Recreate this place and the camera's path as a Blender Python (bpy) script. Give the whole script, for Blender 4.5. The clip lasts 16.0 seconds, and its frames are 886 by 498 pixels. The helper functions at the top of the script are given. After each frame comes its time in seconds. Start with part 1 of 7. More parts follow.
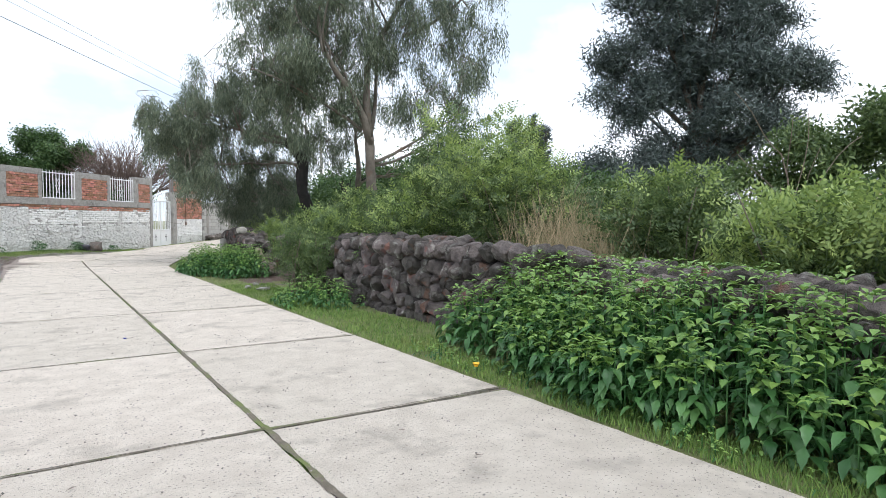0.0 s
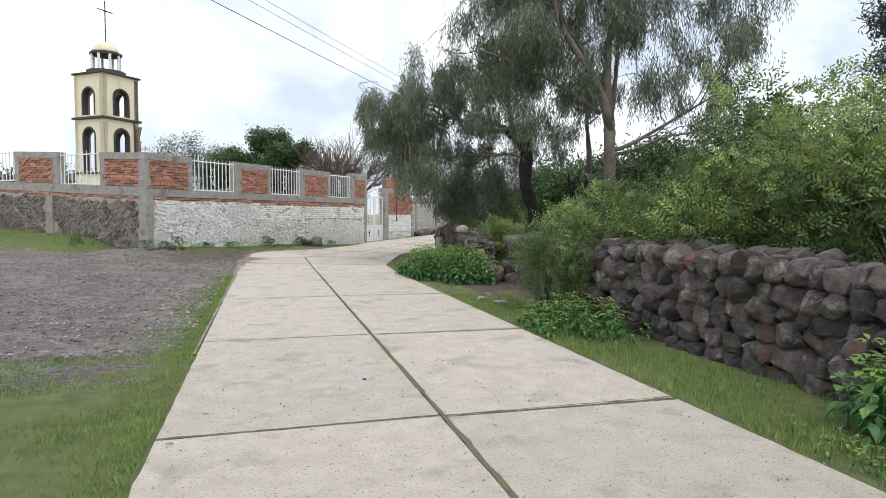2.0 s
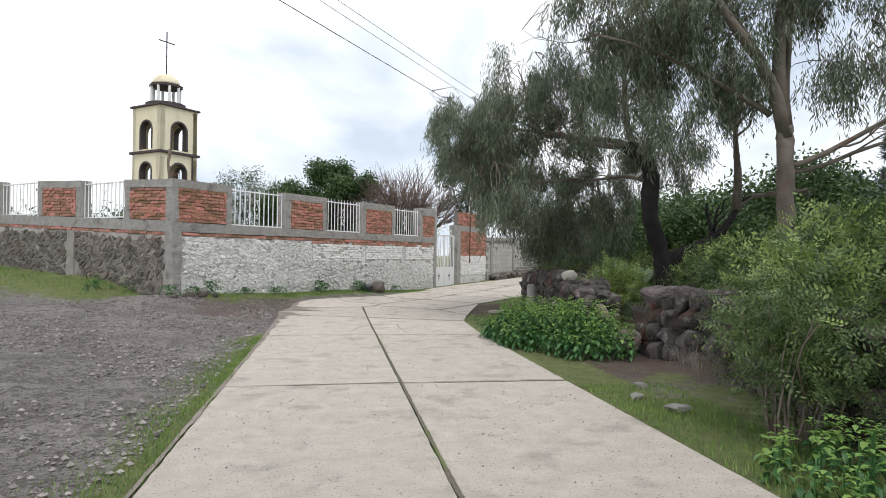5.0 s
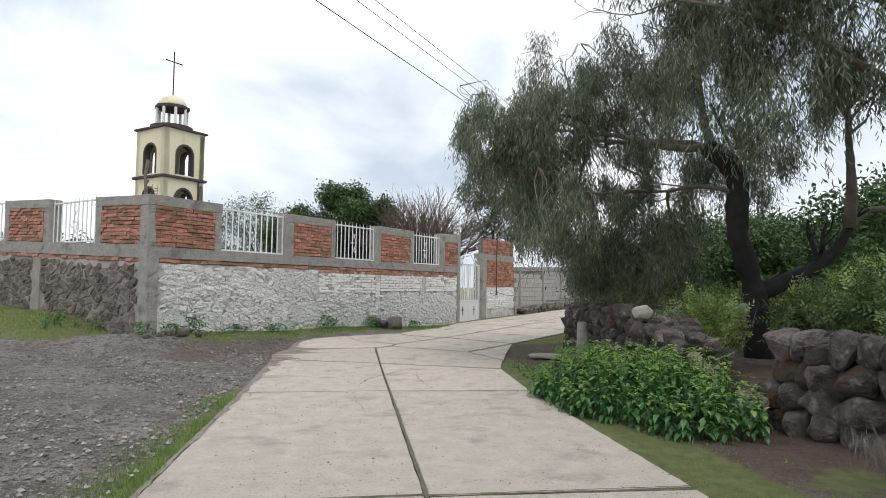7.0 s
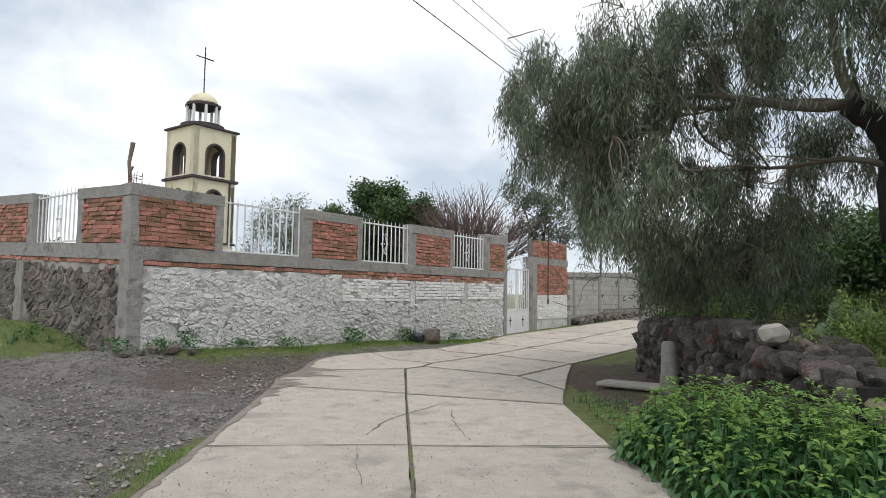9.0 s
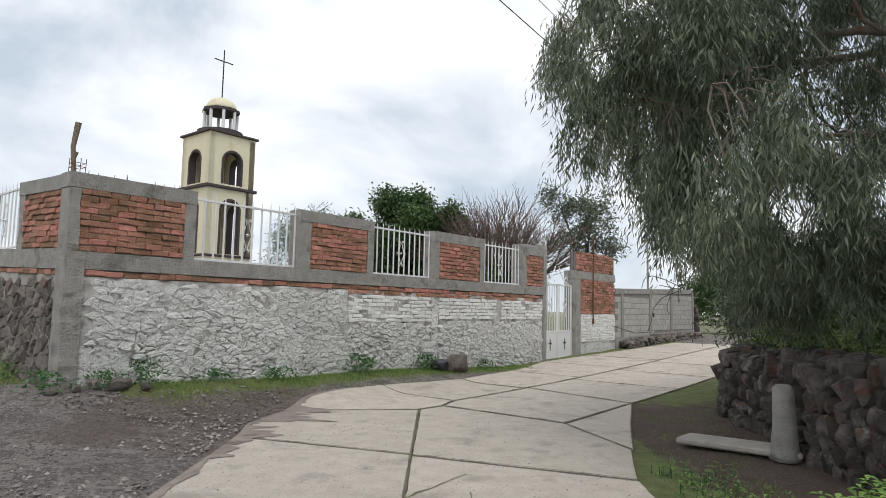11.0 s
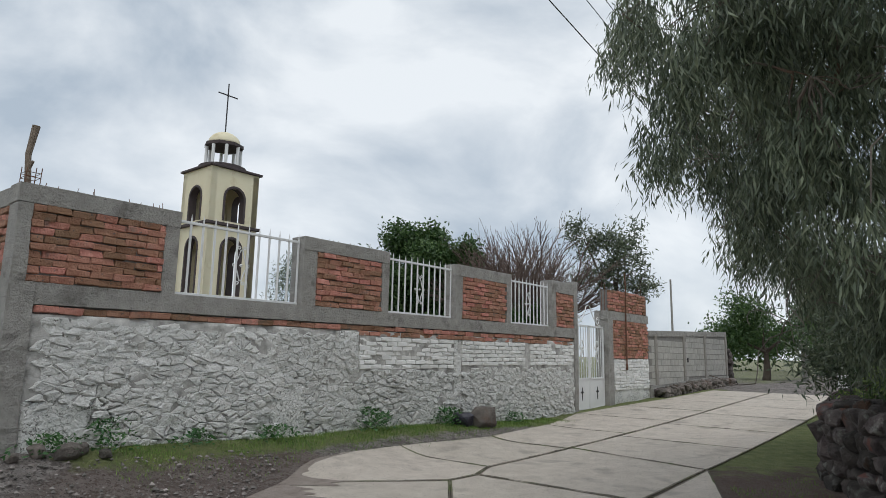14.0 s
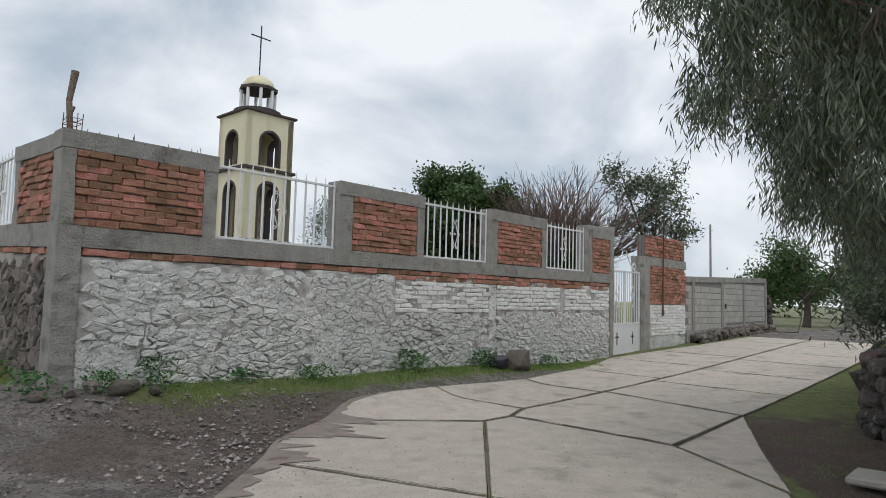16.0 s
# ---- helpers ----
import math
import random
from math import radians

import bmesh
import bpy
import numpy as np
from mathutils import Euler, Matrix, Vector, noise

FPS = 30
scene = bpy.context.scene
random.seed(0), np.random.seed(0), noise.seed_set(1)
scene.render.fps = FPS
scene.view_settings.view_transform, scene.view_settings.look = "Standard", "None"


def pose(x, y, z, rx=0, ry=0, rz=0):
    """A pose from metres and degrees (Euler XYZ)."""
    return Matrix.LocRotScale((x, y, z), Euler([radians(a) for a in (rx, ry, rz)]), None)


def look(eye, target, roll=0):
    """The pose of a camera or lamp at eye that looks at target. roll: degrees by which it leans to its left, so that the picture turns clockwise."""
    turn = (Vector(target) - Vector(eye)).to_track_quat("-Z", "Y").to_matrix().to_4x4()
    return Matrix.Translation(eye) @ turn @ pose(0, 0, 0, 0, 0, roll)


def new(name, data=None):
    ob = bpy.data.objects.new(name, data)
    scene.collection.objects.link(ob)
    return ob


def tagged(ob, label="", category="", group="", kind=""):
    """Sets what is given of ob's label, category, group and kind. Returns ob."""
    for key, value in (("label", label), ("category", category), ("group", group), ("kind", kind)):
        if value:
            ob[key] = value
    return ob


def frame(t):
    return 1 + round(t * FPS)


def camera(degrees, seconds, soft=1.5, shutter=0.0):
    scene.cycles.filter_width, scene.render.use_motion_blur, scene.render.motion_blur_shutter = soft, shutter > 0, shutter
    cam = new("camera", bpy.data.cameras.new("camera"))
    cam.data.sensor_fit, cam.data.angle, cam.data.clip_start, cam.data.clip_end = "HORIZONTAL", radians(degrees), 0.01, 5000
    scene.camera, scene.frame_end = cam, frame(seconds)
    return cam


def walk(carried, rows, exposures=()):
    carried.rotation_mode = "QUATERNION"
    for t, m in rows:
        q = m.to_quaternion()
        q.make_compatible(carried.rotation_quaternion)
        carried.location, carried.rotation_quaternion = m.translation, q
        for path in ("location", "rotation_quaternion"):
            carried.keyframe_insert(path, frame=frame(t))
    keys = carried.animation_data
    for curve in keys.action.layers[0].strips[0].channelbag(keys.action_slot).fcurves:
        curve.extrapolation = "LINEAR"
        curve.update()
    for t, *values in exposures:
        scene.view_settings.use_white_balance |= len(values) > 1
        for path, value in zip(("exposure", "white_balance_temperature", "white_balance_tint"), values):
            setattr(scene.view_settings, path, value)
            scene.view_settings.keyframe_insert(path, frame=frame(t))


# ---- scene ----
cam = camera(70.5, 16.0, soft=0.7)
PATH = [
    (0, (0.127, -0.778, 1.354), (1.215, 0.898, 1.264), 0.1),
    (0.5, (0.144, -0.163, 1.358), (0.973, 1.654, 1.247), 0.3),
    (1, (0.148, 0.489, 1.379), (0.811, 2.373, 1.267), 0.4),
    (1.5, (0.143, 1.129, 1.405), (0.746, 3.032, 1.299), 0.3),
    (2, (0.135, 1.769, 1.446), (0.678, 3.691, 1.336), 0.4),
    (2.5, (0.147, 2.396, 1.432), (0.647, 4.33, 1.334), 0.6),
    (3, (0.185, 3.076, 1.431), (0.633, 5.024, 1.353), 0.7),
    (3.5, (0.278, 3.703, 1.445), (0.676, 5.661, 1.356), 0.8),
    (4, (0.374, 4.372, 1.436), (0.745, 6.336, 1.366), 0.8),
    (4.2, (0.435, 4.667, 1.444), (0.798, 6.633, 1.39), 0.8),
    (6.3, (0.738, 7.632, 1.423), (1.044, 9.606, 1.513), 0.8),
    (6.5, (0.775, 7.897, 1.422), (1.072, 9.873, 1.504), 0.9),
    (7, (0.826, 8.538, 1.41), (1.109, 10.514, 1.53), 0.7),
    (7.5, (0.911, 9.153, 1.401), (1.191, 11.129, 1.529), 0.6),
    (8, (0.977, 9.863, 1.438), (1.242, 11.842, 1.551), 0.7),
    (8.5, (1.103, 10.448, 1.46), (1.316, 12.434, 1.564), 0.9),
    (9, (1.22, 11.057, 1.439), (1.358, 13.047, 1.578), 0.8),
    (9.2, (1.294, 11.314, 1.438), (1.416, 13.305, 1.582), 0.6),
    (11.3, (1.561, 13.884, 1.489), (1.551, 15.875, 1.681), 1.3),
    (11.5, (1.564, 14.102, 1.479), (1.533, 16.093, 1.669), 1.4),
    (12, (1.499, 14.57, 1.491), (1.462, 16.554, 1.745), 1.5),
    (12.5, (1.344, 14.937, 1.477), (1.324, 16.917, 1.759), 1.3),
    (13, (1.28, 15.195, 1.487), (1.26, 17.174, 1.771), 1.6),
    (13.5, (1.234, 15.256, 1.497), (1.236, 17.23, 1.821), 1.3),
    (14, (1.215, 15.236, 1.478), (1.222, 17.209, 1.807), 1.0),
    (14.5, (1.201, 15.257, 1.458), (1.176, 17.24, 1.719), 1.2),
    (15, (1.188, 15.287, 1.45), (1.115, 17.277, 1.635), 1.4),
    (15.5, (1.194, 15.275, 1.478), (1.098, 17.268, 1.617), 1.7),
    (16, (1.192, 15.271, 1.492), (1.094, 17.263, 1.642), 1.5),
]
walk(cam, [(t, look(eye, target, roll)) for t, eye, target, roll in PATH],
     exposures=[(0.0, 0.95, 6150, 10), (1.5, 0.68, 6350, 10), (4.0, 0.6, 6450, 11), (8.0, 0.38, 6450, 10), (11.5, 0.3, 6500, 10), (12.5, -0.16, 6300, 9), (13.0, -0.23, 6250, 8), (13.5, -0.1, 6270, 8), (15.0, -0.02, 6300, 9), (16.0, 0.01, 6350, 9)])

# ---- world, sun, exposure ----
world = bpy.data.worlds.new("overcast_sky")
scene.world = world
world.use_nodes = True
wn, wl = world.node_tree.nodes, world.node_tree.links
wn.clear()
w_out = wn.new("ShaderNodeOutputWorld")
w_bg = wn.new("ShaderNodeBackground")
w_sky = wn.new("ShaderNodeTexSky")
w_sky.sky_type = "NISHITA"
w_sky.sun_disc = False
w_sky.sun_elevation = radians(60)
w_sky.sun_rotation = radians(172)
w_co = wn.new("ShaderNodeTexCoord")
w_map = wn.new("ShaderNodeMapping")
w_map.inputs["Scale"].default_value = (1.0, 1.0, 1.7)
w_noise = wn.new("ShaderNodeTexNoise")
w_noise.inputs["Scale"].default_value = 2.4
w_noise.inputs["Detail"].default_value = 7.0
w_noise.inputs["Roughness"].default_value = 0.52
w_noise.inputs["Distortion"].default_value = 0.35
w_ramp = wn.new("ShaderNodeValToRGB")
w_ramp.color_ramp.elements[0].position = 0.38
w_ramp.color_ramp.elements[0].color = (4.1, 4.65, 5.3, 1)
w_ramp.color_ramp.elements[1].position = 0.6
w_ramp.color_ramp.elements[1].color = (7.9, 8.05, 8.2, 1)
w_mix = wn.new("ShaderNodeMix")
w_mix.data_type = "RGBA"
w_mix.inputs[0].default_value = 0.93
wl.new(w_co.outputs["Generated"], w_map.inputs["Vector"])
wl.new(w_map.outputs["Vector"], w_noise.inputs["Vector"])
wl.new(w_noise.outputs["Fac"], w_ramp.inputs["Fac"])
wl.new(w_sky.outputs["Color"], w_mix.inputs[6])
wl.new(w_ramp.outputs["Color"], w_mix.inputs[7])
wl.new(w_mix.outputs[2], w_bg.inputs["Color"])
w_bg.inputs["Strength"].default_value = 0.118
wl.new(w_bg.outputs["Background"], w_out.inputs["Surface"])

sun_data = bpy.data.lights.new("sun", "SUN")
sun_data.energy, sun_data.angle, sun_data.color = 0.9, radians(25), (1.0, 0.96, 0.9)
sun = new("sun", sun_data)
sun.matrix_world = look((0, 0, 30), (-2.5, 17, 0))


# ---- materials ----
def mat(name, c1, c2, scale=3.0, rough=0.9, bump=0.3, bscale=45.0, rand=0.0, c3=None, c3scale=0.8, c3cut=0.55, metal=0.0, c4=None,
        c4scale=14.0, c4cut=0.62, translucent=0.0, island=0.0, crack=None, bdist=0.02):
    """Two colours mixed by noise, up to two kinds of stain, a fine relief, and a change from piece to piece."""
    m = bpy.data.materials.new(name)
    m.use_nodes = True
    n, l = m.node_tree.nodes, m.node_tree.links
    b = n["Principled BSDF"]
    b.inputs["Roughness"].default_value = rough
    b.inputs["Metallic"].default_value = metal
    geo = n.new("ShaderNodeNewGeometry")

    def tex(sc, detail=5.0, rg=0.6):
        t = n.new("ShaderNodeTexNoise")
        t.inputs["Scale"].default_value, t.inputs["Detail"].default_value, t.inputs["Roughness"].default_value = sc, detail, rg
        l.new(geo.outputs["Position"], t.inputs["Vector"])
        return t.outputs["Fac"]

    def ramp(src, lo, hi):
        r = n.new("ShaderNodeMapRange")
        r.inputs["From Min"].default_value, r.inputs["From Max"].default_value = lo, hi
        l.new(src, r.inputs["Value"])
        return r.outputs["Result"]

    def mix(fac, a, c):
        x = n.new("ShaderNodeMix")
        x.data_type = "RGBA"
        l.new(fac, x.inputs[0])
        if isinstance(a, tuple):
            x.inputs[6].default_value = (*a, 1)
        else:
            l.new(a, x.inputs[6])
        x.inputs[7].default_value = (*c, 1)
        return x.outputs[2]

    col = mix(ramp(tex(scale), 0.3, 0.7), c1, c2)
    if c3:
        col = mix(ramp(tex(c3scale), c3cut, c3cut + 0.12), col, c3)
    if c4:
        col = mix(ramp(tex(c4scale, 3.0), c4cut, c4cut + 0.06), col, c4)
    if crack:
        # joints between the stones under the wash, wandering and broken; the shade of small ledges is put into their
        # dark colour
        warp = n.new("ShaderNodeTexNoise")
        warp.inputs["Scale"].default_value, warp.inputs["Detail"].default_value = crack[0] * 1.3, 4.0
        l.new(geo.outputs["Position"], warp.inputs["Vector"])
        flat = n.new("ShaderNodeVectorMath")
        flat.operation = "MULTIPLY"
        l.new(geo.outputs["Position"], flat.inputs[0])
        flat.inputs[1].default_value = (1.0, 1.0, 2.0)
        va = n.new("ShaderNodeVectorMath")
        va.operation = "MULTIPLY_ADD"
        l.new(warp.outputs["Color"], va.inputs[0])
        va.inputs[1].default_value = (crack[1], crack[1], crack[1])
        l.new(flat.outputs[0], va.inputs[2])
        vo = n.new("ShaderNodeTexVoronoi")
        vo.feature = "DISTANCE_TO_EDGE"
        vo.inputs["Scale"].default_value = crack[0]
        l.new(va.outputs[0], vo.inputs["Vector"])
        br = n.new("ShaderNodeMath")
        br.operation = "MULTIPLY_ADD"
        l.new(tex(2.2, 3.0), br.inputs[0])
        br.inputs[1].default_value = -0.12
        l.new(vo.outputs["Distance"], br.inputs[2])
        joint = ramp(br.outputs[0], -0.062, -0.03)
        inv = n.new("ShaderNodeMath")
        inv.operation = "SUBTRACT"
        inv.inputs[0].default_value = 1.0
        l.new(joint, inv.inputs[1])
        col = mix(inv.outputs[0], col, crack[2])
    if rand or island:
        hsv = n.new("ShaderNodeHueSaturation")
        src = n.new("ShaderNodeObjectInfo").outputs["Random"] if rand else geo.outputs["Random Per Island"]
        amount = rand or island
        r = n.new("ShaderNodeMapRange")
        r.inputs["To Min"].default_value, r.inputs["To Max"].default_value = 1 - amount, 1 + amount
        l.new(src, r.inputs["Value"])
        l.new(r.outputs["Result"], hsv.inputs["Value"])
        r2 = n.new("ShaderNodeMapRange")
        r2.inputs["To Min"].default_value, r2.inputs["To Max"].default_value = 0.5 + amount * 0.05, 0.5 - amount * 0.05
        l.new(src, r2.inputs["Value"])
        l.new(r2.outputs["Result"], hsv.inputs["Hue"])
        l.new(col, hsv.inputs["Color"])
        col = hsv.outputs["Color"]
    l.new(col, b.inputs["Base Color"])
    if bump:
        bp = n.new("ShaderNodeBump")
        bp.inputs["Strength"].default_value, bp.inputs["Distance"].default_value = bump, bdist
        hgt = tex(bscale, 6.0, 0.7)
        if crack:
            add = n.new("ShaderNodeMath")
            add.operation = "MULTIPLY_ADD"
            l.new(joint, add.inputs[0])
            add.inputs[1].default_value = 1.6
            l.new(hgt, add.inputs[2])
            hgt = add.outputs[0]
        l.new(hgt, bp.inputs["Height"])
        l.new(bp.outputs["Normal"], b.inputs["Normal"])
    if translucent:
        tr = n.new("ShaderNodeBsdfTranslucent")
        l.new(col, tr.inputs["Color"])
        sh = n.new("ShaderNodeMixShader")
        sh.inputs[0].default_value = translucent
        l.new(b.outputs[0], sh.inputs[1])
        l.new(tr.outputs[0], sh.inputs[2])
        l.new(sh.outputs[0], n["Material Output"].inputs["Surface"])
    return m


M_SLAB = mat("road_concrete", (0.54, 0.475, 0.405), (0.665, 0.595, 0.515), 4.5, 0.9, 1.0, 75, rand=0.06, c3=(0.43, 0.38, 0.325), c3scale=1.7, c3cut=0.55,
             c4=(0.27, 0.235, 0.2), c4scale=55.0, c4cut=0.595)
M_JOINT = mat("joint_soil", (0.1, 0.085, 0.065), (0.18, 0.152, 0.118), 14.0, 0.98, 0.6, 60, c3=(0.13, 0.155, 0.05), c3scale=1.9, c3cut=0.5)
M_CONC = mat("grey_cement", (0.31, 0.296, 0.273), (0.43, 0.412, 0.382), 6.0, 0.95, 1.0, 30, c3=(0.21, 0.198, 0.182), c3scale=2.6, c3cut=0.57, c4=(0.13, 0.12, 0.11),
             c4scale=26, c4cut=0.68, bdist=0.04)
M_MORTAR = mat("mortar", (0.2, 0.19, 0.175), (0.27, 0.255, 0.24), 8.0, 0.98, 0.6, 60)
M_BRICK = mat("red_brick", (0.37, 0.165, 0.11), (0.53, 0.285, 0.2), 9.0, 0.95, 1.0, 40, rand=0.38, bdist=0.03, c3=(0.27, 0.19, 0.15), c3scale=5.0, c3cut=0.6, c4=(0.2, 0.16, 0.14), c4scale=22.0, c4cut=0.64)
M_WHITE = mat("whitewash_plaster", (0.8, 0.79, 0.76), (0.88, 0.87, 0.84), 7.0, 0.95, 1.0, 16, c3=(0.66, 0.645, 0.615), c3scale=5.0, c3cut=0.6, bdist=0.05,
              c4=(0.45, 0.43, 0.4), c4scale=20.0, c4cut=0.67, crack=(8.5, 0.3, (0.2, 0.185, 0.165)))
M_WSTONE = mat("whitewashed_stone", (0.8, 0.79, 0.76), (0.88, 0.87, 0.84), 7.0, 0.93, 1.0, 17, rand=0.1, c3=(0.6, 0.58, 0.545), c3scale=7.0, c3cut=0.58,
               c4=(0.26, 0.24, 0.215), c4scale=15.0, c4cut=0.64, bdist=0.07)
M_WBRICK = mat("whitewashed_brick", (0.76, 0.75, 0.725), (0.87, 0.86, 0.84), 8.0, 0.93, 0.5, 40, rand=0.08, c3=(0.4, 0.37, 0.34), c3scale=4.0, c3cut=0.62)
M_DARKMORTAR = mat("dirty_mortar", (0.2, 0.188, 0.172), (0.74, 0.725, 0.695), 4.0, 0.98, 0.7, 40)
M_LAVA = mat("lava_stone", (0.052, 0.043, 0.041), (0.165, 0.14, 0.128), 7.0, 0.95, 1.0, 26, rand=0.5, bdist=0.05, c3=(0.28, 0.275, 0.245), c3scale=6.0, c3cut=0.57,
             c4=(0.16, 0.085, 0.062), c4scale=2.6, c4cut=0.6)
M_RUBBLE = mat("rubble_stone", (0.13, 0.112, 0.1), (0.24, 0.21, 0.185), 6.0, 0.95, 1.0, 30, rand=0.4, bdist=0.04, c3=(0.16, 0.11, 0.085), c3scale=2.2, c3cut=0.56)
M_PALEMORTAR = mat("pale_mortar", (0.27, 0.25, 0.225), (0.36, 0.335, 0.3), 6.0, 0.98, 0.7, 40)
M_BLOCK = mat("grey_block", (0.38, 0.365, 0.335), (0.47, 0.455, 0.42), 6.0, 0.96, 0.5, 60, rand=0.08)
M_WPAINT = mat("white_paint", (0.76, 0.76, 0.76), (0.8, 0.8, 0.79), 4.0, 0.45, 0.05, 60, c3=(0.68, 0.66, 0.62), c3scale=3.0, c3cut=0.66)
M_CREAM = mat("cream_render", (0.76, 0.69, 0.49), (0.8, 0.74, 0.55), 2.0, 0.85, 0.15, 30, c3=(0.66, 0.57, 0.38), c3scale=1.2, c3cut=0.6)
M_BROWN = mat("dark_brown_trim", (0.055, 0.042, 0.045), (0.08, 0.062, 0.06), 4.0, 0.8, 0.2, 40)
M_RUST = mat("rusty_steel", (0.12, 0.06, 0.04), (0.19, 0.1, 0.06), 12.0, 0.85, 0.3, 80)
M_IRON = mat("dark_iron", (0.05, 0.05, 0.055), (0.09, 0.085, 0.085), 10.0, 0.6, 0.1, 80, metal=0.6)
M_DEADWOOD = mat("weathered_wood", (0.17, 0.13, 0.1), (0.26, 0.21, 0.165), 9.0, 0.95, 0.8, 50)
M_BARK = mat("pale_bark", (0.12, 0.1, 0.082), (0.22, 0.19, 0.16), 3.0, 0.92, 0.8, 22, c3=(0.16, 0.1, 0.07), c3scale=1.6, c3cut=0.56)
M_BARKDARK = mat("dark_bark", (0.07, 0.055, 0.045), (0.13, 0.105, 0.085), 5.0, 0.95, 0.9, 24)
# Charred bark; the wall cores take the same near-black as painted gap shade.
M_CHAR_AND_GAP = mat("charred_bark_and_gap_shade", (0.012, 0.011, 0.011), (0.03, 0.025, 0.023), 5.0, 0.9, 0.8, 26, c3=(0.085, 0.05, 0.035), c3scale=2.0, c3cut=0.62)
M_LEAF_GUM = mat("grey_green_leaf", (0.095, 0.125, 0.08), (0.175, 0.208, 0.132), 1.5, 0.5, 0, island=0.5, translucent=0.18, c3=(0.13, 0.11, 0.06), c3scale=1.1, c3cut=0.68)
# Needle colour is lifted towards blue-grey, with distance haze painted in.
M_LEAF_DARK = mat("dark_needle_haze", (0.062, 0.083, 0.08), (0.11, 0.14, 0.128), 1.0, 0.6, 0, island=0.35, translucent=0.1)
M_LEAF_TREE = mat("broad_tree_leaf", (0.05, 0.1, 0.03), (0.09, 0.16, 0.05), 0.9, 0.5, 0, island=0.4, translucent=0.25)
M_LEAF_SHRUB = mat("feathery_leaf", (0.06, 0.105, 0.036), (0.15, 0.215, 0.075), 2.2, 0.55, 0, island=0.4, translucent=0.3)
M_LEAF_LIME = mat("young_lime_leaf", (0.2, 0.29, 0.075), (0.29, 0.37, 0.115), 1.6, 0.5, 0, island=0.3, translucent=0.3)
M_NETTLE = mat("nettle_leaf", (0.045, 0.135, 0.04), (0.085, 0.2, 0.055), 2.4, 0.42, 0.15, 70, island=0.3, translucent=0.2)
M_NETTLETIP = mat("nettle_young_leaf", (0.14, 0.26, 0.055), (0.22, 0.35, 0.085), 2.4, 0.45, 0.1, 70, island=0.25, translucent=0.25)
M_DIRT = mat("trodden_dirt", (0.22, 0.18, 0.155), (0.34, 0.29, 0.255), 6.0, 0.97, 0.8, 40, c3=(0.16, 0.125, 0.105), c3scale=3.0, c3cut=0.55)
M_GRASS = mat("grass_blade", (0.13, 0.235, 0.05), (0.24, 0.345, 0.09), 1.1, 0.6, 0, island=0.35, translucent=0.25, c3=(0.26, 0.27, 0.1), c3scale=0.9, c3cut=0.6)
M_STRAW = mat("dry_straw", (0.32, 0.25, 0.14), (0.45, 0.37, 0.23), 3.0, 0.8, 0, island=0.3, translucent=0.15)
M_BAREWOOD = mat("brown_bare_twig", (0.14, 0.1, 0.085), (0.23, 0.17, 0.145), 3.0, 0.9, 0.2, 40)
M_TWIG = mat("grey_twig", (0.14, 0.11, 0.09), (0.22, 0.18, 0.15), 4.0, 0.9, 0.2, 60)
M_CACTUS = mat("cactus_pad", (0.12, 0.18, 0.1), (0.19, 0.25, 0.15), 5.0, 0.6, 0.2, 70)
M_TILE = mat("clay_tile", (0.45, 0.2, 0.12), (0.62, 0.5, 0.42), 2.5, 0.9, 0.3, 50, rand=0.25)
M_SHEET = mat("red_roof_sheet", (0.32, 0.08, 0.06), (0.4, 0.12, 0.09), 1.5, 0.7, 0.2, 30)
M_PEBBLE = mat("gravel", (0.16, 0.14, 0.128), (0.35, 0.318, 0.294), 5.0, 0.95, 0.3, 60, island=0.5)
M_RUBBER = mat("black_cable", (0.02, 0.02, 0.022), (0.035, 0.035, 0.037), 3.0, 0.6, 0, 40)
M_YELLOW = mat("yellow_petal", (0.8, 0.42, 0.02), (0.85, 0.5, 0.04), 8.0, 0.5, 0, 40)
M_BLUE = mat("blue_plastic", (0.02, 0.03, 0.25), (0.03, 0.04, 0.3), 8.0, 0.4, 0, 40)
M_CLOTH = mat("dark_plastic_bag", (0.02, 0.02, 0.035), (0.05, 0.045, 0.06), 8.0, 0.4, 0.4, 20)


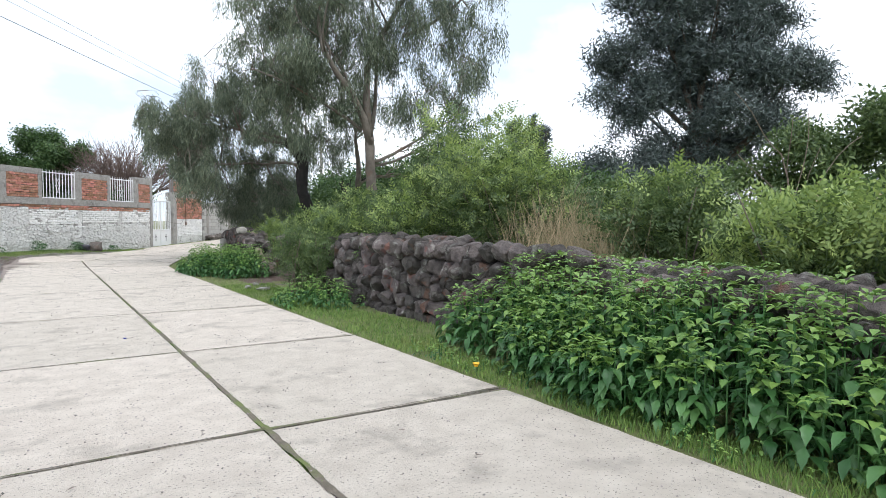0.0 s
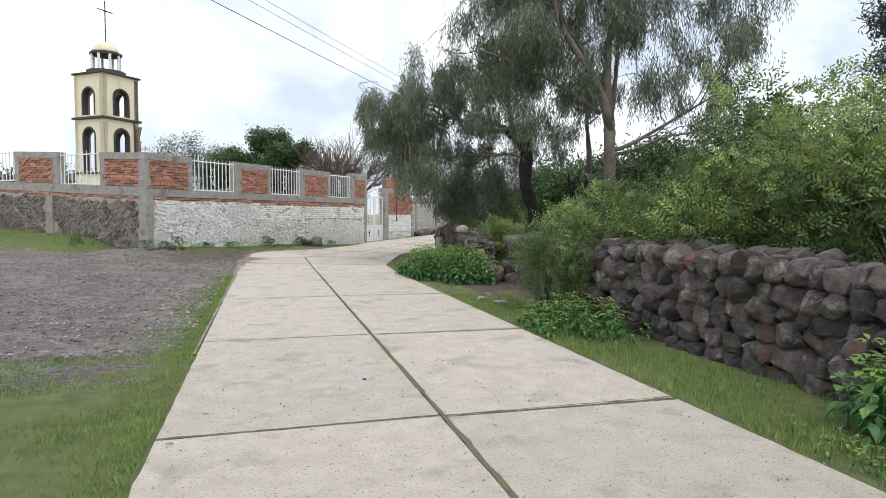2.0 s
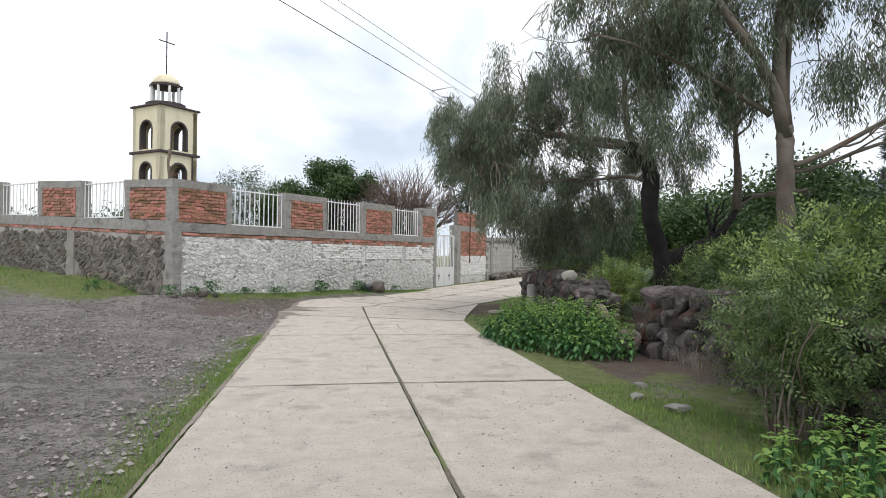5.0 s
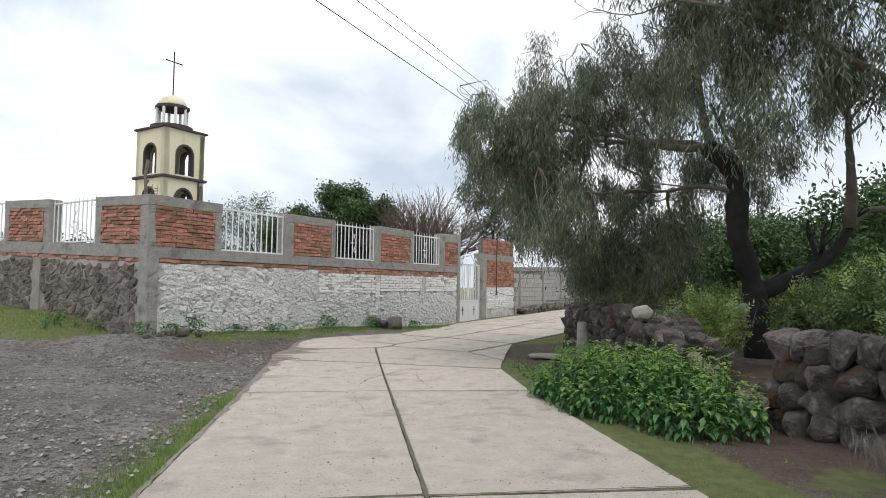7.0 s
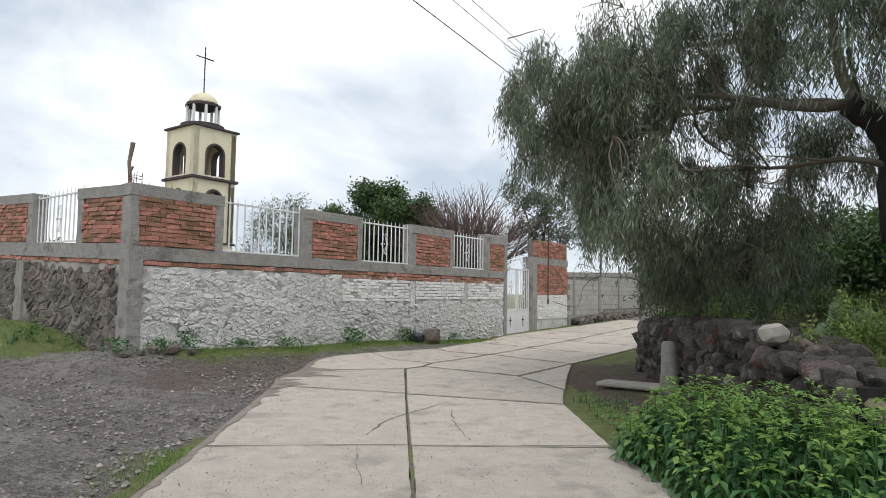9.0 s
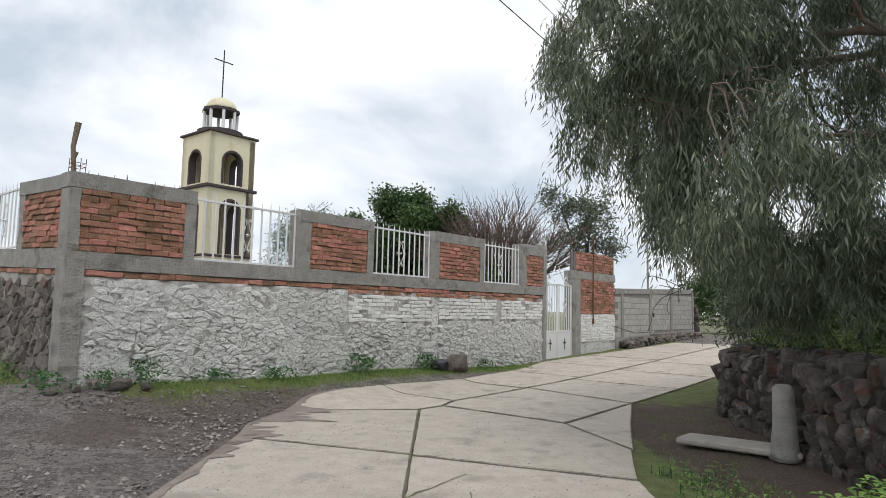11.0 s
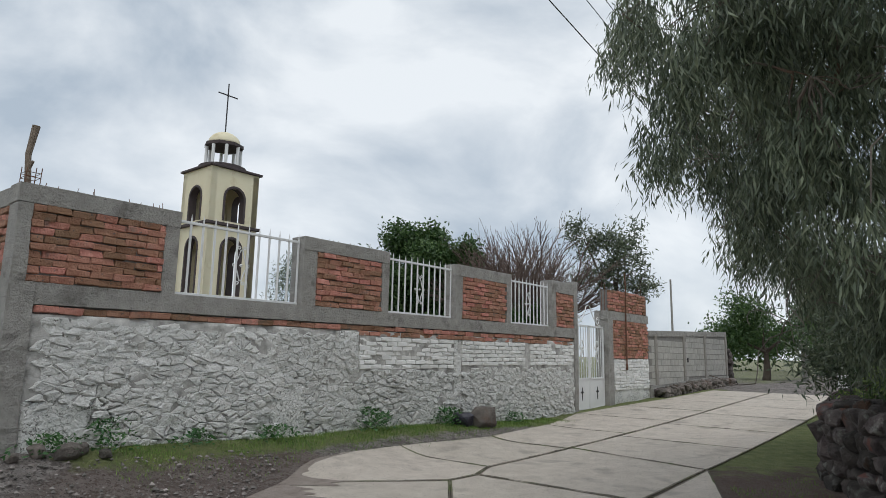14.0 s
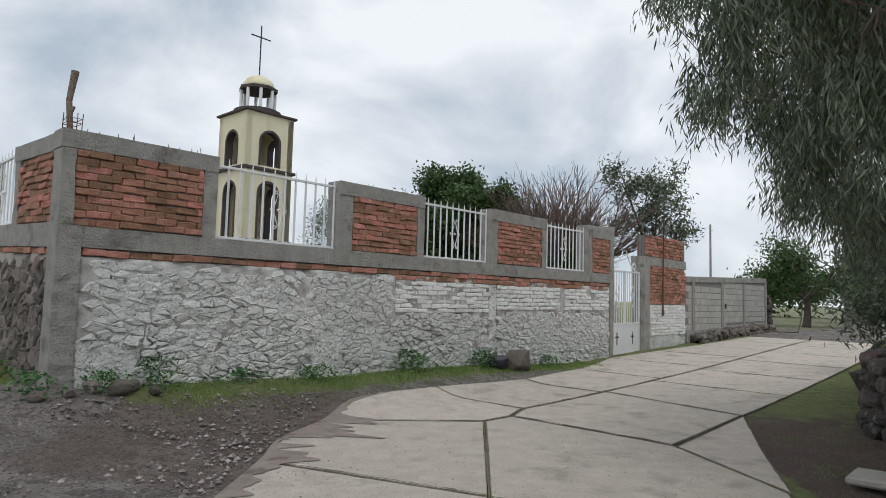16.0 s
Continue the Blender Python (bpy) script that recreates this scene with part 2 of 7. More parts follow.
def ground_material():
    """Trodden dirt and gravel with grass where the mesh's grass attribute says so, and red earth by the walls."""
    m = bpy.data.materials.new("ground_soil")
    m.use_nodes = True
    n, l = m.node_tree.nodes, m.node_tree.links
    b = n["Principled BSDF"]
    b.inputs["Roughness"].default_value = 0.97
    geo = n.new("ShaderNodeNewGeometry")

    def tex(sc, d=6.0, rg=0.65):
        t = n.new("ShaderNodeTexNoise")
        t.inputs["Scale"].default_value, t.inputs["Detail"].default_value, t.inputs["Roughness"].default_value = sc, d, rg
        l.new(geo.outputs["Position"], t.inputs["Vector"])
        return t.outputs["Fac"]

    def rng(src, lo, hi):
        r = n.new("ShaderNodeMapRange")
        r.inputs["From Min"].default_value, r.inputs["From Max"].default_value = lo, hi
        l.new(src, r.inputs["Value"])
        return r.outputs["Result"]

    def mix(fac, a, c):
        x = n.new("ShaderNodeMix")
        x.data_type = "RGBA"
        l.new(fac, x.inputs[0])
        for i, v in ((6, a), (7, c)):
            if isinstance(v, tuple):
                x.inputs[i].default_value = (*v, 1)
            else:
                l.new(v, x.inputs[i])
        return x.outputs[2]

    def attr(nm):
        a = n.new("ShaderNodeAttribute")
        a.attribute_name = nm
        return a.outputs["Fac"]

    dirt = mix(rng(tex(0.9), 0.38, 0.62), (0.245, 0.212, 0.195), (0.43, 0.382, 0.352))
    dirt = mix(rng(tex(2.6), 0.52, 0.62), dirt, (0.19, 0.163, 0.15))
    dirt = mix(rng(tex(22.0, 3.0), 0.53, 0.6), dirt, (0.4, 0.365, 0.34))
    dirt = mix(rng(tex(9.0, 4.0), 0.52, 0.6), dirt, (0.2, 0.172, 0.158))
    dirt = mix(rng(tex(34.0, 3.0), 0.56, 0.62), dirt, (0.1, 0.085, 0.076))
    dirt = mix(attr("red"), dirt, mix(rng(tex(9.0), 0.35, 0.65), (0.11, 0.06, 0.042), (0.165, 0.098, 0.07)))
    green = mix(rng(tex(5.0), 0.3, 0.7), (0.15, 0.19, 0.06), (0.29, 0.31, 0.125))
    # Soil below the slabs: the joints' shade is put into this darker colour.
    dirt = mix(attr("joint"), dirt, (0.05, 0.044, 0.034))
    add = n.new("ShaderNodeMath")
    add.operation = "ADD"
    l.new(attr("grass"), add.inputs[0])
    l.new(tex(3.5), add.inputs[1])
    col = mix(rng(add.outputs[0], 0.9, 1.15), dirt, green)
    l.new(col, b.inputs["Base Color"])
    bp = n.new("ShaderNodeBump")
    bp.inputs["Strength"].default_value, bp.inputs["Distance"].default_value = 1.0, 0.09
    two = n.new("ShaderNodeMath")
    two.operation = "MULTIPLY_ADD"
    l.new(tex(6.0, 4.0, 0.7), two.inputs[0])
    two.inputs[1].default_value = 1.5
    l.new(tex(30.0, 5.0, 0.75), two.inputs[2])
    l.new(two.outputs[0], bp.inputs["Height"])
    l.new(bp.outputs["Normal"], b.inputs["Normal"])
    return m


M_GROUND = ground_material()


# ---- plan: wall corner, the front wall's heading, ground heights ----
CORNER = np.array([-3.2, 21.7])
HEAD = radians(50.25)
ALONG = np.array([math.cos(HEAD), math.sin(HEAD)])
OUT = np.array([math.sin(HEAD), -math.cos(HEAD)])


def on_front(s, d, z=0.0):
    """A place by its distance along the front wall, out from its face, and height."""
    p = CORNER + s * ALONG + d * OUT
    return (p[0], p[1], z)


def on_side(u, d, z=0.0):
    """The same for the side wall, which leaves the corner square to the front wall."""
    p = CORNER - u * OUT - d * ALONG
    return (p[0], p[1], z)


def smooth(v):
    v = np.clip(v, 0.0, 1.0)
    return v * v * (3 - 2 * v)


def height(x, y):
    x, y = np.asarray(x, float), np.asarray(y, float)
    s = (x - CORNER[0]) * ALONG[0] + (y - CORNER[1]) * ALONG[1]
    d = (x - CORNER[0]) * OUT[0] + (y - CORNER[1]) * OUT[1]
    z = 0.45 * smooth((s - 5) / 21)
    z = z + 0.06 * np.clip(-0.9 - x, 0, 14) * smooth((y - 5) / 9)
    to_front = np.where(s > 0, np.abs(d), np.hypot(s, d))
    z = z + 0.28 * smooth(1 - to_front / 1.5) * smooth((11 - s) / 6)
    u, e = -d, -s
    bank = 0.42 * smooth(u / 3.0) * smooth(1 - e / 2.6) * np.where((u > 0) & (e > -1), 1.0, 0.0)
    z = z + bank
    return z + 0.3 * smooth((x - 5.2) / 1.6) * smooth((14.5 - y + 30) / 20) * smooth((22.5 - y) / 3)


def h(x, y):
    return float(height(x, y))


# ---- mesh helpers ----
def mesh_of(name, verts, faces, material, smooth_faces=False):
    me = bpy.data.meshes.new(name)
    me.from_pydata(verts, [], faces)
    me.update()
    if material:
        me.materials.append(material)
    if smooth_faces:
        me.polygons.foreach_set("use_smooth", [True] * len(me.polygons))
    return me


def part(name, bm, material, parent=None, label="", smooth_faces=False):
    """Links a bmesh, or a ready mesh, as one mesh object under a thing or a part."""
    if isinstance(bm, bmesh.types.BMesh):
        me = bpy.data.meshes.new(name)
        bm.to_mesh(me)
        bm.free()
    else:
        me = bm
    if material and not me.materials:
        me.materials.append(material)
    if smooth_faces:
        me.polygons.foreach_set("use_smooth", [True] * len(me.polygons))
    ob = new(name, me)
    if parent:
        ob.parent = parent
    if label:
        tagged(ob, label)
    return ob


def thing(name, label, category, group="", kind="", at=None):
    ob = new(name)
    if at is not None:
        ob.matrix_basis = at
    return tagged(ob, label, category, group, kind)


def box(bm, lo, hi, m=None, bevel=0.0):
    g = bmesh.ops.create_cube(bm, size=1.0)["verts"]
    for v in g:
        v.co = Vector([lo[i] + (v.co[i] + 0.5) * (hi[i] - lo[i]) for i in range(3)])
        if m:
            v.co = m @ v.co
    if bevel:
        edges = list({e for v in g for e in v.link_edges})
        bmesh.ops.bevel(bm, geom=edges, offset=bevel, segments=1, affect="EDGES")
    return g


def tube(bm, pts, radii, sides=7):
    """A bent, tapering rod through the points."""
    rings = []
    pts = [Vector(p) for p in pts]
    for i, p in enumerate(pts):
        ax = (pts[min(i + 1, len(pts) - 1)] - pts[max(i - 1, 0)])
        if ax.length < 1e-6:
            ax = Vector((0, 0, 1))
        ax.normalize()
        side = ax.orthogonal().normalized() if abs(ax.z) > 0.95 else ax.cross(Vector((0, 0, 1))).normalized()
        up = side.cross(ax)
        r = radii[i] if isinstance(radii, (list, tuple)) else radii
        rings.append([bm.verts.new(p + r * (math.cos(2 * math.pi * k / sides) * side + math.sin(2 * math.pi * k / sides) * up)) for k in range(sides)])
    for a, b in zip(rings, rings[1:]):
        for k in range(sides):
            bm.faces.new((a[k], a[(k + 1) % sides], b[(k + 1) % sides], b[k]))
    bm.faces.new(rings[0][::-1])
    bm.faces.new(rings[-1])


def bend(p, q, n, wob, rng, sag=0.0):
    p, q = Vector(p), Vector(q)
    L = (q - p).length
    out = []
    v1, v2 = (Vector((rng.uniform(-1, 1), rng.uniform(-1, 1), rng.uniform(-1, 1))) for k in range(2))
    for i in range(n + 1):
        t = i / n
        k = math.sin(math.pi * t)
        out.append(p.lerp(q, t) + wob * L * (k * v1 + 0.6 * math.sin(2 * math.pi * t) * v2) + Vector((0, 0, -sag * L * k)))
    return out


def smooth_path(pts, n):
    """A rounder path through the same points."""
    p = [Vector(q) for q in pts]
    p = [2 * p[0] - p[1]] + p + [2 * p[-1] - p[-2]]
    out = []
    segs = len(p) - 3
    for i in range(n + 1):
        u = min(i / n * segs, segs - 1e-6)
        k = int(u)
        t = u - k
        a, b, c, d = p[k:k + 4]
        out.append(0.5 * (2 * b + (c - a) * t + (2 * a - 5 * b + 4 * c - d) * t * t + (3 * b - a - 3 * c + d) * t ** 3))
    return out


def leaves(name, base, axis, normal, length, width, material, fold=0.25, simple=False):
    """Many leaves in one mesh: each a pointed blade of four faces, folded along its rib."""
    n = len(base)
    axis = axis / np.linalg.norm(axis, axis=1, keepdims=True)
    side = np.cross(axis, normal)
    side /= np.maximum(np.linalg.norm(side, axis=1, keepdims=True), 1e-6)
    up = np.cross(side, axis)
    L, W = length[:, None], width[:, None]
    mid = base + axis * L * 0.42
    a = mid + side * W * 0.5 + up * W * fold
    b = mid - side * W * 0.5 + up * W * fold
    tip = base + axis * L - up * L * 0.08
    v = np.stack([base, a, tip, b, mid], 1).reshape(-1, 3)
    k = np.arange(n)[:, None] * 5
    if simple:
        v = np.stack([base, a, tip, b], 1).reshape(-1, 3)
        k = np.arange(n)[:, None] * 4
        f = np.concatenate([k + np.array([[0, 1, 3]]), k + np.array([[1, 2, 3]])], 1).reshape(-1, 3)
    else:
        f = np.concatenate([k + np.array([[0, 1, 4]]), k + np.array([[4, 1, 2]]), k + np.array([[0, 4, 3]]), k + np.array([[4, 2, 3]])], 1).reshape(-1, 3)
    me = bpy.data.meshes.new(name)
    me.vertices.add(len(v))
    me.vertices.foreach_set("co", v.ravel())
    me.loops.add(f.size)
    me.loops.foreach_set("vertex_index", f.ravel())
    me.polygons.add(len(f))
    me.polygons.foreach_set("loop_start", np.arange(0, f.size, 3))
    me.update(calc_edges=True)
    me.materials.append(material)
    return me


def unit(rng, n):
    v = rng.normal(size=(n, 3))
    return v / np.linalg.norm(v, axis=1, keepdims=True)


def in_blobs(rng, blobs, n, shell=0.45):
    """Points in a set of ellipsoids (centre, radii), more of them towards the skin."""
    vol = np.array([r[0] * r[1] * r[2] for _, r in blobs]) ** 0.8
    pick = rng.choice(len(blobs), size=n, p=vol / vol.sum())
    c = np.array([b[0] for b in blobs])[pick]
    r = np.array([b[1] for b in blobs])[pick]
    rad = shell + (1 - shell) * rng.random(n) ** 0.6
    return c + unit(rng, n) * r * rad[:, None]


def broken(rng, blobs, n, k):
    """Each ellipsoid broken up into smaller uneven clumps, with gaps between them."""
    out = []
    for c, r in blobs:
        for i in range(n):
            v = unit(rng, 1)[0] * rng.uniform(0.35, 0.95)
            out.append((tuple(np.array(c) + v * np.array(r)), tuple(np.array(r) * k * rng.uniform(0.7, 1.3, 3))))
    return out


def drooping(rng, tips, per, strand, leaf, wide, swing=0.35):
    """Leaves on hanging twigs: base, axis, normal, length and width arrays."""
    n = len(tips)
    head = unit(rng, n) * swing
    head[:, 2] = -1
    head /= np.linalg.norm(head, axis=1, keepdims=True)
    lens = strand * rng.uniform(0.5, 1.3, n)
    t = np.tile(np.linspace(0.05, 1, per), (n, 1)) + rng.uniform(-0.04, 0.04, (n, per))
    base = tips[:, None] + head[:, None] * (lens[:, None] * t)[..., None] + rng.normal(size=(n, per, 3)) * 0.035
    base = base.reshape(-1, 3)
    ax = np.repeat(head, per, 0) + unit(rng, n * per) * 0.75
    ax[:, 2] -= 0.35
    return base, ax, unit(rng, n * per), leaf * rng.uniform(0.6, 1.25, n * per), wide * rng.uniform(0.7, 1.2, n * per)


def scattered(rng, tips, per, spread, leaf, wide, lift=0.1):
    n = len(tips)
    base = np.repeat(tips, per, 0) + rng.normal(size=(n * per, 3)) * spread
    ax = unit(rng, n * per)
    ax[:, 2] += lift
    nor = unit(rng, n * per)
    nor[:, 2] += 0.8
    return base, ax, nor, leaf * rng.uniform(0.6, 1.25, n * per), wide * rng.uniform(0.7, 1.2, n * per)


def sprays(rng, tips, dirs, per, length, leaf, wide):
    """Feathery twigs: leaflets in two rows along each."""
    n = len(tips)
    d = dirs / np.linalg.norm(dirs, axis=1, keepdims=True)
    side = np.cross(d, unit(rng, n))
    side /= np.linalg.norm(side, axis=1, keepdims=True)
    t = np.linspace(0.1, 1, per)
    lens = length * rng.uniform(0.6, 1.2, n)
    base = tips[:, None] + d[:, None] * (lens[:, None] * t[None])[..., None]
    sg = np.where(np.arange(per) % 2 == 0, 1.0, -1.0)
    ax = side[:, None] * sg[None, :, None] + d[:, None] * 0.7
    nor = np.cross(d, side)
    base, ax = base.reshape(-1, 3), ax.reshape(-1, 3)
    m = len(base)
    return base, ax, np.repeat(nor, per, 0) + 0.3 * unit(rng, m), leaf * rng.uniform(0.7, 1.2, m), wide * rng.uniform(0.7, 1.2, m)


def stone_mesh(rng, seed, flat=0.75, material=None, cuts=2, soft=0.5, fine=False):
    """An irregular, blunt-cornered stone about one unit across: the hull of scattered points, its edges worn."""
    rg = random.Random(int(seed * 1000) + 7)
    bm = bmesh.new()
    for k in range(15 + 5 * cuts):
        v = Vector((rg.uniform(-1, 1), rg.uniform(-1, 1), rg.uniform(-1, 1)))
        m = max(abs(c) for c in v)
        v = v.normalized() * 0.56 * (1 - soft) + v / m * 0.5 * soft
        bm.verts.new(v * rg.uniform(0.92, 1.06))
    res = bmesh.ops.convex_hull(bm, input=bm.verts)
    junk = [g for g in res["geom_interior"] if isinstance(g, bmesh.types.BMVert)]
    bmesh.ops.delete(bm, geom=junk, context="VERTS")
    bmesh.ops.dissolve_limit(bm, angle_limit=0.25, verts=bm.verts, edges=bm.edges)
    bmesh.ops.bevel(bm, geom=list(bm.edges), offset=0.055, segments=1, affect="EDGES", profile=0.6)
    bmesh.ops.triangulate(bm, faces=bm.faces)
    if fine:
        bmesh.ops.subdivide_edges(bm, edges=bm.edges, cuts=1, use_grid_fill=True)
    for v in bm.verts:
        off = Vector((seed * 3.1, 0, 0))
        v.co *= 1 + 0.09 * noise.noise(v.co * 4 + off) + (0.07 * noise.noise(v.co * 9 + off) if fine else 0)
    me = bpy.data.meshes.new("stone")
    bm.to_mesh(me)
    bm.free()
    me.materials.append(material)
    return me


# ---- ground: one sheet to the horizon ----
def axis_steps(lo, hi, step, far):
    mid = list(np.arange(lo, hi + 1e-6, step))
    grow, s = [], step
    while (grow[-1] if grow else 0) < far:
        s *= 1.35
        grow.append((grow[-1] if grow else 0) + s)
    return np.array([lo - g for g in grow[::-1]] + mid + [hi + g for g in grow])


ROAD_L, ROAD_R, SEAM = -0.57, 3.28, 1.35


def left_edge(s):
    """How far out from the wall the lane to the gate begins."""
    return float(np.interp(s, [3.4, 5, 7, 9.5, 12.1, 13, 14.2, 17, 22], [0.8, 0.85, 1.0, 0.75, 0.12, 0.1, 0.3, 0.55, 0.7]))


def road_mask(x, y, m=0.0):
    """Where the slabs lie, drawn in by m at the outer edges."""
    x, y = np.asarray(x, float), np.asarray(y, float)
    s = (x - CORNER[0]) * ALONG[0] + (y - CORNER[1]) * ALONG[1]
    d = (x - CORNER[0]) * OUT[0] + (y - CORNER[1]) * OUT[1]
    a = (x > ROAD_L + m) & (x < ROAD_R - m) & (y < 23)
    e = np.interp(s, [3.4, 5, 7, 9.5, 12.1, 13, 14.2, 17, 22], [0.8, 0.85, 1.0, 0.75, 0.12, 0.1, 0.3, 0.55, 0.7])
    b = (s > 3.4) & (s < 21) & (d > e + m) & (d < 4.73 - m) & (y > 20 + 0.0 * x)
    c = (y > 19) & (y < 24.2) & (x > -0.5 + m) & (x < 3.3 - m + (y - 19) * 0.3) & (d > 0.9 + m)
    return a | b | c


def build_ground():
    xs = axis_steps(-14, 13, 0.19, 700)
    ys = axis_steps(-5, 46, 0.19, 700)
    X, Y = np.meshgrid(xs, ys)
    Z = height(np.clip(X, -40, 60), np.clip(Y, -20, 70))
    rng = np.random.default_rng(4)
    onroad = road_mask(X, Y, 0.22)
    near = (np.abs(X) < 15) & (Y > -6) & (Y < 48)
    rough = np.array([noise.fractal(Vector((a * 0.9, b * 0.9, 0)), 1.0, 2.0, 4) for a, b in zip(X.ravel(), Y.ravel())]).reshape(X.shape)
    left = smooth((-0.75 - X) / 0.8)
    ruts = 0.03 * np.sin((X * 0.75 + Y * 0.62 - 8) * 2.6) * smooth((Y - 8) / 4) * smooth((24 - Y) / 4)
    Z = Z + np.where(onroad, -0.055, -0.015 - 0.012 * road_mask(X, Y) + np.where(road_mask(X, Y, -0.15), 0.0, 1.0) * near * (0.03 * rough + left * (ruts + 0.035 * rough)))
    nx, ny = len(xs), len(ys)
    idx = np.arange(nx * ny).reshape(ny, nx)
    f = np.stack([idx[:-1, :-1], idx[:-1, 1:], idx[1:, 1:], idx[1:, :-1]], -1).reshape(-1, 4)
    me = mesh_of("ground", np.stack([X, Y, Z], -1).reshape(-1, 3).tolist(), f.tolist(), M_GROUND, True)
    s = (X - CORNER[0]) * ALONG[0] + (Y - CORNER[1]) * ALONG[1]
    d = (X - CORNER[0]) * OUT[0] + (Y - CORNER[1]) * OUT[1]
    lawn = smooth((8.2 - Y + 0.25 * (X + 3) + 2.2 * rough) / 1.6) * (X < 0)
    verge_l = np.where((X < ROAD_L + 0.1) & (Y < 17.5), smooth(1 - (ROAD_L - X) / (0.75 - 0.02 * Y)), 0)
    foot = np.where((s > 0.5) & (s < 10.5) & (d > -0.3), smooth(1 - (d - 0.15) / 0.9), 0)
    side = np.where((d < 0.3) & (s < 0.4), smooth(1 - (-s - 0.6) / 2.6), 0) * smooth((-d - 0.4) / 1.5)
    right = np.where(X > ROAD_R - 0.1, 0.85, 0)
    far = smooth((np.hypot(X, Y - 15) - 26) / 8) * 0.55
    g = np.maximum.reduce([lawn, verge_l, foot * 0.9, side, right * (s < 22), far])
    g = np.where(onroad, 0.0, g)
    g = np.where((s > 20.5) & (d > 1.0) & (d < 5.0 + 0.1 * (s - 20)), 0.25, g)
    red = np.where((X > ROAD_R) & (Y > 11.5) & (X < 7), 0.75 * smooth((Y - 11.5) / 2), 0)
    red = np.maximum(red, np.where((X < 0.2) & (X > -2.5) & (Y > 20) & (Y < 24), 0.45, 0))
    g = np.where((X > 3.9) & (X < 9) & (d > 3), g - 0.55 * smooth((Y - 11.5) / 1.5 + rough) * smooth((25 - Y) / 2), g)
    for nm, arr in (("grass", g), ("red", np.where(onroad, 0, red)), ("joint", onroad * 1.0)):
        at = me.attributes.new(nm, "FLOAT", "POINT")
        at.data.foreach_set("value", arr.ravel().astype(np.float32))
    ob = new("ground", me)
    return tagged(ob, "trodden brown dirt and gravel with patches of short grass", "ground", kind="structure")


build_ground()


# ---- road of cast concrete slabs ----
def inset(poly, g):
    """The polygon drawn in by g on every side (corners in order, anticlockwise)."""
    n, out = len(poly), []
    for i in range(n):
        a, b, c = (Vector(poly[(i + k) % n]) for k in (-1, 0, 1))
        d1, d2 = (b - a).normalized(), (c - b).normalized()
        n1, n2 = Vector((-d1.y, d1.x)), Vector((-d2.y, d2.x))
        k = (n1 + n2) / max(0.25, 1 + n1.dot(n2))
        out.append(b + k * g)
    return out


JOINTS = []


def slab(road, poly, rng, gap=0.014):
    area = sum(p[0] * q[1] - q[0] * p[1] for p, q in zip(poly, poly[1:] + poly[:1]))
    if area < 0:
        poly = poly[::-1]
    edge = []
    pts = inset([Vector(p[:2]) for p in poly], gap)
    for a, b in zip(pts, pts[1:] + pts[:1]):
        n = max(1, int((b - a).length / 0.16))
        dr = (b - a).normalized()
        for i in range(n):
            w = noise.noise(Vector((a.x * 1.7 + i * 0.9, a.y * 1.3, 3.0))) * 0.014
            edge.append(a.lerp(b, i / n) + Vector((-dr.y, dr.x)) * (w if i else 0))
    tilt = rng.uniform(-0.002, 0.002)
    z0 = [h(p.x, p.y) + tilt for p in edge]
    c = sum(edge, Vector((0, 0))) / len(edge)
    bm = bmesh.new()
    inner = [bm.verts.new((p.x + (c.x - p.x) * 0.006, p.y + (c.y - p.y) * 0.006, z)) for p, z in zip(edge, z0)]
    rim = [bm.verts.new((p.x, p.y, z - 0.008)) for p, z in zip(edge, z0)]
    low = [bm.verts.new((p.x, p.y, z - 0.13)) for p, z in zip(edge, z0)]
    bm.faces.new(inner)
    n = len(edge)
    for i in range(n):
        j = (i + 1) % n
        bm.faces.new((rim[i], rim[j], inner[j], inner[i]))
        bm.faces.new((low[i], low[j], rim[j], rim[i]))
    bmesh.ops.triangulate(bm, faces=[f for f in bm.faces if len(f.verts) > 4])
    part("slab", bm, M_SLAB, road)
    # soil packed into the joints and spilling a little over the slab's edge; in the lane it also paints lip shade
    n = len(poly)
    for i in range(n):
        a, b = Vector(poly[i][:2]), Vector(poly[(i + 1) % n][:2])
        d = (b - a).normalized()
        inn = Vector((-d.y, d.x))
        if abs(d.y) > 0.9 and a.y < 20 and (max(a.x, b.x) < ROAD_L + 0.1 or min(a.x, b.x) > ROAD_R - 0.1):
            continue
        # Cross joints of the lane get a wider strip, the slab lips' shade as colour.
        across = abs(d.x * ALONG[1] - d.y * ALONG[0]) > 0.8 if a.y > 22.5 else False
        m = max(2, int((b - a).length / 0.05))
        prev = None
        for k in range(m + 1):
            q = a.lerp(b, k / m)
            w = 0.004 + 0.012 * noise.noise(Vector((q.x * 2.1, q.y * 2.1, 5))) + 0.014 * noise.noise(Vector((q.x * 11, q.y * 11, i)))
            w = max(0.0, w) * (2.6 if across else 1.0) + gap * (0.85 if across else 0.45)
            if abs(q.x - SEAM) < 0.1 and q.y < 9 and abs(d.y) > 0.9:
                w += 0.006 + 0.014 * noise.noise(Vector((q.y * 3.0, 4.0, i)))
            o, r = q - inn * 0.004, q + inn * w
            z = max(h(q.x, q.y), h(r.x, r.y)) + 0.004 + 0.0004 * (len(JOINTS) % 5)
            row = [(o.x, o.y, z), (r.x, r.y, z)]
            if prev:
                JOINTS.append((prev[0], row[0], row[1], prev[1]))
            prev = row


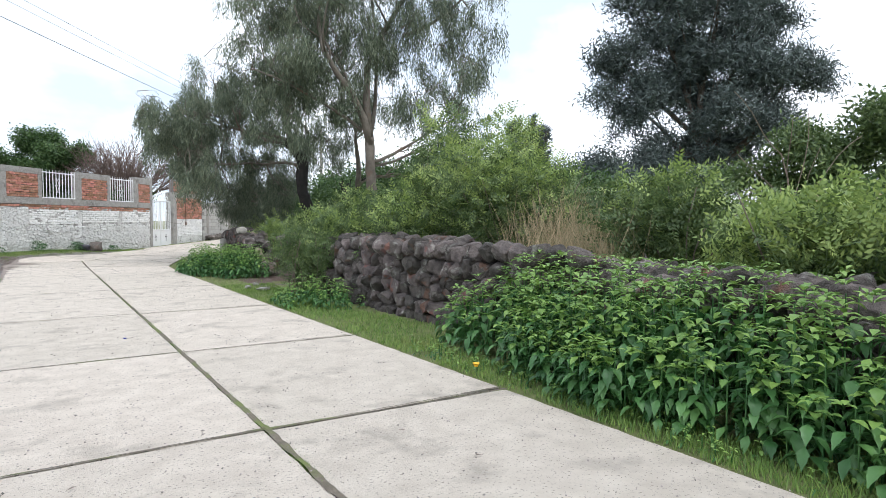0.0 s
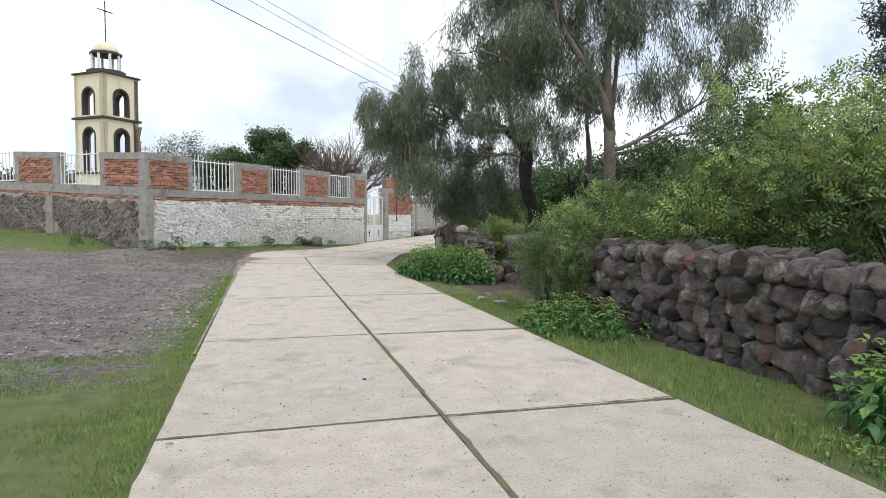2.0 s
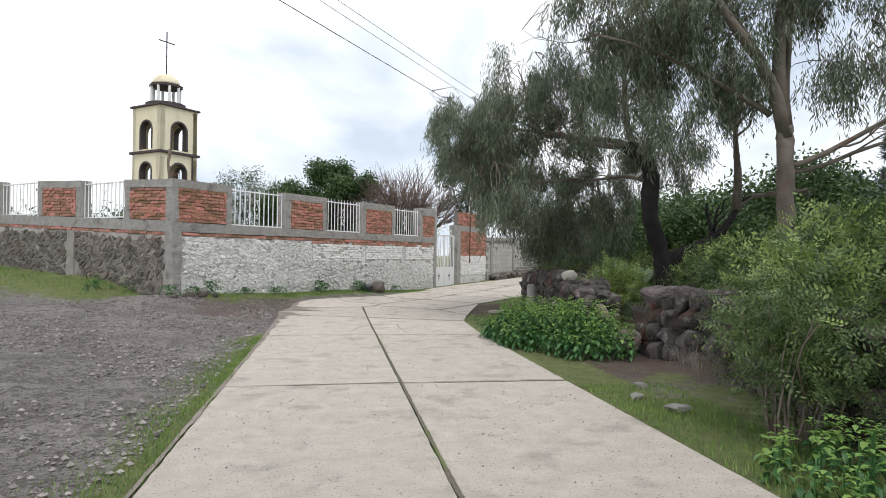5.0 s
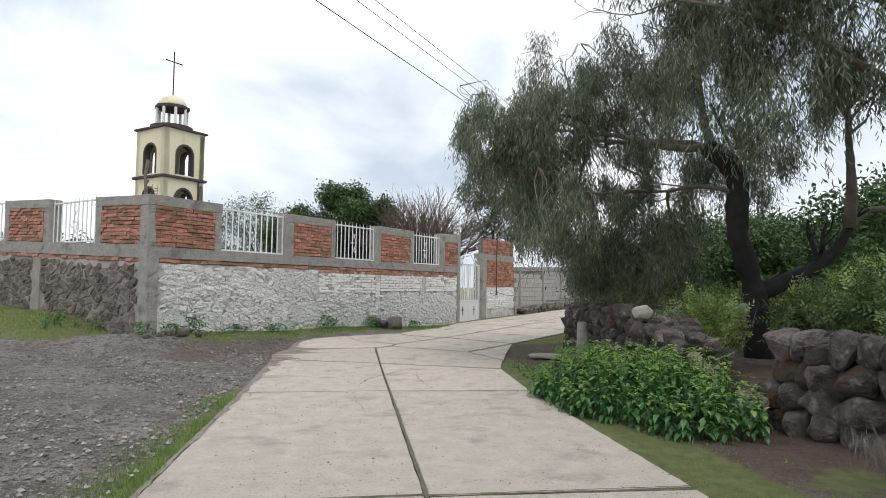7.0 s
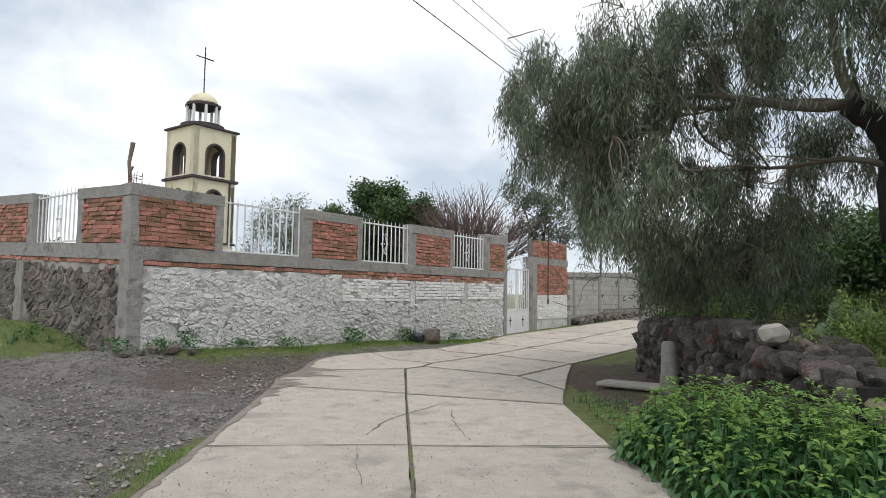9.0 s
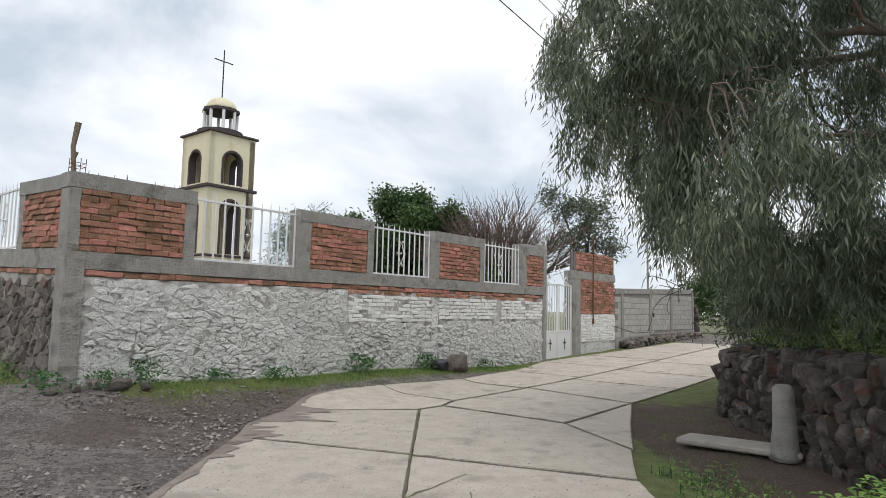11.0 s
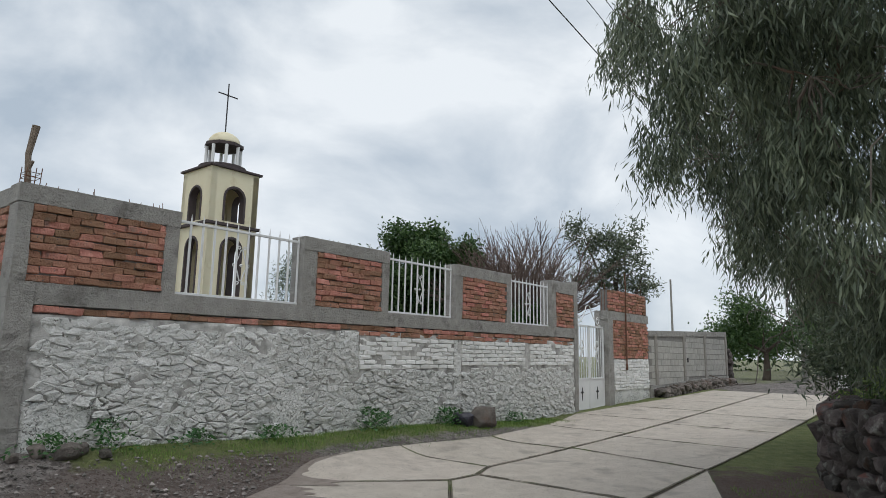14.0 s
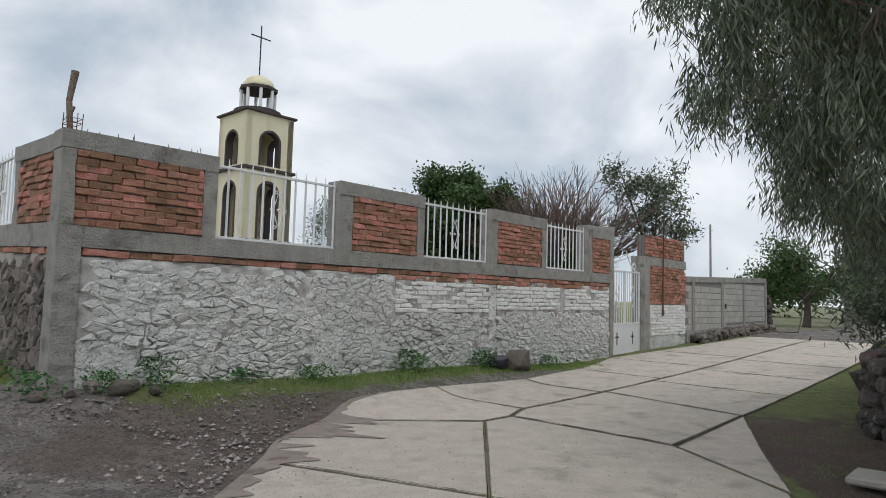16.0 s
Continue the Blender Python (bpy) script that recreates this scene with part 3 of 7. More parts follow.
def soil_ribbon(pts, wide, seed):
    """A thin crack filled with soil, along points on the road."""
    path = smooth_path([(x, y, 0) for x, y in pts], 40)
    prev = None
    for a, b in zip(path, path[1:]):
        d = (b - a).normalized()
        sd = Vector((-d.y, d.x, 0))
        jog = 0.03 * noise.noise(Vector((b.x * 7, b.y * 7, seed)))
        w = max(0.001, wide * (0.6 + 1.3 * noise.noise(Vector((b.x * 11, b.y * 11, seed + 3)))))
        c = b + sd * jog
        row = [tuple(c + sd * w + Vector((0, 0, h(c.x, c.y) + 0.0045))), tuple(c - sd * w + Vector((0, 0, h(c.x, c.y) + 0.0045)))]
        if prev:
            JOINTS.append((prev[0], row[0], row[1], prev[1]))
        prev = row


def seam_gap(y):
    """Half of the gap left along the middle joint."""
    return 0.002


def build_road():
    road = thing("road", "pale worn concrete slab road with grassy joints", "road", kind="structure")
    rng = random.Random(5)
    ys = [-9, -6, -3.2, -0.2, 3.2, 6.03, 9.18, 12.83, 17.08]
    for a, b in zip(ys, ys[1:]):
        slab(road, [(ROAD_L, a), (SEAM - seam_gap(a), a), (SEAM - seam_gap(a), b + 0.03), (ROAD_L, b)], rng)
        slab(road, [(SEAM + seam_gap(a), a), (ROAD_R, a), (ROAD_R, b - 0.05), (SEAM + seam_gap(a), b)], rng)
    slab(road, [(ROAD_L, 17.08), (SEAM, 17.1), (SEAM, 20.12), (-0.64, 20.85)], rng)
    slab(road, [(SEAM, 17.05), (ROAD_R, 16.95), (3.42, 19.25), (SEAM, 20.08)], rng)
    slab(road, [(-0.64, 20.88), (SEAM, 20.15), (1.36, 22.98), (-0.52, 22.72), (-0.72, 21.7)], rng)
    slab(road, [(SEAM, 20.12), (3.42, 19.3), (3.74, 20.5), (3.32, 22.04), (1.72, 23.36), (1.38, 23.0)], rng)
    slab(road, [(3.34, 22.02), (3.76, 20.5), (4.18, 21.94), (4.81, 23.9)], rng)
    slab(road, [(1.73, 23.41), (3.32, 22.1), (4.8, 23.95), on_front(7.3, 2.5)[:2], on_front(5.0, 2.5)[:2]], rng)
    slab(road, [(-0.52, 22.75), (1.37, 23.03), (1.7, 23.41), on_front(5.0, 2.46)[:2], on_front(5.0, 0.85)[:2], (-0.1, 24.15), (-0.38, 23.6)], rng)
    ss = [5.0, 7.2, 9.5, 11.9, 14.3, 16.6, 18.8, 21.0]
    for a, b in zip(ss, ss[1:]):
        slab(road, [on_front(a, left_edge(a))[:2], on_front(b, left_edge(b))[:2], on_front(b, 2.46)[:2], on_front(a, 2.46)[:2]], rng)
    ss = [7.1, 9.1, 11.4, 13.8, 16.1, 18.5, 21.0]
    for a, b in zip(ss, ss[1:]):
        slab(road, [on_front(a + (0.2 if a == 7.1 else 0), 2.5)[:2], on_front(b, 2.5)[:2], on_front(b, 4.73)[:2], on_front(a - (0.25 if a == 7.1 else 0), 4.73)[:2]], rng)

    for k, (pts, w) in enumerate((([(0.91, 17.45), (1.11, 18.2), (1.34, 18.6), (1.88, 19.38)], 0.011), ([(1.89, 18.85), (1.86, 18.1), (1.93, 17.27)], 0.007), ([(0.86, 17.05), (0.9, 16.4), (0.98, 15.8)], 0.004))):
        soil_ribbon(pts, w, k * 7.0)
    edge = smooth_path([(ROAD_L, 8.5, 0), (ROAD_L, 12, 0), (ROAD_L, 16, 0), (-0.6, 19, 0), (-0.64, 20.85, 0), (-0.72, 21.7, 0), (-0.52, 22.72, 0), (-0.38, 23.6, 0), (0.0, 24.2, 0)], 420)
    quads, prev = [], None
    for a, b in zip(edge, edge[1:]):
        d = (b - a).normalized()
        inn = Vector((d.y, -d.x, 0))
        grow = float(np.interp(b.y, (8.5, 14, 19, 20.8, 22.3, 23.4, 24.2), (0.0, 0.03, 0.1, 0.35, 0.8, 0.4, 0.05)))
        w = grow * max(0.04, 0.6 + 1.1 * noise.noise(Vector((b.y * 1.6, 1.0, 0))) + 0.8 * noise.noise(Vector((b.y * 6.0, 3.0, 0))))
        o, r = b - inn * 0.03, b + inn * w
        row = [(o.x, o.y, h(o.x, o.y) + 0.001), (b.x, b.y, h(b.x, b.y) + 0.0065), (r.x, r.y, h(r.x, r.y) + 0.0055)]
        if prev:
            quads += [(prev[0], row[0], row[1], prev[1]), (prev[1], row[1], row[2], prev[2])]
        prev = row
    verts = [v for q in quads for v in q]
    tagged(part("spilled_dirt", mesh_of("spilled_dirt", verts, [(i, i + 1, i + 2, i + 3) for i in range(0, len(verts), 4)], M_DIRT), None, road, "brown dirt washed over the road edge"), kind="stuff")
    verts = [v for q in JOINTS for v in q]
    faces = [(i, i + 1, i + 2, i + 3) for i in range(0, len(verts), 4)]
    tagged(part("joint_soil", mesh_of("joint_soil", verts, faces, M_JOINT), None, road, "dark soil and moss packed in the joints, with painted slab lip shade"), kind="stuff")


build_road()


# ---- church wall: front, side, gate pier, block wall ----
def wall_pose(place, along_heading, s, d, z, turn=0.0):
    x, y, z = place(s, d, z)
    return Matrix.Translation((x, y, z)) @ Matrix.Rotation(along_heading + turn, 4, "Z")


def wall_box(place, s0, s1, d0, d1, z0, z1, lip=0.0, rough=0.0, step=0.35, seed=0.0):
    """A slab of wall between two faces, with a slightly uneven outer face."""
    bm = bmesh.new()
    if callable(z0):
        zlo = z0
    else:
        def zlo(s):
            return z0
    if callable(z1):
        zhi = z1
    else:
        def zhi(s):
            return z1
    n = max(1, int((s1 - s0) / step))
    k = max(1, int((zhi(s0) - zlo(s0)) / step))
    grid = {}
    for face, d in ((0, d0), (1, d1)):
        for i in range(n + 1):
            s = s0 + (s1 - s0) * i / n
            for j in range(k + 1):
                z = zlo(s) + (zhi(s) - zlo(s)) * j / k
                w = rough * (noise.noise(Vector((s * 2.3 + seed, z * 2.3, seed))) + 0.5 * noise.noise(Vector((s * 7.0 + seed, z * 11.0, seed)))) if face == 1 else 0.0
                grid[face, i, j] = bm.verts.new(place(s, d + w, z))
    for face in (0, 1):
        for i in range(n):
            for j in range(k):
                q = [grid[face, i, j], grid[face, i + 1, j], grid[face, i + 1, j + 1], grid[face, i, j + 1]]
                bm.faces.new(q if face else q[::-1])
    for i in range(n):
        for j in (0, k):
            bm.faces.new((grid[0, i, j], grid[0, i + 1, j], grid[1, i + 1, j], grid[1, i, j]))
    for j in range(k):
        for i in (0, n):
            bm.faces.new((grid[0, i, j], grid[0, i, j + 1], grid[1, i, j + 1], grid[1, i, j]))
    bmesh.ops.recalc_face_normals(bm, faces=bm.faces)
    return bm


def brick_mesh(w, dp, hh, material, seed):
    bm = bmesh.new()
    box(bm, (-w / 2, -dp / 2, -hh / 2), (w / 2, dp / 2, hh / 2), bevel=0.008)
    for v in bm.verts:
        v.co += 0.016 * noise.noise_vector(v.co * 25 + Vector((seed * 9.0, 0, 0)))
    me = bpy.data.meshes.new("brick")
    bm.to_mesh(me)
    bm.free()
    me.materials.append(material)
    return me


BRICKS = [brick_mesh(0.24, 0.1, 0.073, M_BRICK, i) for i in range(9)]
HALF_BRICKS = [brick_mesh(0.118, 0.1, 0.073, M_BRICK, i + 10) for i in range(4)]
WBRICKS = [brick_mesh(0.238, 0.1, 0.07, M_WBRICK, i + 20) for i in range(7)]
WHALF = [brick_mesh(0.115, 0.1, 0.07, M_WBRICK, i + 30) for i in range(2)]


def lay_bricks(parent, place, heading, s0, s1, z0, z1, whole, half, rng, proud=-0.035, course=0.082, length=0.25, zshift=None):
    rows = max(1, int(round((z1 - z0) / course)))
    step = (z1 - z0) / rows
    for r in range(rows):
        s = s0 - (length / 2 if r % 2 else 0) + rng.uniform(-0.02, 0.02)
        while s < s1 - 0.05:
            a, b = max(s, s0), min(s + length, s1)
            if b - a > 0.07:
                small = b - a < 0.18
                me = rng.choice(half if small else whole)
                mid = (a + b) / 2
                zz = z0 + (r + 0.5) * step + 0.014 * noise.noise(Vector((mid * 1.3, z0 + r * 0.3, 2))) + rng.uniform(-0.004, 0.004)
                ob = new("brick", me)
                ob.parent = parent
                ob.matrix_basis = wall_pose(place, heading, mid, proud + rng.uniform(-0.02, 0.012), zz + (zshift(mid) if zshift else 0)) @ Matrix.Rotation(rng.uniform(-0.035, 0.035), 4, "Y") @ Matrix.Rotation(rng.uniform(-0.04, 0.04), 4, "Z") @ Matrix.Diagonal(
                    ((b - a - 0.012) / (0.115 if small else 0.235), 1, 1, 1))
            s += length


def cell(seed_pts, i, reach):
    """The part of the plane nearer to point i than to its neighbours, cut by their bisectors."""
    p = seed_pts[i]
    poly = [p + Vector(c) for c in ((-reach, -reach), (reach, -reach), (reach, reach), (-reach, reach))]
    for j, q in enumerate(seed_pts):
        if j == i or abs(q.x - p.x) > 2 * reach or abs(q.y - p.y) > 2 * reach:
            continue
        m, nrm = (p + q) / 2, q - p
        out = []
        for a, b in zip(poly, poly[1:] + poly[:1]):
            da, db = (a - m).dot(nrm), (b - m).dot(nrm)
            if da <= 0:
                out.append(a)
            if (da < 0 < db) or (db < 0 < da):
                out.append(a.lerp(b, da / (da - db)))
        poly = out
        if len(poly) < 3:
            return []
    return poly


def rubble_face(parent, place, s0, s1, zlo, zhi, material, rng, size, flat, gap, proud, single, skip=None):
    """Rubble masonry: uneven angular stones fitted together, each with its own face and depth; gap(s, z) and proud(s, z) in metres.
    Those up to single metres along are parts of their own, the rest one joined part."""
    pts, where = [], []
    z = min(zlo(s0), zlo(s1)) - 0.05
    row = 0
    while z < max(zhi(s0), zhi(s1)) + 0.1:
        s = s0 - rng.uniform(0, size)
        while s < s1 + size:
            pts.append(Vector((s + rng.uniform(-0.42, 0.42) * size, (z + rng.uniform(-0.48, 0.48) * size * flat) / flat)))
            s += size * rng.uniform(0.5, 1.7)
        z += size * flat * rng.uniform(0.8, 1.15)
        row += 1
    rest = bmesh.new()
    for i, p in enumerate(pts):
        s, z = p.x, p.y * flat
        if s < s0 + 0.05 or s > s1 - 0.05 or z > zhi(s) - 0.04 or z < zlo(s) - 0.05 or (skip and skip(s, z)):
            continue
        near = [q for q in pts if abs(q.x - p.x) < 3 * size and abs(q.y - p.y) < 3 * size]
        poly = cell(near, near.index(p), size * 1.2)
        if len(poly) < 3:
            continue
        poly = inset(poly, gap(s, z) / 2)
        ring = []
        for a, b in zip(poly, poly[1:] + poly[:1]):
            n = 3 if (b - a).length > size * 0.3 else 1
            for k in range(n):
                q = a.lerp(b, k / n)
                ring.append(q + Vector((rng.uniform(-1, 1), rng.uniform(-1, 1))) * size * 0.085)
        ring = [Vector((min(max(q.x, s0), s1), min(q.y * flat, zhi(s)))) for q in ring]
        c = sum(ring, Vector((0, 0))) / len(ring)
        out = proud(s, z) * rng.uniform(0.3, 1.5)
        tx, tz = rng.uniform(-0.2, 0.2), rng.uniform(-0.3, 0.2)
        single_stone = s < single
        bm = bmesh.new() if single_stone else rest
        back = [bm.verts.new(place(q.x, -0.05, q.y)) for q in ring]
        rim = [bm.verts.new(place(q.x, out * 0.45 - 0.005, q.y)) for q in ring]
        top = []
        for q in ring:
            w = c.lerp(q, rng.uniform(0.66, 0.92))
            top.append(bm.verts.new(place(w.x, out * rng.uniform(0.75, 1.15) + (w.x - c.x) * tx + (w.y - c.y) * tz, w.y)))
        mid = bm.verts.new(place(c.x, out + rng.uniform(-0.004, 0.008), c.y))
        n = len(ring)
        for k in range(n):
            j = (k + 1) % n
            bm.faces.new((back[k], back[j], rim[j], rim[k]))
            bm.faces.new((rim[k], rim[j], top[j], top[k]))
            bm.faces.new((top[k], top[j], mid))
        if single_stone:
            bmesh.ops.recalc_face_normals(bm, faces=bm.faces)
            part("stone", bm, material, parent)
    if len(rest.verts):
        bmesh.ops.recalc_face_normals(rest, faces=rest.faces)
        tagged(part("rubble", rest, material, parent), kind="stuff")
    else:
        rest.free()


def front_base(s):
    x, y, _ = on_front(s, 0.15)
    return h(x, y) - 0.15


def side_base(u):
    x, y, _ = on_side(u, 0.2)
    return h(x, y) - 0.15


def rise(u):
    return 0.04 * max(0.0, u - 0.3)


def grille(label, place, heading, s0, s1, zb, zt, facing, shift=0.0):
    """A painted steel grille: rails, square bars with spiked tips, and a scrolled diamond in the middle."""
    root = thing("window_grille", label, "grille", "grilles on the church wall", at=wall_pose(place, heading, (s0 + s1) / 2, -0.1, zb + shift))
    w = (s1 - s0) / 2 - 0.01
    H = zt - zb
    for nm, z in (("bottom_rail", 0.0), ("top_rail", H - 0.07)):
        bm = bmesh.new()
        box(bm, (-w, -0.016, z), (w, 0.016, z + 0.035), bevel=0.004)
        part(nm, bm, M_WPAINT, root)
    n = 11
    bm = bmesh.new()
    box(bm, (-0.015, -0.009, 0.02), (0.015, 0.009, H - 0.05), bevel=0.003)
    tube(bm, [(0, 0, H - 0.06), (0, 0, H), (0, 0, H + 0.07)], [0.011, 0.009, 0.001], 5)
    bar = bpy.data.meshes.new("bar")
    bm.to_mesh(bar)
    bm.free()
    for i in range(n + 1):
        ob = part("bar", bar, M_WPAINT, root)
        ob.location = (-w + 0.016 + (2 * w - 0.032) * i / n, 0, 0)
    bm = bmesh.new()
    c = H * 0.48
    for sx in (-1, 1):
        tube(bm, [(sx * 0.012, 0.012, c - 0.22), (sx * 0.05, 0.012, c - 0.1), (sx * 0.085, 0.012, c), (sx * 0.05, 0.012, c + 0.1), (sx * 0.012, 0.012, c + 0.22)], 0.009, 5)
        for k in (-1, 1):
            spiral = [(sx * (0.045 + 0.035 * math.cos(a) * (1 - a / 14)), 0.012, c + k * (0.25 + 0.035 * math.sin(a) * (1 - a / 14))) for a in np.linspace(3.1, 9.5, 14)]
            tube(bm, spiral, 0.008, 5)
        spiral = [(sx * (0.115 + 0.03 * math.cos(a) * (1 - a / 14)), 0.012, c + 0.03 * math.sin(a) * (1 - a / 14)) for a in np.linspace(3.1, 9.5, 14)]
        tube(bm, spiral, 0.008, 5)
    tube(bm, [(0, 0.012, c - 0.02), (0, 0.012, c), (0, 0.012, c + 0.02)], [0.01, 0.028, 0.01], 6)
    part("scroll_ornament", bm, M_WPAINT, root)
    return root


LAVA_PLAIN = [stone_mesh(None, i + 1, material=M_LAVA) for i in range(18)]
LAVA = [stone_mesh(None, i + 1, material=M_LAVA, fine=True) for i in range(18)]
RSTONE = [stone_mesh(None, i + 61, material=M_RUBBLE, soft=0.8) for i in range(10)]
F_PANELS = ((0.1, 1.56), (3.95, 5.36), (7.6, 9.15), (11.3, 12.18))
F_POSTS = ((1.56, 1.74), (3.69, 3.95), (5.36, 5.53), (7.37, 7.6), (9.15, 9.31), (11.08, 11.3), (12.18, 12.36))
F_GRILLES = ((1.74, 3.69), (5.53, 7.37), (9.31, 11.08))
TOPZ, MIDLO, MIDHI, BAND = 3.19, 1.92, 2.15, 1.8


def build_front_wall():
    wall = thing("wall_front", "whitewashed rubble and brick wall with cement bands and red brick panels", "wall", kind="structure")
    rng = random.Random(11)

    def low_top(s):
        return 1.8 if s < 4.8 else 1.74

    part("plaster_base", wall_box(on_front, 0.1, 12.25, -0.4, -0.012, front_base, 1.82, rough=0.04, step=0.05), M_DARKMORTAR, wall, smooth_faces=True)
    part("mortar_band", wall_box(on_front, 0.2, 12.2, -0.35, -0.045, 1.72, 1.95), M_MORTAR, wall)
    part("cement_band", wall_box(on_front, 0.2, 12.19, -0.3, 0.012, MIDLO, MIDHI, rough=0.012, step=0.1), M_CONC, wall)
    part("corner_column", wall_box(on_front, -0.04, 0.2, -0.26, 0.035, lambda s: front_base(0), MIDHI, rough=0.03, step=0.05), M_CONC, wall)
    part("corner_column", wall_box(on_front, -0.04, 0.1, -0.26, 0.033, MIDHI - 0.01, TOPZ - 0.21, rough=0.03, step=0.05), M_CONC, wall)
    lay_bricks(wall, on_front, HEAD, 0.22, 12.18, 1.815, 1.915, BRICKS, HALF_BRICKS, rng, proud=-0.045, course=0.1)
    lay_bricks(wall, on_front, HEAD, 4.85, 12.18, 1.735, 1.818, BRICKS, HALF_BRICKS, rng, proud=-0.047)
    for a, b in F_PANELS:
        part("mortar_panel", wall_box(on_front, a - 0.02, b + 0.02, -0.26, -0.03, MIDHI - 0.01, TOPZ - 0.18), M_MORTAR, wall)
        lay_bricks(wall, on_front, HEAD, a, b, MIDHI + 0.005, TOPZ - 0.2, BRICKS, HALF_BRICKS, rng)
    for a, b in F_POSTS:
        part("cement_post", wall_box(on_front, a, b, -0.28, 0.006 if b < 12.3 else 0.02, MIDHI - 0.005 if b < 12.3 else front_base(12.3), TOPZ - 0.19 if b < 12.3 else 3.34, rough=0.012, step=0.1), M_CONC, wall)
    for a, b in ((-0.045, 1.742), (3.688, 5.532), (7.368, 9.312), (11.078, 12.19)):
        part("cement_cap", wall_box(on_front, a, b, -0.29, 0.016, TOPZ - 0.2, TOPZ + (0.02 if a > 7 else 0) + (0.06 if a > 11 else 0), rough=0.014, step=0.1), M_CONC, wall)
    # white bricks over white rubble on the later part
    lay_bricks(wall, on_front, HEAD, 4.9, 7.35, 1.2, 1.735, WBRICKS, WHALF, rng, proud=-0.04, course=0.077)
    lay_bricks(wall, on_front, HEAD, 7.6, 9.9, 1.25, 1.735, WBRICKS, WHALF, rng, proud=-0.04, course=0.077)
    lay_bricks(wall, on_front, HEAD, 10.1, 12.15, 1.25, 1.735, WBRICKS, WHALF, rng, proud=-0.04, course=0.077)
    part("plaster_post", wall_box(on_front, 7.36, 7.58, -0.2, 0.0, lambda s: front_base(s), 1.735, rough=0.02, step=0.1), M_WHITE, wall)

    def stone_top(s):
        return 1.79 if s < 4.85 else 1.22

    def worn(s, z):
        """1 where the rubble stands bare, 0 where old plaster still hides it."""
        k = 0.42 + 1.5 * noise.noise(Vector((s * 0.8, z * 1.3, 4))) + (0.85 - z) * 0.9
        return max(0.0, min(1.0, k))

    def skip(s, z):
        return (0.2 < s < 0.85 and z < 0.85) or (3.3 < s < 3.8 and z < 0.95) or 7.34 < s < 7.6

    rubble_face(wall, on_front, 0.22, 12.15, front_base, stone_top, M_WSTONE, rng, 0.175, 0.52, lambda s, z: -0.006 + 0.017 * worn(s, z) + 0.022 * abs(noise.noise(Vector((s * 4, z * 6, 1)))), lambda s, z: 0.008 + 0.03 * worn(s, z), 3.4, skip)
    part("plaster_patch", wall_box(on_front, 0.21, 0.9, -0.05, 0.012, front_base, 0.9, rough=0.015, step=0.07), M_WHITE, wall, smooth_faces=True)
    part("plaster_patch", wall_box(on_front, 3.28, 3.85, -0.05, 0.01, front_base, 1.0, rough=0.02, step=0.07), M_WHITE, wall, smooth_faces=True)
    part("plaster_patch", wall_box(on_front, 4.4, 4.88, -0.05, 0.004, lambda s: 1.2, 1.8, rough=0.02, step=0.07), M_WHITE, wall, smooth_faces=True)


build_front_wall()
S_HEAD = HEAD + math.pi / 2


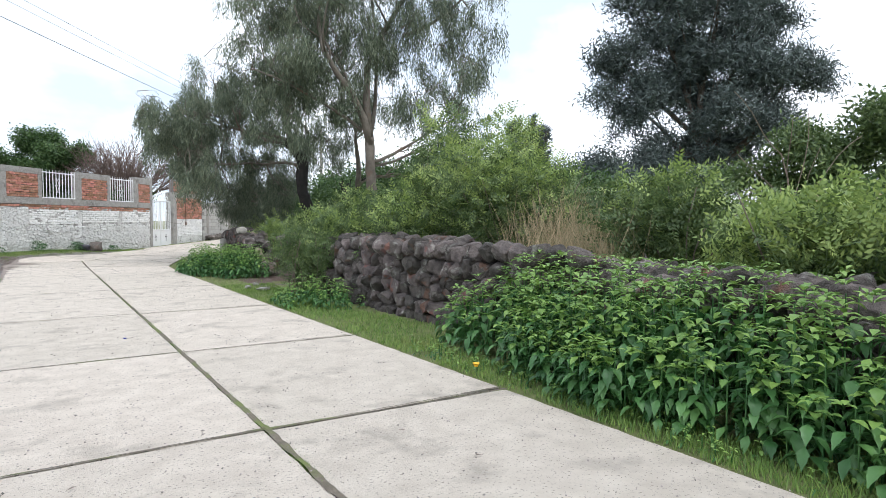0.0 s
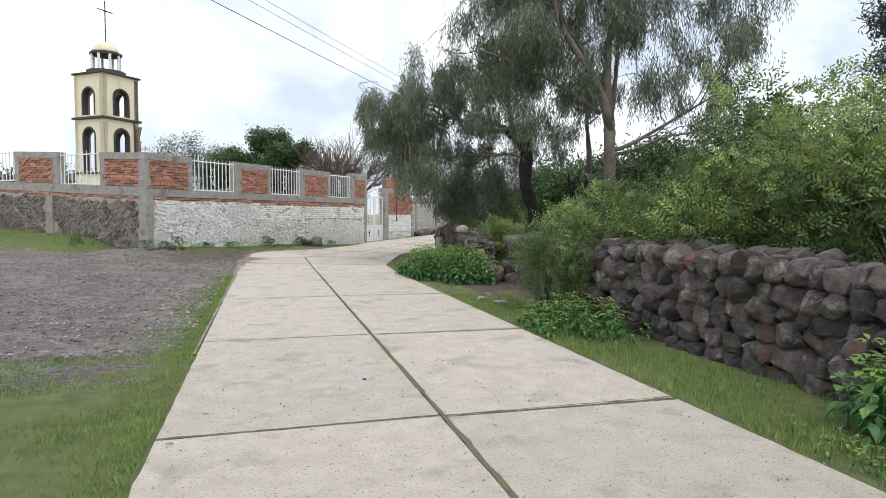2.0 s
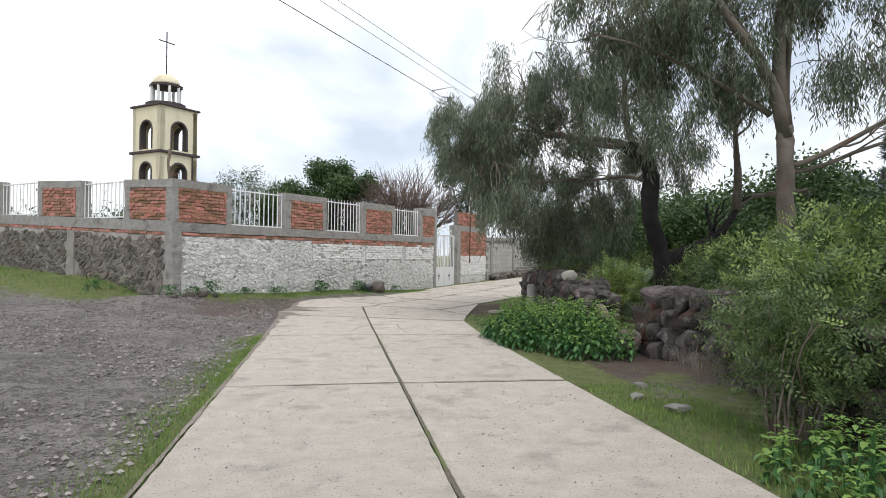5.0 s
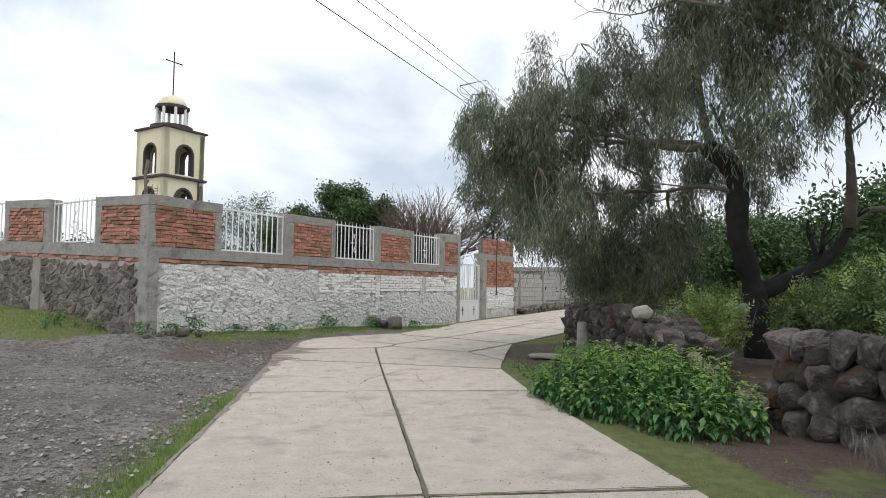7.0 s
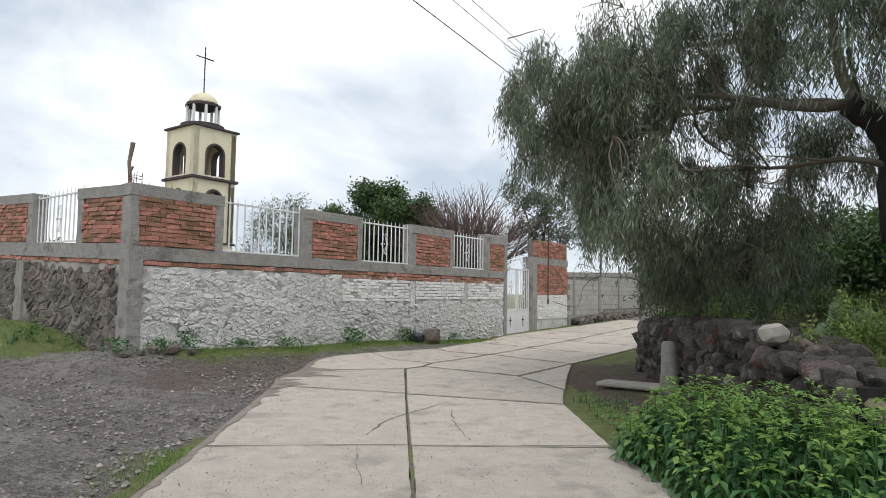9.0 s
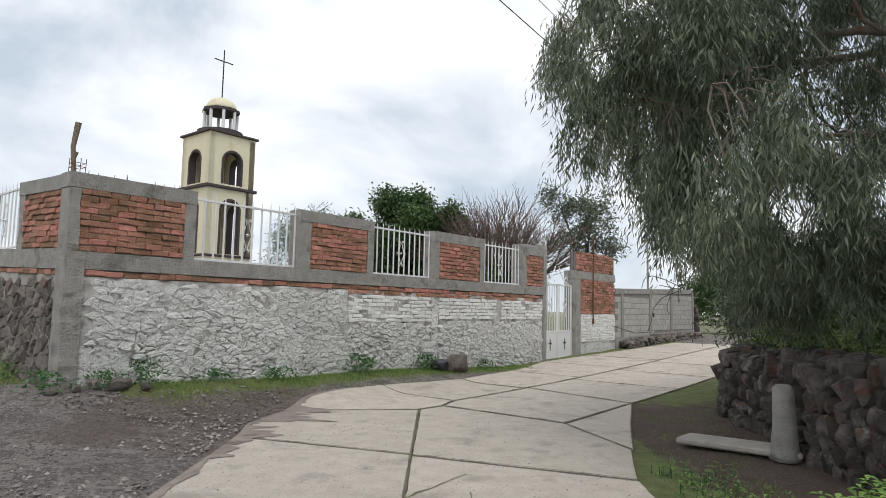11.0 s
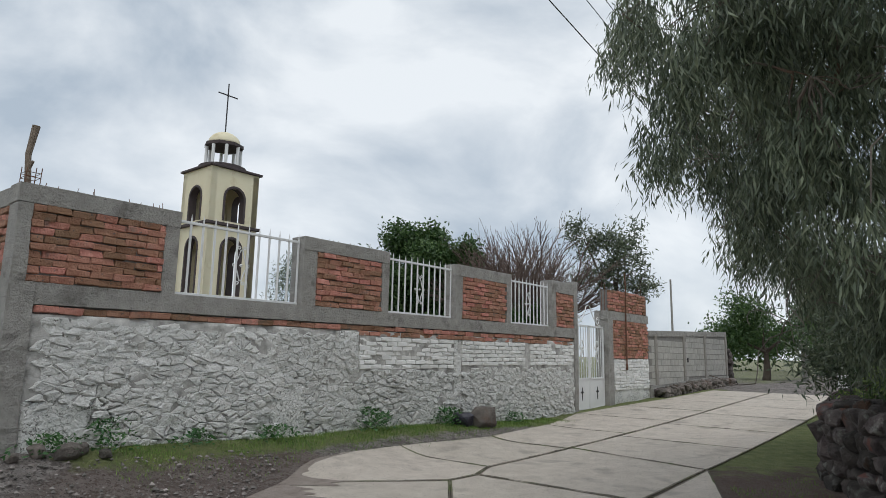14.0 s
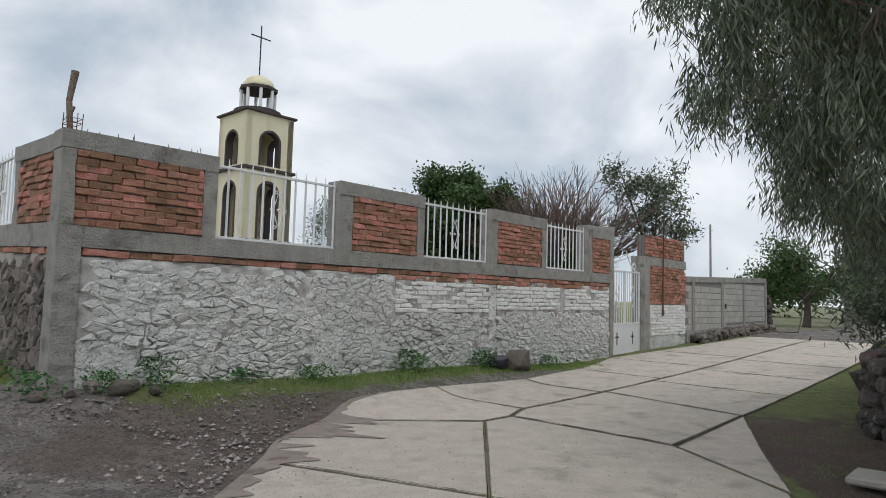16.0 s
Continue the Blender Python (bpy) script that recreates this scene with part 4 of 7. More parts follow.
def build_side_wall():
    wall = thing("wall_side", "brown rubble wall with pale mortar, cement bands and red brick panels", "wall", kind="structure")
    rng = random.Random(12)
    L = 17.0
    part("mortar_base", wall_box(on_side, 0.03, L, -0.4, -0.01, side_base, lambda u: 1.84 + rise(u), rough=0.02, step=0.2), M_PALEMORTAR, wall, smooth_faces=True)
    part("mortar_band", wall_box(on_side, 0.03, L, -0.35, -0.03, lambda u: 1.8 + rise(u), lambda u: 1.96 + rise(u)), M_MORTAR, wall)
    part("cement_band", wall_box(on_side, 0.05, L, -0.3, 0.012, lambda u: MIDLO + rise(u), lambda u: MIDHI + 0.04 + rise(u), rough=0.012, step=0.15), M_CONC, wall)
    part("corner_column", wall_box(on_side, -0.03, 0.26, -0.2, 0.03, lambda u: side_base(0) - 0.1, MIDHI, rough=0.02, step=0.07), M_CONC, wall)
    part("corner_column", wall_box(on_side, -0.028, 0.22, -0.09, 0.028, MIDHI - 0.01, TOPZ - 0.21, rough=0.02, step=0.07), M_CONC, wall)
    lay_bricks(wall, on_side, S_HEAD, 0.28, 9.5, 1.83, 1.915, BRICKS, HALF_BRICKS, rng, proud=-0.04, zshift=rise)
    for a, b in ((0.26, 1.72), (4.1, 5.75), (8.4, 10.3), (12.6, 14.4)):
        part("mortar_panel", wall_box(on_side, a - 0.02, b + 0.02, -0.26, -0.03, lambda u: MIDHI + 0.02 + rise(u), lambda u: TOPZ - 0.18 + rise(u)), M_MORTAR, wall)
        lay_bricks(wall, on_side, S_HEAD, a, b, MIDHI + 0.045, TOPZ - 0.2, BRICKS, HALF_BRICKS, rng, zshift=rise)
    for a, b in ((1.72, 1.93), (3.87, 4.1), (5.75, 5.98), (8.15, 8.4), (10.3, 10.55), (12.35, 12.6)):
        part("cement_post", wall_box(on_side, a, b, -0.28, 0.006, lambda u: MIDHI + 0.03 + rise(u), lambda u: TOPZ - 0.19 + rise(u), rough=0.01, step=0.1), M_CONC, wall)
    for a, b in ((0.0, 1.935), (3.865, 5.985), (8.145, 10.555), (12.345, 14.6)):
        part("cement_cap", wall_box(on_side, a + (0.03 if a == 0 else 0), b, -0.285, 0.016, lambda u: TOPZ - 0.2 + rise(u), lambda u: TOPZ - 0.004 + rise(u), rough=0.012, step=0.12), M_CONC, wall)
    part("rendered_post", wall_box(on_side, 4.12, 4.46, -0.2, 0.03, side_base, lambda u: 1.83 + rise(u), rough=0.02, step=0.1), M_PALEMORTAR, wall)
    rubble_face(wall, on_side, 0.3, 11.0, side_base, lambda u: 1.81 + rise(u), M_RUBBLE, rng, 0.2, 0.75, lambda u, z: 0.028 + 0.02 * abs(noise.noise(Vector((u * 4, z * 4, 2)))), lambda u, z: 0.013, 4.0, lambda u, z: 4.1 < u < 4.48)
    for a, b in ((1.93, 3.87), (5.98, 8.15), (10.55, 12.35)):
        grille("white painted steel grille with scrolled centre in side wall", on_side, S_HEAD, a, b, MIDHI + 0.045, TOPZ - 0.02, -1, rise((a + b) / 2))


build_side_wall()
for ga, gb in F_GRILLES:
    grille("white painted steel grille with spiked bars between brick panels", on_front, HEAD, ga, gb, MIDHI + 0.005, TOPZ - 0.04, 1)


def build_gate():
    """Double leaf gate: sheet steel below with a cross in each leaf, bars above, scrolls on top."""
    root = thing("door_1", "closed white steel double gate with crosses and barred top", "gate", kind="structure",
                 at=wall_pose(on_front, HEAD, 13.22, -0.12, 0.12))
    W, H, P = 0.855, 2.16, 0.76
    for sx in (-1, 1):
        leaf = new("gate_leaf")
        leaf.parent = root
        leaf.location = (sx * W / 2 + sx * 0.005, 0, 0)
        bm = bmesh.new()
        box(bm, (-W / 2 + 0.02, -0.012, 0.02), (W / 2 - 0.02, 0.0, P), bevel=0.003)
        part("panel", bm, M_WPAINT, leaf)
        bm = bmesh.new()
        for lo, hi in (((-W / 2, 0), (-W / 2 + 0.045, H)), ((W / 2 - 0.045, 0), (W / 2, H)), ((-W / 2, H - 0.045), (W / 2, H)), ((-W / 2, P - 0.01), (W / 2, P + 0.04)), ((-W / 2, 0), (W / 2, 0.05))):
            box(bm, (lo[0], -0.025, lo[1]), (hi[0], 0.02, hi[1]), bevel=0.004)
        part("frame", bm, M_WPAINT, leaf)
        bm = bmesh.new()
        box(bm, (-0.022, -0.018, 0.24), (0.022, -0.013, 0.56))
        box(bm, (-0.085, -0.0181, 0.42), (0.085, -0.0131, 0.46))
        part("cross_cutout", bm, M_IRON, leaf, "dark cross shape")
        for i in range(1, 6):
            x = -W / 2 + 0.02 + (W - 0.04) * i / 6
            bm = bmesh.new()
            box(bm, (x - 0.01, -0.008, P + 0.03), (x + 0.01, 0.008, H - 0.03), bevel=0.002)
            part("bar", bm, M_WPAINT, leaf)
        bm = bmesh.new()
        c = 1.5
        for k in (-1, 1):
            tube(bm, [(k * 0.01, -0.02, c - 0.3), (k * 0.09, -0.02, c - 0.12), (k * 0.02, -0.02, c), (k * 0.11, -0.02, c + 0.1), (k * 0.03, -0.02, c + 0.26)], 0.016, 5)
            tube(bm, [(k * (0.07 + 0.05 * math.cos(a) * (1 - a / 13)), -0.02, c + 0.05 + 0.05 * math.sin(a) * (1 - a / 13)) for a in np.linspace(0, 8, 12)], 0.016, 5)
        part("scroll_ornament", bm, M_WPAINT, leaf)
        bm = bmesh.new()
        sp = [(sx * (0.28 - 0.62 * t), 0, H + 0.02 + 0.5 * t ** 2.2) for t in np.linspace(0, 1, 9)]
        tube(bm, [(x * 1.0, y, z) for x, y, z in sp], 0.013, 5)
        tube(bm, [(sx * (0.12 + 0.11 * math.cos(a) * (1 - a / 16)), 0, H + 0.14 + 0.11 * math.sin(a) * (1 - a / 16)) for a in np.linspace(0, 9, 18)], 0.012, 5)
        part("top_scroll", bm, M_WPAINT, leaf)


build_gate()


def build_gate_pier():
    wall = thing("wall_pier", "red brick gate pier with cement bands over whitewashed brick", "wall", kind="structure")
    rng = random.Random(13)

    def base(s):
        x, y, _ = on_front(s, 0.2)
        return h(x, y) - 0.15

    part("cement_post", wall_box(on_front, 14.1, 14.42, -0.35, 0.03, base, 2.5, rough=0.015, step=0.12), M_CONC, wall)
    part("plaster_base", wall_box(on_front, 14.4, 17.0, -0.35, -0.01, base, 1.42, rough=0.03, step=0.08), M_WHITE, wall, smooth_faces=True)
    part("mortar_panel", wall_box(on_front, 14.4, 17.0, -0.33, -0.03, 1.4, 3.34), M_MORTAR, wall)
    part("cement_band", wall_box(on_front, 14.08, 17.02, -0.36, 0.015, 2.49, 2.73, rough=0.012, step=0.12), M_CONC, wall)
    lay_bricks(wall, on_front, HEAD, 14.42, 16.98, 1.42, 2.49, BRICKS, HALF_BRICKS, rng)
    lay_bricks(wall, on_front, HEAD, 14.36, 16.9, 2.74, 3.34, BRICKS, HALF_BRICKS, rng)
    lay_bricks(wall, on_front, HEAD, 14.5, 16.95, 0.55, 1.4, WBRICKS, WHALF, rng, proud=-0.03, course=0.08)
    bm = bmesh.new()
    x, y, _ = on_front(15.25, 0.05)
    tube(bm, [(x, y, 1.25), (x, y, 2.2), (x + 0.02, y, 3.4), (x, y, 3.9)], 0.02, 7)
    tube(bm, [(x, y, 1.1), (x, y, 1.27)], 0.035, 8)
    part("conduit", bm, M_RUST, wall, "rusty brown steel conduit")
    for s in (14.1, 14.3, 16.7, 16.9):
        x, y, _ = on_front(s, -0.15)
        bm = bmesh.new()
        tube(bm, [(x, y, 2.7), (x + 0.01, y, 3.5 + rng.random() * 0.3)], 0.008, 5)
        part("rebar", bm, M_RUST, wall)


build_gate_pier()


def build_block_wall():
    wall = thing("wall_block", "grey concrete block wall with cement columns on rubble footing", "wall", kind="structure")
    rng = random.Random(14)

    def base(s):
        x, y, _ = on_front(s, 0.25)
        return h(x, y) - 0.15

    def topz(s):
        return 2.28 + 0.03 * (s - 17)

    part("mortar_core", wall_box(on_front, 17.02, 25.3, -0.24, -0.02, base, topz, step=0.6), M_MORTAR, wall)
    part("cement_cap", wall_box(on_front, 17.02, 25.3, -0.25, 0.02, lambda s: topz(s) - 0.17, lambda s: topz(s) + 0.01, rough=0.01, step=0.2), M_CONC, wall)
    part("cement_footing", wall_box(on_front, 17.02, 25.3, -0.25, 0.04, base, lambda s: base(s) + 0.48, rough=0.02, step=0.2), M_CONC, wall)
    bm = bmesh.new()
    box(bm, (-0.195, -0.05, -0.093), (0.195, 0.05, 0.093), bevel=0.006)
    me = bpy.data.meshes.new("block")
    bm.to_mesh(me)
    bm.free()
    me.materials.append(M_BLOCK)
    z, r = 0.72, 0
    while z < 2.25:
        s = 17.05 + (0.2 if r % 2 else 0)
        while s < 25.1:
            if z + 0.1 + 0.0 < topz(s) - 0.16 and z > base(s) + 0.5:
                ob = new("block", me)
                ob.parent = wall
                ob.matrix_basis = wall_pose(on_front, HEAD, s + 0.2, -0.055 + rng.uniform(-0.004, 0.004), z)
            s += 0.4
        z, r = z + 0.2, r + 1
    for s in (17.6, 20.2, 22.5, 25.2):
        part("cement_column", wall_box(on_front, s - 0.09, s + 0.09, -0.2, 0.03, base, lambda q: topz(q) - 0.1, rough=0.012, step=0.15), M_PALEMORTAR, wall)
    bm = bmesh.new()
    x, y, z = on_front(20.55, 0.02, 1.4)
    box(bm, (-0.05, -0.02, -0.08), (0.05, 0.02, 0.08), wall_pose(on_front, HEAD, 20.55, 0.0, 1.4))
    part("meter_box", bm, M_IRON, wall, "small dark iron box")


build_block_wall()


# ---- bell tower ----
def build_tower():
    c = (-8.75, 42.75)
    root = thing("bell_tower", "cream church bell tower with dark arches, domed lantern and steel cross", "bell tower",
                 at=Matrix.Translation((c[0], c[1], 0)) @ Matrix.Rotation(HEAD, 4, "Z"))
    W = 1.17

    def arch_wall(z0, z1, half, spring, sill, lip):
        """One storey's face with an arched opening, given depth, as a closed ring of outline points."""
        bm = bmesh.new()
        arch = [(half * math.cos(a), spring + half * math.sin(a)) for a in np.linspace(0, math.pi, 17)]
        hole = [(half, sill)] + arch + [(-half, sill)]
        outer = []
        for x, z in hole:
            if z <= sill + 1e-6:
                outer.append((W if x > 0 else -W, z0))
            else:
                ang = math.atan2(z - spring, x)
                k = min(W / max(abs(math.cos(ang)), 1e-4), (z1 - spring) / max(math.sin(ang), 1e-4))
                outer.append((k * math.cos(ang), spring + k * math.sin(ang)))
        rows = []
        for y in (-W, -W + 0.28):
            rows.append(([bm.verts.new((x, y, z)) for x, z in hole], [bm.verts.new((x, y, z)) for x, z in outer]))
        n = len(hole)
        for hv, ov in rows:
            for i in range(n - 1):
                bm.faces.new((hv[i], hv[i + 1], ov[i + 1], ov[i]))
            bm.faces.new((hv[-1], hv[0], ov[0], ov[-1]))
        for i in range(n):
            j = (i + 1) % n
            bm.faces.new((rows[0][0][i], rows[0][0][j], rows[1][0][j], rows[1][0][i]))
            bm.faces.new((rows[0][1][i], rows[0][1][j], rows[1][1][j], rows[1][1][i]))
        # square corners
        for sx in (-1, 1):
            a = [bm.verts.new((sx * W, y, z1)) for y in (-W, -W + 0.28)]
            near = min(range(n), key=lambda i: abs(outer[i][0] - sx * W) + abs(outer[i][1] - z1))
            for q in range(2):
                i = near
                for k in (-1, 1):
                    o = outer[(i + k) % n]
                    if abs(o[1] - z1) < 1e-3 or abs(abs(o[0]) - W) < 1e-3:
                        try:
                            bm.faces.new((a[q], rows[q][1][i], rows[q][1][(i + k) % n]))
                        except ValueError:
                            pass
        bmesh.ops.recalc_face_normals(bm, faces=bm.faces)
        band = bmesh.new()
        pts = [(half, sill)] + arch + [(-half, sill)]
        for (x1, q1), (x2, q2) in zip(pts, pts[1:]):
            f = 1.22
            def big(x, z):
                return (x * f, z if z <= spring else spring + (z - spring) * f)
            v = []
            for y in (-W - 0.03, -W + 0.3):
                v.append([band.verts.new((p[0], y, p[1])) for p in ((x1, q1), (x2, q2), big(x2, q2), big(x1, q1))])
                if y > -W:
                    for vv, p in zip(v[-1], ((x1 * 0.97, q1), (x2 * 0.97, q2), (x2, q2), (x1, q1))):
                        vv.co = (p[0], y, p[1])
            band.faces.new(v[0])
            for i in range(4):
                j = (i + 1) % 4
                band.faces.new((v[0][i], v[0][j], v[1][j], v[1][i]))
        bmesh.ops.recalc_face_normals(band, faces=band.faces)
        return bm, band

    for z0, z1, spring, sill in ((3.7, 6.72, 5.75, 3.75), (6.85, 9.25, 8.0, 6.95)):
        wall_me = band_me = None
        for k in range(4):
            m = Matrix.Rotation(k * math.pi / 2, 4, "Z")
            if wall_me is None:
                bm, band = arch_wall(z0, z1, 0.45, spring, sill, 0.03)
                o1 = part("storey_wall", bm, M_CREAM, root)
                o2 = part("arch_trim", band, M_BROWN, root, "dark brown arch surround")
                wall_me, band_me = o1.data, o2.data
            else:
                o1, o2 = part("storey_wall", wall_me, M_CREAM, root), part("arch_trim", band_me, M_BROWN, root, "dark brown arch surround")
            o1.matrix_basis = m
            o2.matrix_basis = m
    for nm, z, t, o, mt in (("shaft", 0.5, 3.2, 0.0, M_CREAM), ("ledge", 3.62, 0.1, 0.08, M_BROWN), ("ledge", 6.72, 0.13, 0.13, M_BROWN), ("cornice", 9.25, 0.1, 0.12, M_BROWN)):
        bm = bmesh.new()
        box(bm, (-W - o, -W - o, z), (W + o, W + o, z + t), bevel=0.015)
        part(nm, bm, mt, root)
    bm = bmesh.new()
    tube(bm, [(0, 0, 9.34), (0, 0, 9.4), (0, 0, 9.58), (0, 0, 9.6)], [1.0, 1.04, 1.04, 1.0], 24)
    part("lantern_base", bm, M_BROWN, root)
    for k in range(8):
        a = (k + 0.5) * math.pi / 4
        bm = bmesh.new()
        tube(bm, [(0.74 * math.cos(a), 0.74 * math.sin(a), z) for z in (9.6, 10.1, 10.52)], 0.075, 8)
        part("lantern_column", bm, M_WPAINT, root, "white round column")
    bm = bmesh.new()
    tube(bm, [(0, 0, 10.5), (0, 0, 10.52), (0, 0, 10.66), (0, 0, 10.68)], [0.82, 0.87, 0.87, 0.8], 8)
    part("lantern_ring", bm, M_BROWN, root)
    bm = bmesh.new()
    tube(bm, [(0, 0, 10.67 + 0.6 * math.sin(a)) for a in np.linspace(0, 1.5, 10)], [0.72 * math.cos(a) for a in np.linspace(0, 1.5, 10)], 20)
    part("dome", bm, M_CREAM, root, smooth_faces=True)
    bm = bmesh.new()
    box(bm, (-0.024, -0.024, 11.2), (0.024, 0.024, 13.65), bevel=0.006)
    box(bm, (-0.5, -0.022, 13.06), (0.5, 0.022, 13.11), bevel=0.006)
    part("cross", bm, M_IRON, root, "thin grey steel cross")
    bm = bmesh.new()
    tube(bm, [(W * 0.72, -W - 0.05, 3.7), (W * 0.72, -W - 0.05, 6.7)], 0.05, 6)
    part("drain_pipe", bm, M_BROWN, root)


build_tower()


# ---- dry stone walls of lava rock ----
def dry_wall(label, line, tops, size, seed, thick=0.55, meshes=LAVA, group="dry stone walls", back=LAVA_PLAIN):
    """Stones stacked in courses along a bent line, both faces and the top, round a dark core."""
    rng = random.Random(seed)
    wall = thing("dry_stone_wall", label, "stone wall", group, kind="structure")
    pts = [Vector(p) for p in line]
    seg = [(b - a).length for a, b in zip(pts, pts[1:])]
    total = sum(seg)

    def at(s):
        s = max(0.0, min(total - 1e-4, s))
        for a, b, L in zip(pts, pts[1:], seg):
            if s <= L:
                d = (b - a).normalized()
                return a.lerp(b, s / L), d
            s -= L
        d = (pts[-1] - pts[-2]).normalized()
        return pts[-1], d

    def top(s):
        return float(np.interp(s / total, np.linspace(0, 1, len(tops)), tops)) + 0.06 * noise.noise(Vector((s * 1.3, seed, 0)))

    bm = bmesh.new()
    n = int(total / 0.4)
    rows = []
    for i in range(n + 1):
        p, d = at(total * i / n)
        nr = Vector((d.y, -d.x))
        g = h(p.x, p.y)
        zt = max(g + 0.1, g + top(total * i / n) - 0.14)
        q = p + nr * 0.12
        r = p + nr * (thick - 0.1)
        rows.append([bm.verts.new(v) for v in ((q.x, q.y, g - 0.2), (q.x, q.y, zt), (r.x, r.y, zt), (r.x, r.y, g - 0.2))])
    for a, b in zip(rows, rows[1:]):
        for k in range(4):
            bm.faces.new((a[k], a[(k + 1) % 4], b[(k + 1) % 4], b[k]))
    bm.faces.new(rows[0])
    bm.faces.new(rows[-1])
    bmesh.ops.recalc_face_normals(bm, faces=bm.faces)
    # Near-black core: the shade in the gaps between stones is put into its colour.
    part("earth_core", bm, M_CHAR_AND_GAP, wall)
    for face, sgn in ((0.08, 1), (thick - 0.06, -1)):
        z = -0.08
        while z < max(tops) + 0.1:
            hgt = size * rng.uniform(0.7, 0.95)
            s = rng.uniform(-0.1, 0.1)
            while s < total:
                w = size * rng.uniform(0.7, 1.35)
                mid = s + w / 2
                s += w * 0.93
                if mid > total or z + hgt * 0.55 > top(mid):
                    continue
                p, d = at(mid)
                nr = Vector((d.y, -d.x))
                lean = 0.06 * z
                q = p + nr * (face + sgn * lean + rng.uniform(-0.08, 0.03) * sgn)
                ob = new("stone", rng.choice(meshes if sgn > 0 else back))
                ob.parent = wall
                ob.matrix_basis = Matrix.Translation((q.x, q.y, h(q.x, q.y) + z + hgt / 2 + rng.uniform(-0.03, 0.03))) @ Euler(
                    (rng.uniform(-0.3, 0.3), rng.uniform(-0.5, 0.5), math.atan2(d.y, d.x) + rng.uniform(-0.35, 0.35) + rng.choice((0, math.pi)))).to_matrix().to_4x4() @ Matrix.Diagonal(
                    (w * 1.08 * rng.uniform(0.85, 1.1), size * rng.uniform(1.0, 1.3), hgt * rng.uniform(0.95, 1.3), 1))
            z += hgt * 0.9
    s = 0.0
    while s < total:
        w = size * rng.uniform(0.8, 1.3)
        p, d = at(s + w / 2)
        nr = Vector((d.y, -d.x))
        q = p + nr * (rng.uniform(0.14, thick - 0.14))
        ob = new("stone", rng.choice(meshes))
        ob.parent = wall
        ob.matrix_basis = Matrix.Translation((q.x, q.y, h(q.x, q.y) + top(s + w / 2) - size * rng.uniform(0.25, 0.45))) @ Euler(
            (rng.uniform(-0.3, 0.3), rng.uniform(-0.4, 0.4), math.atan2(d.y, d.x) + rng.uniform(-0.4, 0.4))).to_matrix().to_4x4() @ Matrix.Diagonal((w * 1.05, size * rng.uniform(0.9, 1.3), size * rng.uniform(0.7, 1.0), 1))
        s += w * 0.8
    return wall


dry_wall("dark lava stone wall half hidden by weeds beside the road", [(4.55, 9.3), (4.6, 5.0), (4.65, 0.0), (4.8, -4.5)][::-1], (0.85, 0.88, 0.93, 1.03, 1.1), 0.26, 21)
dry_wall("tumbled dark lava stone wall under thorny shrubs", [(4.58, 9.35), (4.95, 11.3), (5.4, 13.0), (5.25, 14.7)], (1.08, 0.98, 0.95, 0.92), 0.32, 22)
dry_wall("dark lava stone wall with a pale boulder on top", [(4.85, 16.0), (5.35, 19.5), (5.95, 23.2)], (0.85, 1.05, 1.0, 1.0, 0.98), 0.25, 23)
dry_wall("dark lava stone wall turning along the lane", [(6.0, 23.3), (8.6, 26.4), (12.0, 30.6)], (0.98, 1.0, 0.95), 0.33, 24, meshes=LAVA_PLAIN)
dry_wall("heap of dark rubble at the end of the block wall", [on_front(27.5, -0.6)[:2], on_front(25.5, 0.1)[:2]], (1.1, 1.4), 0.36, 25, meshes=LAVA_PLAIN)
dry_wall("far dark stone wall across the dirt track", [on_front(48, 1.0)[:2], on_front(36, 9.5)[:2]], (1.3, 1.5, 1.3), 0.5, 26, meshes=LAVA_PLAIN)
dry_wall("low rubble footing along the block wall", [on_front(25.2, 0.32)[:2], on_front(17.3, 0.34)[:2]], (0.2, 0.3, 0.22), 0.2, 27, thick=0.3, meshes=RSTONE)


# ---- trees ----
def limbs(bm, rng, start, end, r0, r1, depth, tips, spread=0.9, wob=0.09, kids=4):
    path = bend(start, end, 6, wob, rng)
    radii = [r0 + (r1 - r0) * i / 6 for i in range(7)]
    tube(bm, path, radii, 8 if r0 > 0.06 else 5)
    if depth == 0:
        tips.append(path[-1])
        return
    L = (Vector(end) - Vector(start)).length
    for k in range(kids):
        t = rng.uniform(0.35, 1.0)
        i = min(5, int(t * 6))
        p = path[i].lerp(path[i + 1], t * 6 - i if i < 6 else 0)
        d = (Vector(end) - Vector(start)).normalized() + spread * Vector((rng.uniform(-1, 1), rng.uniform(-1, 1), rng.uniform(-0.55, 0.75)))
        limbs(bm, rng, p, p + d.normalized() * L * rng.uniform(0.35, 0.62), max(0.006, radii[i] * 0.5), max(0.004, r1 * 0.4), depth - 1, tips, spread, wob * 1.3, kids)


